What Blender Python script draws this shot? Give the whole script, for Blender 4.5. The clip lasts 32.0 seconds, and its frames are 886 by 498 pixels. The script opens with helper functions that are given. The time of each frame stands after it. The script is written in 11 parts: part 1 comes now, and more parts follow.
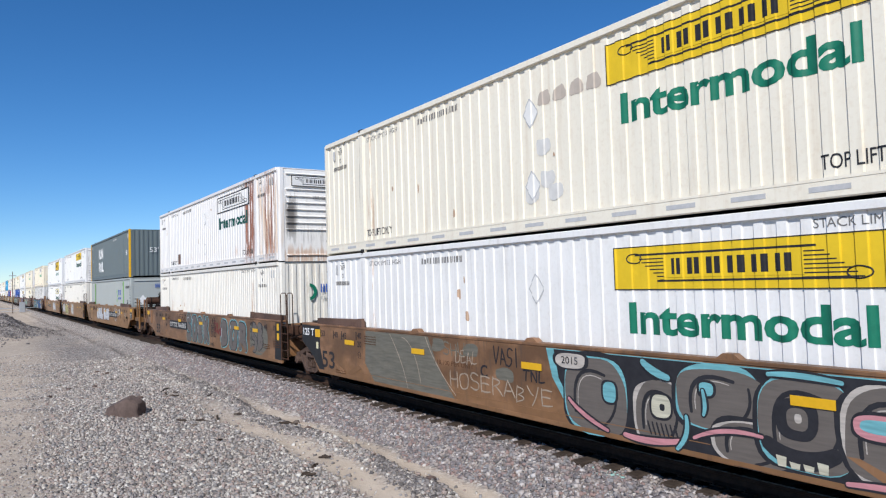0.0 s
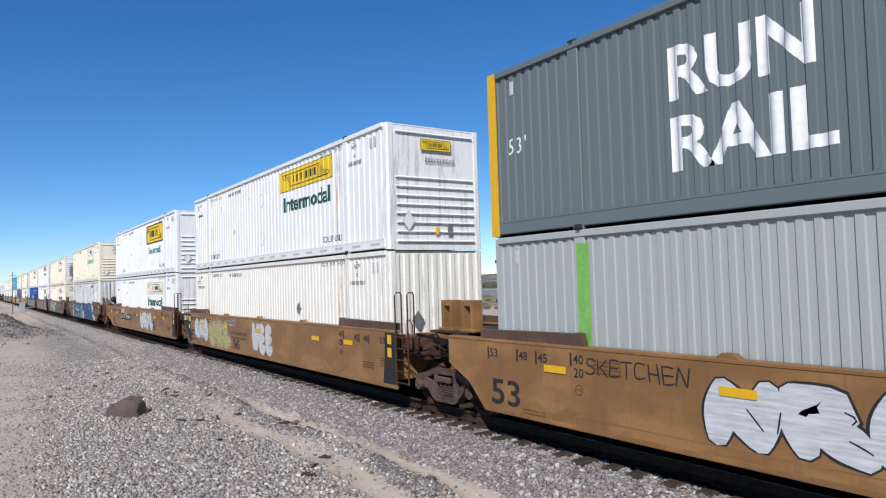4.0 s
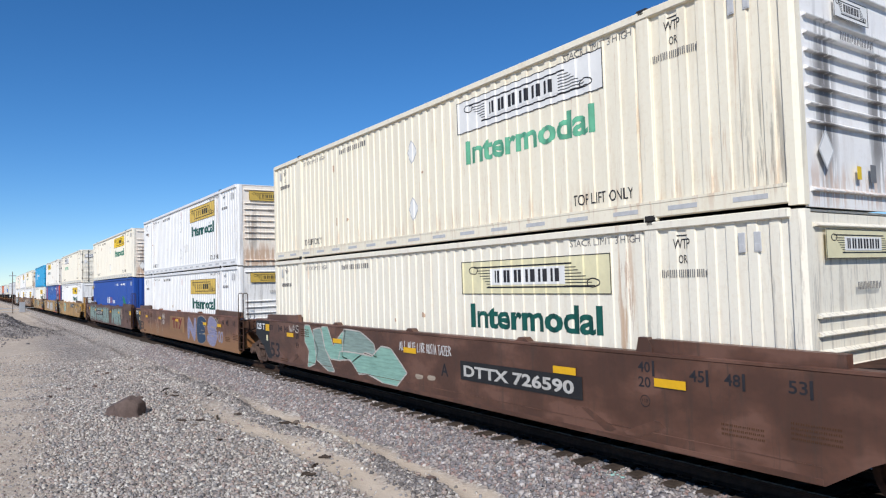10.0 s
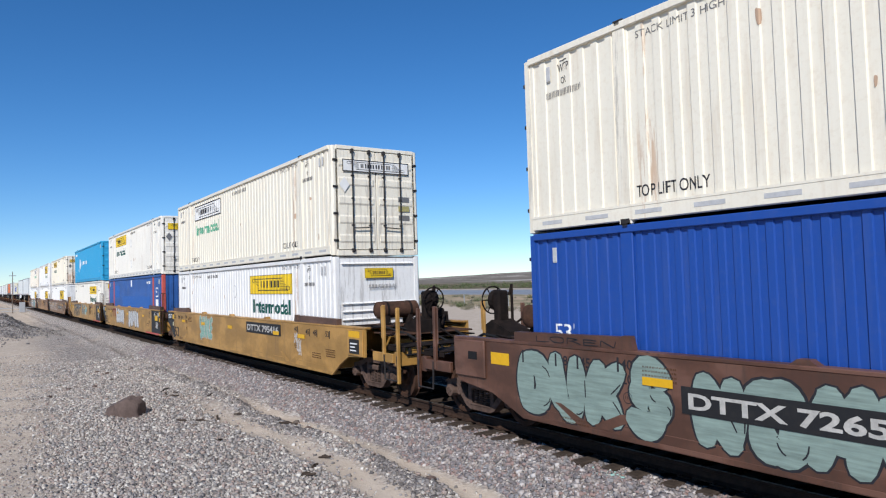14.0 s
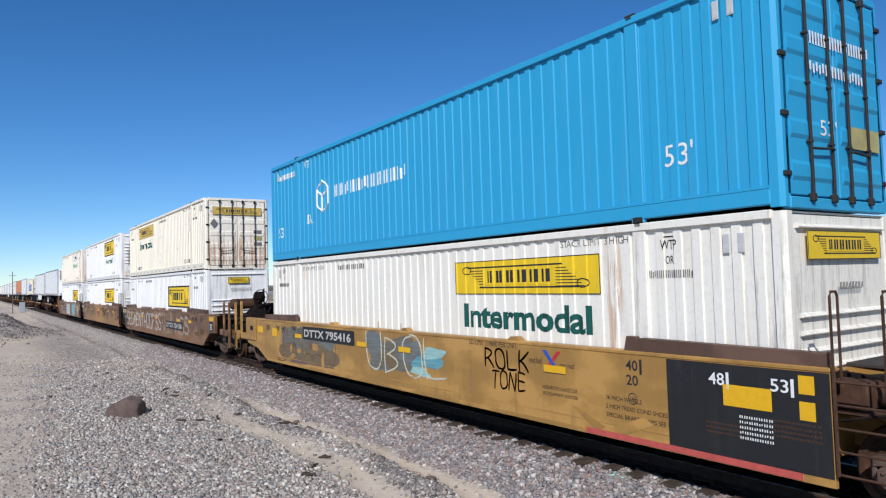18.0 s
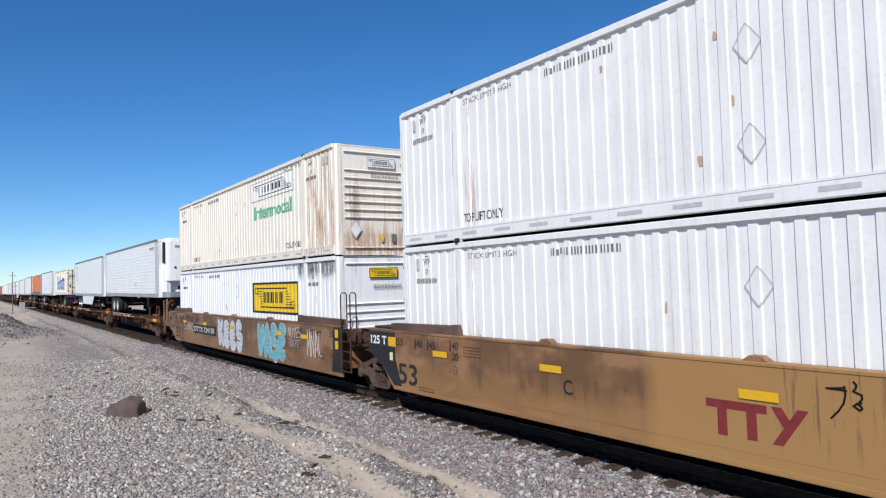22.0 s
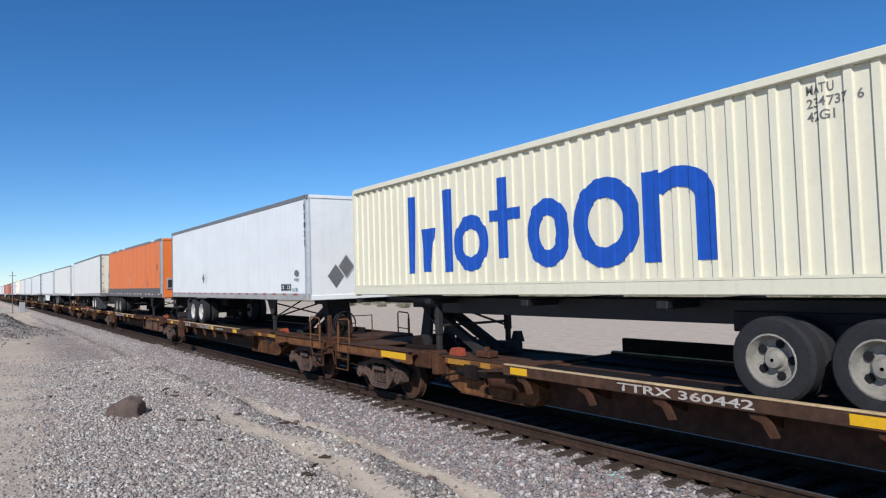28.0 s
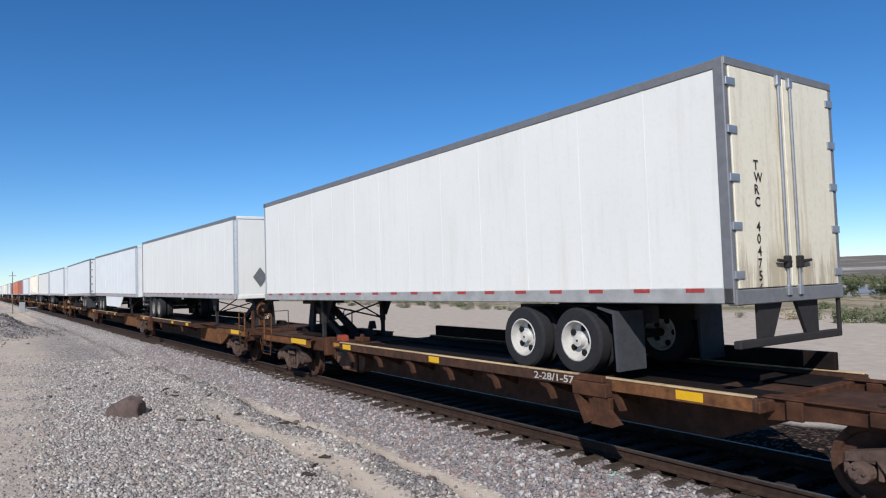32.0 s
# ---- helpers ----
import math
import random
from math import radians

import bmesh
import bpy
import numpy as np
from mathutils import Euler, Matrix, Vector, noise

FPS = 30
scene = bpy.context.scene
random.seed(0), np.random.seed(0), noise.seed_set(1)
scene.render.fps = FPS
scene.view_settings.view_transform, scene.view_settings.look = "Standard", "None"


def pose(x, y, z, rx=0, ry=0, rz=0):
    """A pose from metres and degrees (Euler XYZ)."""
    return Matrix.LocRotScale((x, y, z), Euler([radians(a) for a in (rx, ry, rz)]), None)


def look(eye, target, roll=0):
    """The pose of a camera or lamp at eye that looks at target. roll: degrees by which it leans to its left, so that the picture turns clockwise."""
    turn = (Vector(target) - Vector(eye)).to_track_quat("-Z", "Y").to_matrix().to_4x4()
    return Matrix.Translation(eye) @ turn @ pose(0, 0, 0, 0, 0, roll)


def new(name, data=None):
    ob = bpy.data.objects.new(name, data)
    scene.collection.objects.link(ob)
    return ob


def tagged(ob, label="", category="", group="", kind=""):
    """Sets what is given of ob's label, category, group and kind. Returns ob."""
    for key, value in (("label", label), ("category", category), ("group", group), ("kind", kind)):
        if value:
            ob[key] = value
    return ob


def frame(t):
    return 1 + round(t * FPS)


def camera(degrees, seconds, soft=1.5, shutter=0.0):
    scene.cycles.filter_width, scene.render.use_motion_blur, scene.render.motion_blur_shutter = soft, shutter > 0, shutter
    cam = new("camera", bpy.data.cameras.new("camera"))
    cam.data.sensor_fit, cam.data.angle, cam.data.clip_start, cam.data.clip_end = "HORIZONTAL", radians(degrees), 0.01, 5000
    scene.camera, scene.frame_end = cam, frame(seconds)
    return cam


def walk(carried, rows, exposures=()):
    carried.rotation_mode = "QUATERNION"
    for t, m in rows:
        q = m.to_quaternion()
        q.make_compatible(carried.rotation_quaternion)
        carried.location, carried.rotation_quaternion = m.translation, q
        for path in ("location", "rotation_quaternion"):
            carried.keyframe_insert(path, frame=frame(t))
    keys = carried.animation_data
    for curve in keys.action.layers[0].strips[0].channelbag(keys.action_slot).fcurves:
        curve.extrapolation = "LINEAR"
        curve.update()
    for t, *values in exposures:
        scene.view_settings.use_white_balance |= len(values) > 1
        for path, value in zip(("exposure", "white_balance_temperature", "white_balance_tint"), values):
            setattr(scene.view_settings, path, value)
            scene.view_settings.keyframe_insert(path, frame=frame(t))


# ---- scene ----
# Coordinates: x along the track (the train runs towards +x), y across it (0 is the track's centre line), z = 0 just above the rail tops.
RAIL = -0.07     # height of the rail tops
SPEED = 12.639
CLIP = 32.0
cam = camera(66.0, CLIP, soft=1.2)
EYE = pose(0.0, -8.831, 2.542, 90 + 2.607, 1.708, 55.626)
walk(cam, [(0.0, EYE), (CLIP, EYE)], exposures=[(0.0, 0.0, 6450, 10), (CLIP, 0.0, 6450, 10)])

# ---- world and sun ----
SUN = Vector((0.54, -0.57, 0.62)).normalized()
world = bpy.data.worlds.new("sky")
scene.world = world
world.use_nodes = True
wn = world.node_tree.nodes
sky = wn.new("ShaderNodeTexSky")
sky.sky_type = "NISHITA"
sky.sun_disc = False
sky.sun_elevation = math.asin(SUN.z)
sky.sun_rotation = math.atan2(SUN.x, SUN.y)
sky.altitude = 1900
sky.air_density = 1.0
sky.dust_density = 0.0
sky.ozone_density = 6.0
rich = wn.new("ShaderNodeHueSaturation")
rich.inputs["Saturation"].default_value = 1.19
rich.inputs["Hue"].default_value = 0.501
world.node_tree.links.new(sky.outputs[0], rich.inputs["Color"])
world.node_tree.links.new(rich.outputs[0], wn["Background"].inputs[0])
wn["Background"].inputs[1].default_value = 0.1185
sun = new("sun", bpy.data.lights.new("sun", "SUN"))
sun.data.energy = 4.5
sun.data.angle = radians(0.53)
sun.data.color = (1.0, 0.97, 0.93)
sun.matrix_world = look(SUN * 50, (0, 0, 0))


# ---- materials ----
def nodes_of(name):
    m = bpy.data.materials.new(name)
    m.use_nodes = True
    nt = m.node_tree
    return m, nt, nt.nodes["Principled BSDF"]


def tex_coord(nt, scale=(1, 1, 1)):
    tc = nt.nodes.new("ShaderNodeTexCoord")
    mp = nt.nodes.new("ShaderNodeMapping")
    mp.inputs["Scale"].default_value = scale
    nt.links.new(tc.outputs["Object"], mp.inputs["Vector"])
    return mp.outputs["Vector"]


def noise_tex(nt, vec, scale, detail=4, rough=0.55):
    n = nt.nodes.new("ShaderNodeTexNoise")
    n.inputs["Scale"].default_value = scale
    n.inputs["Detail"].default_value = detail
    n.inputs["Roughness"].default_value = rough
    nt.links.new(vec, n.inputs["Vector"])
    return n.outputs["Fac"]


def ramp(nt, fac, stops):
    r = nt.nodes.new("ShaderNodeValToRGB")
    e = r.color_ramp.elements
    while len(e) < len(stops):
        e.new(0.5)
    for k, (p, c) in enumerate(stops):
        e[k].position = p
        e[k].color = (*c, 1) if isinstance(c, tuple) else (c, c, c, 1)
    nt.links.new(fac, r.inputs["Fac"])
    return r.outputs["Color"]


def mix(nt, fac, a, b):
    x = nt.nodes.new("ShaderNodeMix")
    x.data_type = "RGBA"
    for sock, val in ((x.inputs["Factor"], fac), (x.inputs["A"], a), (x.inputs["B"], b)):
        if isinstance(val, (int, float)):
            sock.default_value = val
        elif isinstance(val, tuple):
            sock.default_value = (*val, 1)
        else:
            nt.links.new(val, sock)
    return x.outputs["Result"]


def mathn(nt, op, a, b=0.0, clamp=False):
    x = nt.nodes.new("ShaderNodeMath")
    x.operation = op
    x.use_clamp = clamp
    for sock, val in ((x.inputs[0], a), (x.inputs[1], b)):
        if isinstance(val, (int, float)):
            sock.default_value = val
        else:
            nt.links.new(val, sock)
    return x.outputs["Value"]


def bump(nt, bsdf, height, strength, dist=0.01):
    b = nt.nodes.new("ShaderNodeBump")
    b.inputs["Strength"].default_value = strength
    b.inputs["Distance"].default_value = dist
    nt.links.new(height, b.inputs["Height"])
    nt.links.new(b.outputs["Normal"], bsdf.inputs["Normal"])


def paint(name, colour, grime=(0.22, 0.17, 0.12), dirt=0.25, rust=0.0, rough=0.5, streak=1.0, seed=0.0, runs=(), worn=0.0):
    """Painted sheet metal: fine mottling, vertical dirt streaks, rust patches where rust > 0, and stains that run down
    inside stretches given as (axis, from, to, lower, upper, colour, amount, spread)."""
    m, nt, p = nodes_of(name)
    oi = nt.nodes.new("ShaderNodeObjectInfo")
    tc = nt.nodes.new("ShaderNodeTexCoord")
    shift = nt.nodes.new("ShaderNodeVectorMath")
    shift.operation = "ADD"
    nt.links.new(tc.outputs["Object"], shift.inputs[0])
    offs = nt.nodes.new("ShaderNodeCombineXYZ")
    nt.links.new(mathn(nt, "MULTIPLY", oi.outputs["Random"], 37.0), offs.inputs[0])
    offs.inputs[1].default_value = seed
    nt.links.new(offs.outputs[0], shift.inputs[1])
    vec = shift.outputs[0]
    mp = nt.nodes.new("ShaderNodeMapping")
    mp.inputs["Scale"].default_value = (4.0, 4.0, 0.35)
    nt.links.new(vec, mp.inputs["Vector"])
    st = noise_tex(nt, mp.outputs["Vector"], 1.6, 5, 0.6)
    big = noise_tex(nt, vec, 0.55, 4, 0.6)
    fine = noise_tex(nt, vec, 14.0, 5, 0.65)
    col = mix(nt, ramp(nt, big, [(0.35, 0.0), (0.7, 0.35)]), colour, tuple(c * 0.86 for c in colour))
    a = mathn(nt, "MULTIPLY", ramp(nt, st, [(0.52, 0.0), (0.78, 1.0)]), dirt * streak)
    col = mix(nt, a, col, grime)
    a2 = mathn(nt, "MULTIPLY", ramp(nt, fine, [(0.5, 0.0), (0.85, 1.0)]), dirt * 0.8)
    col = mix(nt, a2, col, grime)
    if worn > 0:
        wide = nt.nodes.new("ShaderNodeMapping")
        wide.inputs["Scale"].default_value = (0.8, 0.8, 1.5)
        nt.links.new(vec, wide.inputs["Vector"])
        w1 = noise_tex(nt, wide.outputs["Vector"], 0.9, 4, 0.55)
        col = mix(nt, mathn(nt, "MULTIPLY", ramp(nt, w1, [(0.44, 1.0), (0.52, 0.0)]), worn * 0.7), col, tuple(c * 0.5 for c in colour))
        col = mix(nt, mathn(nt, "MULTIPLY", ramp(nt, w1, [(0.53, 0.0), (0.58, 1.0)]), worn * 0.7), col, tuple(min(1, c * 1.4 + 0.015) for c in colour))
        w2 = noise_tex(nt, mp.outputs["Vector"], 1.1, 8, 0.75)
        col = mix(nt, mathn(nt, "MULTIPLY", ramp(nt, w2, [(0.55, 0.0), (0.63, 1.0)]), worn * 0.7), col, grime)
        w3 = noise_tex(nt, vec, 2.6, 8, 0.75)
        col = mix(nt, mathn(nt, "MULTIPLY", ramp(nt, w3, [(0.6, 0.0), (0.68, 1.0)]), worn * 0.6), col, tuple(c * 0.45 for c in colour))
    if rust > 0:
        rn = noise_tex(nt, mp.outputs["Vector"], 2.2, 7, 0.7)
        rp = ramp(nt, rn, [(0.62 - 0.25 * rust, 0.0), (0.72 - 0.2 * rust, 1.0)])
        rc = ramp(nt, fine, [(0.3, (0.11, 0.045, 0.02)), (0.7, (0.26, 0.11, 0.05))])
        col = mix(nt, mathn(nt, "MULTIPLY", rp, min(1.0, 0.35 + rust)), col, rc)
    if runs:
        sep = nt.nodes.new("ShaderNodeSeparateXYZ")
        nt.links.new(tc.outputs["Object"], sep.inputs[0])
        tall = nt.nodes.new("ShaderNodeMapping")
        tall.inputs["Scale"].default_value = (4.5, 4.5, 0.28)
        nt.links.new(tc.outputs["Object"], tall.inputs["Vector"])
        for k, (ax, lo, hi, z0, z1, rc, amount, spread) in enumerate(runs):
            f = None
            for sock, a, b, soft in ((sep.outputs[ax], lo, hi, min(0.16, (hi - lo) * 0.3)), (sep.outputs["Z"], z0, z1, (z1 - z0) * 0.25)):
                for edge, s in ((a, 1), (b, -1)):
                    mr = nt.nodes.new("ShaderNodeMapRange")
                    mr.inputs["From Min"].default_value, mr.inputs["From Max"].default_value = edge - s * soft, edge + s * soft
                    nt.links.new(sock, mr.inputs["Value"])
                    f = mr.outputs["Result"] if f is None else mathn(nt, "MULTIPLY", f, mr.outputs["Result"])
            rn = noise_tex(nt, tall.outputs["Vector"], 1.9 + 0.37 * k, 8, 0.68)
            f = mathn(nt, "MULTIPLY", f, mathn(nt, "MULTIPLY", ramp(nt, mathn(nt, "ADD", rn, mathn(nt, "MULTIPLY", f, spread)), [(0.55, 0.0), (0.61, 1.0)]), amount))
            col = mix(nt, f, col, rc)
    nt.links.new(col, p.inputs["Base Color"])
    nt.links.new(mathn(nt, "ADD", mathn(nt, "MULTIPLY", fine, 0.25), rough - 0.1), p.inputs["Roughness"])
    bump(nt, p, fine, 0.12, 0.004)
    return m


def plain(name, colour, rough=0.6, metal=0.0, var=0.25, scale=9.0):
    m, nt, p = nodes_of(name)
    vec = tex_coord(nt)
    n = noise_tex(nt, vec, scale, 5, 0.65)
    n2 = noise_tex(nt, vec, scale * 0.12, 3, 0.5)
    col = ramp(nt, n, [(0.25, tuple(c * (1 - var) for c in colour)), (0.75, tuple(min(1, c * (1 + var * 0.6)) for c in colour))])
    col = mix(nt, mathn(nt, "MULTIPLY", ramp(nt, n2, [(0.4, 0.0), (0.75, 1.0)]), var), col, tuple(c * 0.7 for c in colour))
    nt.links.new(col, p.inputs["Base Color"])
    p.inputs["Roughness"].default_value = rough
    p.inputs["Metallic"].default_value = metal
    p.inputs["Specular IOR Level"].default_value = 0.3 if metal == 0 and max(colour) > 0.1 else 0.15 if metal == 0 else 0.5
    bump(nt, p, n, 0.15, 0.004)
    return m


def spraycan(name, colour, var=0.3, streak=0.35):
    """Spray paint laid on in sideways passes, thin in places."""
    m, nt, p = nodes_of(name)
    n = noise_tex(nt, tex_coord(nt, (1.2, 1.2, 14.0)), 1.6, 6, 0.65)
    n2 = noise_tex(nt, tex_coord(nt), 6.0, 5, 0.6)
    col = ramp(nt, n, [(0.3, tuple(c * (1 - streak) for c in colour)), (0.55, colour), (0.8, tuple(min(0.8, c * (1 + streak * 0.7)) for c in colour))])
    col = mix(nt, mathn(nt, "MULTIPLY", ramp(nt, n2, [(0.4, 0.0), (0.8, 1.0)]), var), col, tuple(c * 0.6 for c in colour))
    nt.links.new(col, p.inputs["Base Color"])
    p.inputs["Roughness"].default_value = 0.6
    return m


def rusty(name, base, dark, rough=0.85, scale=6.0):
    m, nt, p = nodes_of(name)
    vec = tex_coord(nt)
    n = noise_tex(nt, vec, scale, 7, 0.7)
    n2 = noise_tex(nt, vec, scale * 0.2, 4, 0.6)
    col = ramp(nt, n, [(0.3, dark), (0.55, base), (0.8, tuple(min(1, c * 1.5) for c in base))])
    col = mix(nt, ramp(nt, n2, [(0.4, 0.0), (0.65, 0.6)]), col, dark)
    nt.links.new(col, p.inputs["Base Color"])
    p.inputs["Roughness"].default_value = rough
    p.inputs["Specular IOR Level"].default_value = 0.06
    bump(nt, p, n, 0.35, 0.006)
    return m


M = {}
RST, RST2, SUT, SUT2 = (0.26, 0.085, 0.035), (0.5, 0.3, 0.17), (0.1, 0.085, 0.075), (0.28, 0.25, 0.22)
POSTS = [("X", -2.72, -2.38, -0.1, 2.9, RST2, 0.75, 0.05), ("X", -13.85, -13.5, -0.1, 2.9, RST2, 0.7, 0.03), ("X", -2.66, -2.44, 0.1, 2.7, RST, 0.7, -0.02), ("X", -0.5, 0.1, -0.1, 2.9, SUT2, 0.5, 0.03)]
M["white"] = paint("white_paint", (0.80, 0.79, 0.765), grime=(0.3, 0.26, 0.2), dirt=0.26, worn=0.06, runs=POSTS)
M["white_old"] = paint("white_paint_weathered", (0.785, 0.755, 0.68), grime=(0.36, 0.26, 0.16), dirt=0.36, runs=POSTS)
M["cream"] = paint("cream_paint", (0.82, 0.765, 0.635), grime=(0.45, 0.3, 0.16), dirt=0.32, runs=POSTS)
M["cream_rust"] = paint("cream_paint_rust_streaks", (0.82, 0.76, 0.65), grime=(0.42, 0.28, 0.16), dirt=0.3,
                        runs=[("X", -2.3, -0.1, -0.2, 2.9, RST2, 0.8, 0.03), ("X", -2.3, -0.2, -0.2, 2.8, RST, 0.8, -0.01), ("X", -2.0, -0.1, -0.2, 2.4, SUT, 0.7, -0.01), ("X", -16, -0.1, 0.1, 0.7, RST2, 0.5, 0.0)])
M["print"] = plain("brown_stencil_print", (0.1, 0.05, 0.028), 0.7)
M["band_grey"] = plain("dark_grey_band", (0.108, 0.105, 0.099), 0.5, 0.1, 0.25, 5)
M["end_soot"] = paint("white_paint_soot_streaks", (0.82, 0.80, 0.77), grime=(0.4, 0.33, 0.26), dirt=0.25,
                      runs=[("Y", -0.86, -0.44, 0.3, 2.15, SUT, 0.85, 0.2), ("Y", 0.44, 0.84, 0.3, 2.1, SUT, 0.8, 0.19), ("Y", -1.2, 1.2, 0.0, 0.5, RST2, 0.5, 0.08)])
M["end_rust"] = paint("cream_paint_rust_runs", (0.82, 0.75, 0.65), grime=(0.42, 0.28, 0.17), dirt=0.3,
                      runs=[("Y", -1.2, 1.2, -0.1, 0.75, (0.42, 0.23, 0.12), 0.7, 0.12), ("Y", -0.95, -0.6, 0.4, 2.0, SUT2, 0.7, 0.15), ("Y", 0.55, 0.9, 0.4, 1.9, SUT2, 0.7, 0.14), ("Y", -1.2, 1.2, 0.3, 1.9, RST2, 0.4, 0.02)])
M["end_burnt"] = paint("white_paint_burnt_stains", (0.82, 0.80, 0.76), grime=(0.4, 0.3, 0.2), dirt=0.25,
                       runs=[("Y", -1.1, -0.72, 0.75, 1.95, SUT, 0.9, 0.22), ("Y", 0.85, 1.15, 0.3, 1.8, SUT, 0.75, 0.2), ("Y", -1.2, 1.2, -0.1, 0.45, RST2, 0.7, 0.12), ("Y", -1.0, 0.2, 0.5, 1.1, SUT2, 0.4, 0.06)])
M["white_rust"] = paint("white_paint_rusted", (0.80, 0.78, 0.75), grime=(0.5, 0.4, 0.3), dirt=0.22,
                        runs=[("X", -2.1, 0.0, -0.2, 3.1, (0.62, 0.45, 0.3), 0.75, 0.08), ("X", -3.25, -2.15, -0.3, 3.3, RST, 0.95, 0.13), ("X", -1.35, -0.35, -0.2, 3.0, RST, 0.9, 0.09), ("X", -16, -3.0, 0.1, 0.65, RST2, 0.5, 0.0)])
M["white_sooty"] = paint("white_paint_sooty_corner", (0.80, 0.80, 0.80), dirt=0.2,
                         runs=[("X", -2.7, -0.1, 2.35, 3.0, SUT, 0.85, 0.14), ("X", -2.0, -0.1, 1.6, 2.9, SUT2, 0.5, 0.0), ("X", -9, -2.0, 2.5, 3.0, SUT2, 0.4, 0.0)])
M["white_tar"] = paint("white_paint_tar_streaks", (0.80, 0.80, 0.79), dirt=0.2,
                       runs=[("X", -2.35, -1.85, -0.1, 2.9, SUT, 0.6, 0.02), ("X", -16, -0.2, 0.1, 0.8, SUT2, 0.4, -0.03)])
M["cream_run"] = paint("cream_paint_foot_rust", (0.83, 0.76, 0.60), grime=(0.5, 0.34, 0.16), dirt=0.3,
                       runs=[("X", -16, -0.1, 0.05, 0.6, RST2, 0.4, 0.02), ("X", -8, -0.2, 0.3, 2.6, RST2, 0.4, -0.04), ("X", -0.7, -0.05, 0.2, 1.5, SUT, 0.5, 0.04)])
M["door_rust"] = paint("cream_door_paint_rust", (0.82, 0.76, 0.65), grime=(0.42, 0.28, 0.16), dirt=0.3,
                       runs=[("Y", -1.3, 1.3, -0.1, 1.4, RST2, 0.7, 0.08), ("Y", 0.0, 1.3, 0.0, 0.9, RST, 0.5, 0.03)])
M["grey_white"] = paint("grey_white_paint", (0.72, 0.71, 0.68), grime=(0.2, 0.2, 0.19), dirt=0.5, runs=[("X", -16, -2.2, 0.7, 3.2, (0.2, 0.2, 0.2), 0.6, -0.05), ("X", -16, -0.2, 0.2, 3.0, (0.33, 0.32, 0.3), 0.75, 0.08)])
M["slate"] = paint("slate_grey_paint", (0.125, 0.155, 0.16), grime=(0.2, 0.19, 0.17), dirt=0.15)
M["light_grey"] = paint("light_grey_paint", (0.37, 0.395, 0.38), dirt=0.15)
M["blue"] = paint("royal_blue_paint", (0.008, 0.062, 0.31), grime=(0.1, 0.13, 0.25), dirt=0.22)
M["blue_old"] = paint("faded_blue_paint", (0.02, 0.09, 0.3), grime=(0.12, 0.16, 0.28), dirt=0.4, worn=0.3)
M["blue_patch"] = paint("repainted_blue_patch", (0.01, 0.098, 0.36), grime=(0.08, 0.14, 0.28), dirt=0.35)
M["cyan"] = paint("cyan_blue_paint", (0.02, 0.32, 0.57), grime=(0.12, 0.3, 0.4), dirt=0.2)
M["matson"] = paint("ivory_paint", (0.73, 0.69, 0.53), grime=(0.4, 0.3, 0.18), dirt=0.2)
M["orange"] = paint("orange_paint", (0.78, 0.19, 0.035), grime=(0.4, 0.12, 0.05), dirt=0.35)
M["orange_seam"] = plain("orange_seam_paint", (0.62, 0.155, 0.035), 0.5)
M["red_box"] = paint("brick_red_paint", (0.42, 0.10, 0.06), dirt=0.3)
M["trailer"] = paint("trailer_white_paint", (0.81, 0.815, 0.795), grime=(0.4, 0.38, 0.34), dirt=0.16, worn=0.07, rough=0.38)
M["trailer_old"] = paint("trailer_dusty_white_paint", (0.80, 0.785, 0.72), grime=(0.5, 0.42, 0.3), dirt=0.2, rough=0.45)
M["door_dusty"] = paint("dusty_yellowed_door_paint", (0.78, 0.72, 0.56), grime=(0.4, 0.3, 0.17), dirt=0.4, rough=0.5, runs=[("Y", -1.3, 1.3, 1.9, 2.75, (0.3, 0.22, 0.13), 0.6, 0.1), ("Y", -0.4, 0.4, 2.2, 5.0, (0.5, 0.4, 0.24), 0.6, 0.06)])
M["strip_worn"] = paint("worn_ochre_strip_paint", (0.56, 0.4, 0.22), grime=(0.2, 0.11, 0.06), dirt=0.6, rough=0.6, worn=0.5)
M["placard_worn"] = plain("rusty_placard_frame", (0.45, 0.2, 0.08), 0.6, 0.1, 0.3, 6)
M["tan"] = paint("tan_ochre_car_paint", (0.265, 0.13, 0.044), grime=(0.12, 0.068, 0.038), dirt=0.4, rough=0.42, worn=0.5)
M["tan_dull"] = paint("dull_tan_car_paint", (0.2, 0.1, 0.046), grime=(0.085, 0.055, 0.038), dirt=0.6, rough=0.48, worn=1.0, runs=[("X", -20, 3, -0.3, 0.7, (0.235, 0.118, 0.047), 0.5, 0.2), ("X", -20, 3, 0.9, 1.7, (0.1, 0.055, 0.03), 0.5, -0.02)])
M["tan_patched"] = paint("patched_tan_car_paint", (0.225, 0.112, 0.048), grime=(0.085, 0.055, 0.038), dirt=0.5, rough=0.48, worn=1.0,
                         runs=[("X", -20, 3, -0.3, 0.85, (0.3, 0.155, 0.055), 0.7, 0.25), ("X", -9.6, -5.9, -0.5, 2.0, (0.37, 0.2, 0.068), 0.9, 0.5), ("X", -4.3, -3.6, 0.4, 1.9, (0.06, 0.03, 0.025), 0.85, 0.12), ("X", -7.9, -2.0, 0.7, 1.6, (0.1, 0.05, 0.03), 0.6, 0.0)])
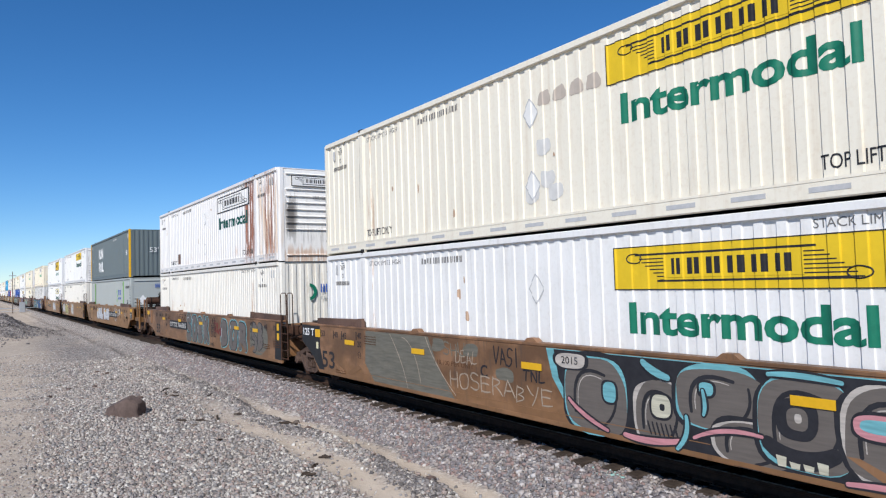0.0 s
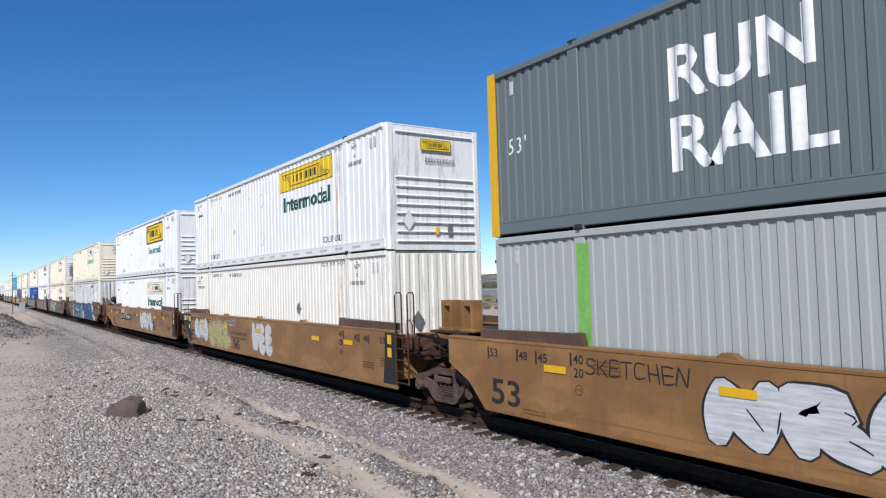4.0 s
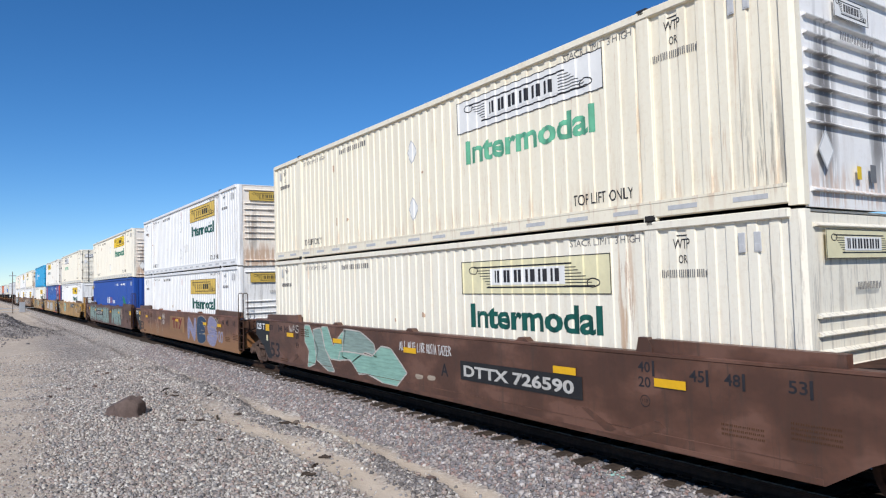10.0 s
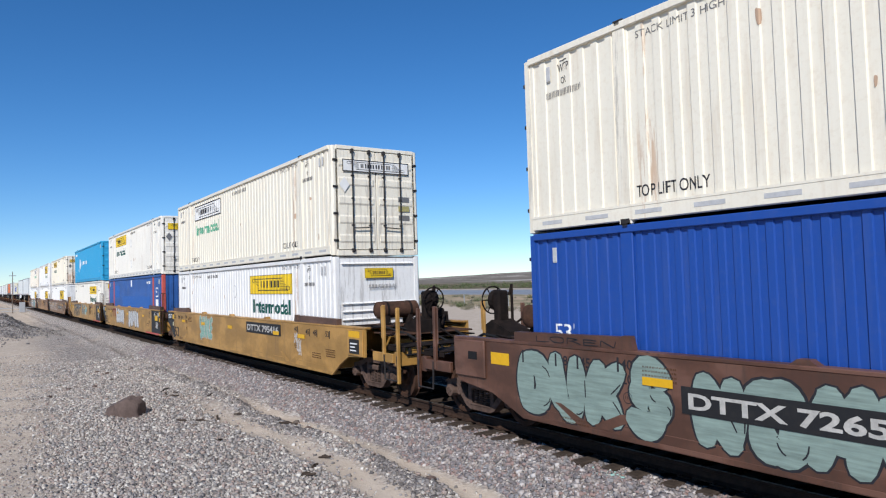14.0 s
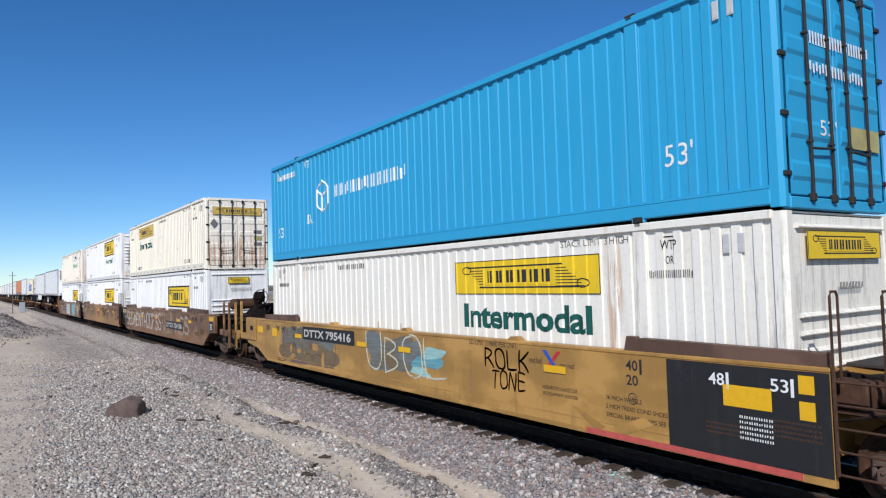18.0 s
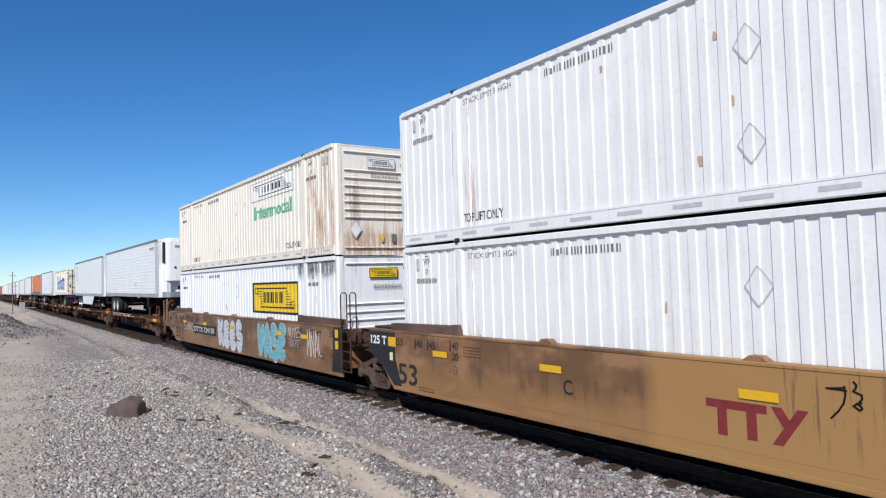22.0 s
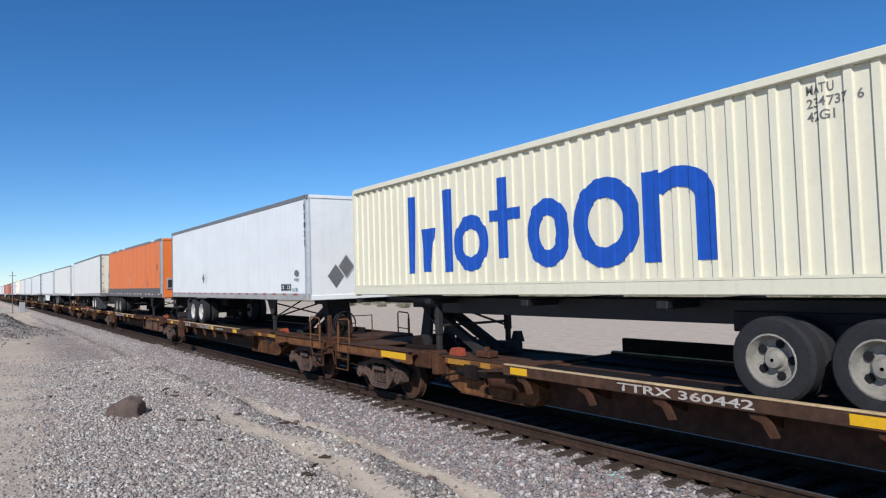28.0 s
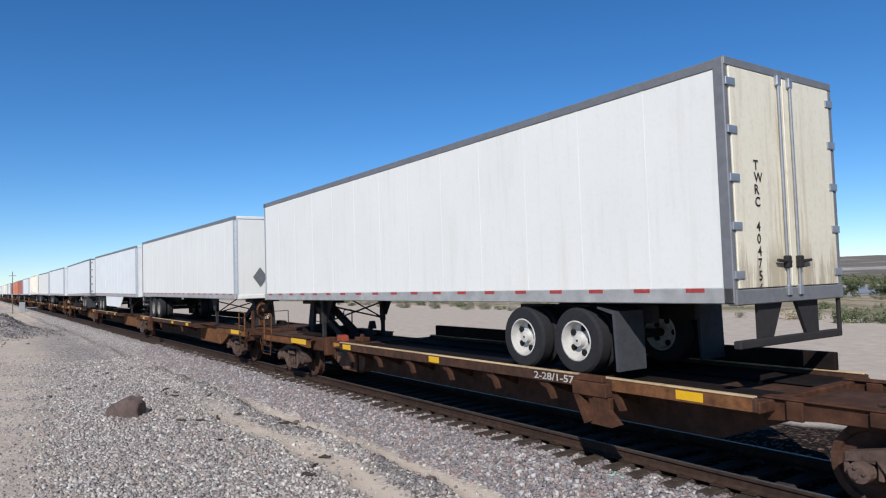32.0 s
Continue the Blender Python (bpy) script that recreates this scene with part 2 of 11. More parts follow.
M["gold"] = paint("yellow_ochre_car_paint", (0.395, 0.215, 0.055), grime=(0.17, 0.095, 0.04), dirt=0.35, rough=0.42, worn=0.55)
M["brown"] = paint("oxide_brown_car_paint", (0.112, 0.05, 0.031), grime=(0.055, 0.034, 0.025), dirt=0.65, rough=0.45, worn=0.85)
M["brown_gold"] = paint("brown_car_paint_over_ochre", (0.16, 0.065, 0.036), grime=(0.08, 0.045, 0.03), dirt=0.45, rough=0.45, worn=0.85, runs=[("X", -20, 3, -0.3, 0.85, (0.27, 0.13, 0.05), 0.85, 0.25)])
M["black"] = paint("black_paint", (0.011, 0.011, 0.012), grime=(0.06, 0.05, 0.04), dirt=0.25, rough=0.55)
M["rust"] = rusty("rusted_steel", (0.1, 0.045, 0.026), (0.038, 0.021, 0.015))
M["truck_grime"] = rusty("dusty_brown_cast_iron", (0.125, 0.083, 0.066), (0.05, 0.034, 0.028), 0.85, 5.0)
M["rust_orange"] = rusty("orange_rusted_steel", (0.2, 0.088, 0.038), (0.075, 0.036, 0.02))
M["rust_brown"] = rusty("dull_brown_rusted_steel", (0.155, 0.088, 0.06), (0.075, 0.044, 0.032))
M["rust_black"] = rusty("black_and_orange_rusted_steel", (0.17, 0.075, 0.03), (0.03, 0.017, 0.012), 0.85, 4.0)
M["yellow_dirty"] = plain("dirty_ochre_reflector", (0.42, 0.2, 0.03), 0.6, 0.0, 0.45, 14)
M["lamp_red_dull"] = plain("dull_red_painted_iron", (0.34, 0.07, 0.035), 0.6, 0.0, 0.35, 9)
M["rail_dust"] = plain("dusty_aluminium_rail", (0.42, 0.41, 0.39), 0.55, 0.15, 0.3, 4)
M["rim_white"] = rusty("white_wheel_rim", (0.62, 0.6, 0.56), (0.4, 0.37, 0.32), 0.5, 5)
M["tape_red"] = plain("faded_red_tape", (0.42, 0.06, 0.055), 0.5, 0.0, 0.5, 16)
M["flap_grey"] = plain("dusty_rubber_flap", (0.06, 0.062, 0.068), 0.75)
M["stencil_white"] = plain("dusty_white_stencil", (0.5, 0.48, 0.44), 0.7, 0, 0.35, 10)
M["rust_mid"] = rusty("brown_rusted_steel", (0.088, 0.046, 0.031), (0.038, 0.024, 0.018))
M["rust_dark"] = rusty("dark_rusted_steel", (0.022, 0.016, 0.014), (0.009, 0.008, 0.008))
M["steel_dark"] = plain("grimy_dark_steel", (0.035, 0.032, 0.032), 0.7)
M["steel"] = plain("galvanised_steel", (0.42, 0.43, 0.44), 0.42, 0.7, 0.2)
M["rail"] = rusty("rail_steel", (0.06, 0.036, 0.026), (0.03, 0.02, 0.016), 0.7, 9)
M["rail_top"] = plain("worn_rail_head", (0.2, 0.175, 0.155), 0.48, 0.75, 0.2)
M["alu"] = plain("aluminium_trim", (0.5, 0.51, 0.52), 0.4, 0.5, 0.18)
M["trim_grey"] = plain("grey_trim", (0.2, 0.2, 0.205), 0.5, 0.2, 0.2)
M["dark"] = plain("dark_rubber", (0.016, 0.016, 0.017), 0.8)
M["tyre"] = plain("tyre_rubber", (0.028, 0.028, 0.03), 0.85, 0, 0.3, 20)
M["rim"] = rusty("grimy_white_wheel_rim", (0.33, 0.31, 0.27), (0.17, 0.155, 0.13), 0.7, 5)
M["rim_alu"] = plain("aluminium_wheel_rim", (0.45, 0.43, 0.4), 0.35, 0.7, 0.15)
M["yellow"] = plain("reflective_yellow", (0.72, 0.40, 0.015), 0.45, 0, 0.12)
M["logo_yellow"] = plain("logo_yellow_vinyl", (0.74, 0.50, 0.02), 0.5, 0, 0.12, 3)
M["logo_gold"] = plain("faded_gold_vinyl", (0.58, 0.40, 0.09), 0.55, 0, 0.18, 3)
M["logo_pale"] = plain("bleached_yellow_vinyl", (0.72, 0.66, 0.42), 0.55, 0, 0.15, 3)
M["logo_white"] = plain("white_vinyl", (0.76, 0.75, 0.72), 0.55, 0, 0.1, 3)
M["ink"] = plain("black_lettering", (0.03, 0.03, 0.035), 0.55, 0, 0.3)
M["ink_grey"] = plain("faded_grey_lettering", (0.17, 0.165, 0.16), 0.6, 0, 0.3)
M["green"] = plain("green_lettering", (0.01, 0.17, 0.10), 0.5, 0, 0.2)
M["green_dark"] = plain("dark_green_lettering", (0.012, 0.085, 0.07), 0.5, 0, 0.2)
M["green_faded"] = plain("faded_green_lettering", (0.13, 0.42, 0.26), 0.6, 0, 0.45, 2.5)
M["green_lime"] = plain("lime_green_paint", (0.2, 0.45, 0.1), 0.5)
M["white_ink"] = plain("white_lettering", (0.75, 0.75, 0.74), 0.55, 0, 0.15)
M["grey_ink"] = plain("placard_grey", (0.16, 0.16, 0.165), 0.6)
M["blue_ink"] = plain("blue_lettering", (0.014, 0.085, 0.42), 0.5, 0, 0.15)
M["orange_ink"] = plain("orange_lettering", (0.75, 0.22, 0.04), 0.5)
M["pale_grey"] = plain("pale_grey_marking", (0.5, 0.5, 0.5), 0.6, 0, 0.2)
M["red"] = plain("red_reflector", (0.5, 0.03, 0.04), 0.45)
M["red_paint"] = plain("faded_red_paint", (0.48, 0.09, 0.075), 0.55)
M["maroon"] = plain("maroon_lettering", (0.2, 0.03, 0.03), 0.6)
M["gr_silver"] = spraycan("silver_spray_paint", (0.56, 0.56, 0.57))
M["gr_grey"] = spraycan("grey_spray_paint", (0.135, 0.115, 0.1), 0.25, 0.2)
M["gr_over"] = spraycan("grey_green_overspray", (0.15, 0.14, 0.11))
M["gr_mint"] = spraycan("mint_spray_paint", (0.24, 0.42, 0.34))
M["gr_cyan"] = spraycan("turquoise_spray_paint", (0.16, 0.42, 0.46))
M["gr_blue"] = spraycan("deep_blue_spray_paint", (0.01, 0.055, 0.2))
M["gr_teal"] = spraycan("teal_spray_paint", (0.012, 0.062, 0.1))
M["gr_tealmid"] = spraycan("mid_teal_spray_paint", (0.03, 0.16, 0.21))
M["gr_pale"] = spraycan("pale_blue_spray_paint", (0.13, 0.33, 0.38))
M["gr_cream"] = spraycan("cream_spray_paint", (0.55, 0.52, 0.4))
M["gr_lilac"] = spraycan("lilac_spray_paint", (0.25, 0.24, 0.36))
M["gr_olive"] = spraycan("olive_gold_spray_paint", (0.42, 0.37, 0.15))
M["gr_pink"] = spraycan("pink_spray_paint", (0.55, 0.24, 0.26))
M["gr_navy"] = spraycan("navy_spray_paint", (0.02, 0.05, 0.1))
M["worn_grey"] = spraycan("worn_grey_patch", (0.6, 0.6, 0.59), 0.3, 0.12)
M["gr_drab"] = spraycan("drab_brown_spray_paint", (0.17, 0.12, 0.065))
M["gr_slate"] = spraycan("slate_spray_paint", (0.15, 0.165, 0.16))
M["gr_rose"] = spraycan("faded_rose_spray_paint", (0.2, 0.075, 0.055))
M["gr_mauve"] = spraycan("mauve_brown_spray_paint", (0.14, 0.095, 0.085))
M["gr_sky"] = spraycan("bright_blue_spray_paint", (0.02, 0.12, 0.36))
M["rust_spot"] = spraycan("rust_spot", (0.5, 0.34, 0.23), 0.4, 0.2)
M["smudge"] = spraycan("grey_smudge", (0.66, 0.645, 0.61), 0.3, 0.12)
M["brown_patch"] = spraycan("brown_rusty_patch", (0.15, 0.08, 0.055), 0.4, 0.2)
M["smudge_brown"] = spraycan("brown_smudge", (0.5, 0.43, 0.36), 0.3, 0.12)
M["gr_sage"] = spraycan("pale_turquoise_spray_paint", (0.3, 0.5, 0.48))
M["gr_white"] = spraycan("white_spray_paint", (0.53, 0.53, 0.52), 0.15, 0.15)
M["gr_dust"] = spraycan("dusty_white_spray_paint", (0.36, 0.29, 0.22))
M["gr_chalk"] = spraycan("chalky_white_spray_paint", (0.5, 0.45, 0.4))
M["gr_green"] = spraycan("sage_green_spray_paint", (0.235, 0.315, 0.275))
M["wood"] = plain("weathered_tie_wood", (0.062, 0.046, 0.036), 0.9, 0, 0.5, 14)
M["wood_pole"] = plain("weathered_pole_wood", (0.15, 0.12, 0.1), 0.9, 0, 0.4, 8)
M["rock"] = plain("brown_rock", (0.13, 0.092, 0.078), 0.9, 0, 0.35, 9)
M["cap_brown"] = paint("dull_brown_cap_paint", (0.11, 0.058, 0.038), grime=(0.05, 0.035, 0.028), dirt=0.5, rough=0.6, worn=0.6)
M["deck"] = plain("grey_steel_grating", (0.042, 0.035, 0.031), 0.7, 0.1, 0.35, 10)
M["navy"] = plain("navy_blue_chassis_paint", (0.012, 0.03, 0.10), 0.5)
M["glass_red"] = plain("red_tail_lamp", (0.4, 0.015, 0.02), 0.25)


# ---- mesh helpers ----
class G:
    """Collects vertices and faces; one material index a face."""

    def __init__(self):
        self.v, self.f, self.mi, self.k = [], [], [], 0

    def add(self, vs, fs):
        n = len(self.v)
        self.v.extend(vs)
        self.f.extend([tuple(n + i for i in q) for q in fs])
        self.mi.extend([self.k] * len(fs))
        return self

    def box(self, x0, x1, y0, y1, z0, z1):
        return self.add([(x, y, z) for x in (x0, x1) for y in (y0, y1) for z in (z0, z1)],
                        [(0, 1, 3, 2), (4, 6, 7, 5), (0, 4, 5, 1), (2, 3, 7, 6), (0, 2, 6, 4), (1, 5, 7, 3)])

    def cbox(self, x0, x1, y0, y1, z0, z1, c=0.012):
        """A box with chamfered edges."""
        c = min(c, (x1 - x0) * 0.4, (y1 - y0) * 0.4, (z1 - z0) * 0.4)
        vs, idx = [], {}
        for i, (xa, xb) in enumerate(((x0, x0 + c), (x1, x1 - c))):
            for j, (ya, yb) in enumerate(((y0, y0 + c), (y1, y1 - c))):
                for k, (za, zb) in enumerate(((z0, z0 + c), (z1, z1 - c))):
                    for a, p in enumerate(((xa, yb, zb), (xb, ya, zb), (xb, yb, za))):
                        idx[i, j, k, a] = len(vs)
                        vs.append(p)
        fs = []
        for s in (0, 1):
            q = [idx[s, 0, 0, 0], idx[s, 1, 0, 0], idx[s, 1, 1, 0], idx[s, 0, 1, 0]]
            fs.append(q if s else q[::-1])
            q = [idx[0, s, 0, 1], idx[1, s, 0, 1], idx[1, s, 1, 1], idx[0, s, 1, 1]]
            fs.append(q[::-1] if s else q)
            q = [idx[0, 0, s, 2], idx[1, 0, s, 2], idx[1, 1, s, 2], idx[0, 1, s, 2]]
            fs.append(q if s else q[::-1])
        for a in (0, 1):
            for b in (0, 1):
                fs.append([idx[a, b, 0, 0], idx[a, b, 1, 0], idx[a, b, 1, 1], idx[a, b, 0, 1]])
                fs.append([idx[a, 0, b, 0], idx[a, 1, b, 0], idx[a, 1, b, 2], idx[a, 0, b, 2]])
                fs.append([idx[0, a, b, 1], idx[1, a, b, 1], idx[1, a, b, 2], idx[0, a, b, 2]])
        for i in (0, 1):
            for j in (0, 1):
                for k in (0, 1):
                    fs.append([idx[i, j, k, 0], idx[i, j, k, 1], idx[i, j, k, 2]])
        return self.add(vs, fs)

    def prism(self, poly, axis, a, b):
        """A polygon pushed along an axis: 'x' takes (y, z), 'y' takes (x, z), 'z' takes (x, y)."""
        put = {"x": lambda p, d: (d, p[0], p[1]), "y": lambda p, d: (p[0], d, p[1]), "z": lambda p, d: (p[0], p[1], d)}[axis]
        n = len(poly)
        vs = [put(p, a) for p in poly] + [put(p, b) for p in poly]
        fs = [tuple(range(n))[::-1], tuple(range(n, 2 * n))] + [(i, (i + 1) % n, n + (i + 1) % n, n + i) for i in range(n)]
        return self.add(vs, fs)

    def tube(self, pts, r, seg=8, closed=False):
        pts = [Vector(p) for p in pts]
        n = len(pts)
        rings = []
        for i, p in enumerate(pts):
            a = pts[(i - 1) % n] if (i or closed) else p
            b = pts[(i + 1) % n] if (i < n - 1 or closed) else p
            d = (b - a).normalized()
            u = d.cross(Vector((0, 0, 1)))
            if u.length < 0.1:
                u = d.cross(Vector((0, 1, 0)))
            u.normalize()
            w = d.cross(u)
            rr = r[i] if isinstance(r, (list, tuple)) else r
            rings.append([tuple(p + rr * (math.cos(2 * math.pi * k / seg) * u + math.sin(2 * math.pi * k / seg) * w)) for k in range(seg)])
        vs = [q for ring in rings for q in ring]
        fs = []
        for i in range(n if closed else n - 1):
            j = (i + 1) % n
            fs += [(i * seg + k, i * seg + (k + 1) % seg, j * seg + (k + 1) % seg, j * seg + k) for k in range(seg)]
        if not closed:
            fs += [tuple(range(seg))[::-1], tuple((n - 1) * seg + k for k in range(seg))]
        return self.add(vs, fs)

    def lathe(self, prof, centre, axis="y", seg=20, caps=True):
        """Turns a profile of (distance along the axis, radius) round it."""
        cx, cy, cz = centre
        vs = []
        for d, r in prof:
            for k in range(seg):
                c, s = r * math.cos(2 * math.pi * k / seg), r * math.sin(2 * math.pi * k / seg)
                vs.append((cx + c, cy + d, cz + s) if axis == "y" else (cx + d, cy + c, cz + s) if axis == "x" else (cx + c, cy + s, cz + d))
        fs = []
        for i in range(len(prof) - 1):
            fs += [(i * seg + k, i * seg + (k + 1) % seg, (i + 1) * seg + (k + 1) % seg, (i + 1) * seg + k) for k in range(seg)]
        if caps:
            fs += [tuple(range(seg))[::-1], tuple((len(prof) - 1) * seg + k for k in range(seg))]
        return self.add(vs, fs)

    def mesh(self, name, *mats, smooth=False):
        me = bpy.data.meshes.new(name)
        me.from_pydata(self.v, [], self.f)
        for m in mats:
            me.materials.append(M[m])
        if len(mats) > 1:
            me.polygons.foreach_set("material_index", self.mi)
        bm = bmesh.new()
        bm.from_mesh(me)
        bmesh.ops.recalc_face_normals(bm, faces=bm.faces)
        if smooth:
            for f in bm.faces:
                f.smooth = True
            for e in bm.edges:
                if len(e.link_faces) == 2 and e.calc_face_angle() > 0.7:
                    e.smooth = False
        bm.to_mesh(me)
        bm.free()
        return me


CACHE = {}


def shared(key, make):
    if key not in CACHE:
        CACHE[key] = make()
    return CACHE[key]


SHEET = {}


def on_sheet(me, m, x0, x1, pitch, depth, flat):
    """Lays paint or lettering onto the ribs of a corrugated side: cuts it at the folds and sets it back in the hollows."""
    def make():
        n = max(1, round((x1 - x0) / pitch))
        p = (x1 - x0) / n
        a = p * flat
        s = 0.014
        folds = [(0.0, 0.0), (a, 0.0), (a + s, depth), (p - s, depth), (p, 0.0)]
        dx = m.translation.x
        bm = bmesh.new()
        bm.from_mesh(me)
        lo = min(v.co.x for v in bm.verts) + dx
        hi = max(v.co.x for v in bm.verts) + dx
        for i in range(int((lo - x0) // p), int((hi - x0) // p) + 1):
            for f, _ in folds[:-1]:
                b = x0 + i * p + f
                if lo < b < hi:
                    bmesh.ops.bisect_plane(bm, geom=bm.verts[:] + bm.edges[:] + bm.faces[:], plane_co=(b - dx, 0, 0), plane_no=(1, 0, 0))
        for v in bm.verts:
            u = (v.co.x + dx - x0) % p
            for (f0, d0), (f1, d1) in zip(folds, folds[1:]):
                if f0 <= u <= f1:
                    v.co.z -= d0 + (d1 - d0) * (u - f0) / (f1 - f0)
                    break
        out = bpy.data.meshes.new(me.name)
        bm.to_mesh(out)
        bm.free()
        for mt in me.materials:
            out.materials.append(mt)
        return out
    return shared(("sheet", me.name, round(m.translation.x, 3), x0, x1, pitch, depth, flat), make)


def part(name, me, parent, m=None, label=""):
    if m is not None and parent.name in SHEET:
        y, *fold = SHEET[parent.name]
        if abs(m.translation.y - y) < 0.0005:
            me = on_sheet(me, m, *fold)
    ob = new(name, me)
    ob.parent = parent
    if m is not None:
        ob.matrix_basis = m
    if label:
        ob["label"] = label
    return ob


def thing(name, label, category, group=""):
    return tagged(new(name), label, category, group)


MOVING = []


def rides(ob, x, y=0.0, z=0.0, rx=0, ry=0, rz=0):
    """Notes a thing that travels with the train; x is its place at the start."""
    ob.matrix_basis = pose(x, y, z, rx, ry, rz)
    MOVING.append((ob, (x, y, z, rx, ry, rz)))
    return ob


def letters(text, width, height, mat, fat=0.0):
    """Lettering as a thin solid mesh, its lower left corner at the origin, facing -y once stood up."""
    def make():
        cu = bpy.data.curves.new("lettering", "FONT")
        cu.body = text
        cu.extrude = 0.0
        cu.offset = fat
        cu.resolution_u = 3
        ob = new("lettering", cu)
        me = bpy.data.meshes.new_from_object(ob)
        bpy.data.objects.remove(ob)
        bpy.data.curves.remove(cu)
        co = np.empty(len(me.vertices) * 3)
        me.vertices.foreach_get("co", co)
        co = co.reshape(-1, 3)
        lo, hi = co.min(0), co.max(0)
        s = height / (hi[1] - lo[1])
        sx = width / (hi[0] - lo[0]) if width else s
        co = (co - lo) * np.array([sx, s, 1.0])
        me.vertices.foreach_set("co", co.ravel())
        me.materials.clear()
        me.materials.append(M[mat])
        return me
    return shared(("text", text, width, height, mat, fat), make)


def bars(n, width, height, mat, gap=0.3, seed=1):
    """A row of plain bars that stands for writing that is not given."""
    def make():
        rng = random.Random(seed * 77 + n)
        g = G()
        w = width / n
        for i in range(n):
            h = height * (1.0 if rng.random() < 0.75 else 0.8)
            t = w * (1 - gap)
            g.box(i * w, i * w + t * 0.3, 0, h, 0, 0.004)
            g.box(i * w + t * 0.7, i * w + t, height - h, height, 0, 0.004)
        return g.mesh("writing", mat)
    return shared(("bars", n, width, height, mat, gap, seed), make)


def near_side(x, y, z):
    return pose(x, y, z, 90, 0, 0)


def lead_end(x, y, z):
    return pose(x, y, z, 90, 0, 90)


# ---- shipping containers ----
CW = 1.2955          # half width of a 53 ft container
CH = 2.885           # height


def corrugated(x0, x1, z0, z1, depth=0.03, pitch=0.28, flat=0.42):
    """A vertical corrugated sheet in the plane y = 0, ribs towards -y, with a back."""
    n = max(1, round((x1 - x0) / pitch))
    p = (x1 - x0) / n
    a, s = p * flat, p * (0.5 - flat) if flat < 0.5 else 0.01
    s = 0.014
    b = p - a - 2 * s
    line = []
    for i in range(n):
        x = x0 + i * p
        line += [(x, 0.0), (x + a, 0.0), (x + a + s, depth), (x + a + s + b, depth)]
    line += [(x1, 0.0)]
    g = G()
    m = len(line)
    vs = [(x, y, z0) for x, y in line] + [(x, y, z1) for x, y in line]
    g.add(vs, [(i, i + 1, m + i + 1, m + i) for i in range(m - 1)])
    g.box(x0, x1, depth + 0.004, depth + 0.012, z0, z1)
    return g


def ribbed_end(w, h):
    """An end wall in the plane x = 0, with horizontal ribs that stand out towards +x."""
    g = G().box(-0.05, -0.02, -w, w, 0.0, h)
    return g


def end_rib(w, z):
    """A pressed rib across an end wall: sloping top, undercut foot."""
    return G().prism([(-0.02, z - 0.022), (0.034, z - 0.016), (0.04, z - 0.004), (-0.02, z + 0.035)], "y", -w * 0.94, w * 0.94)


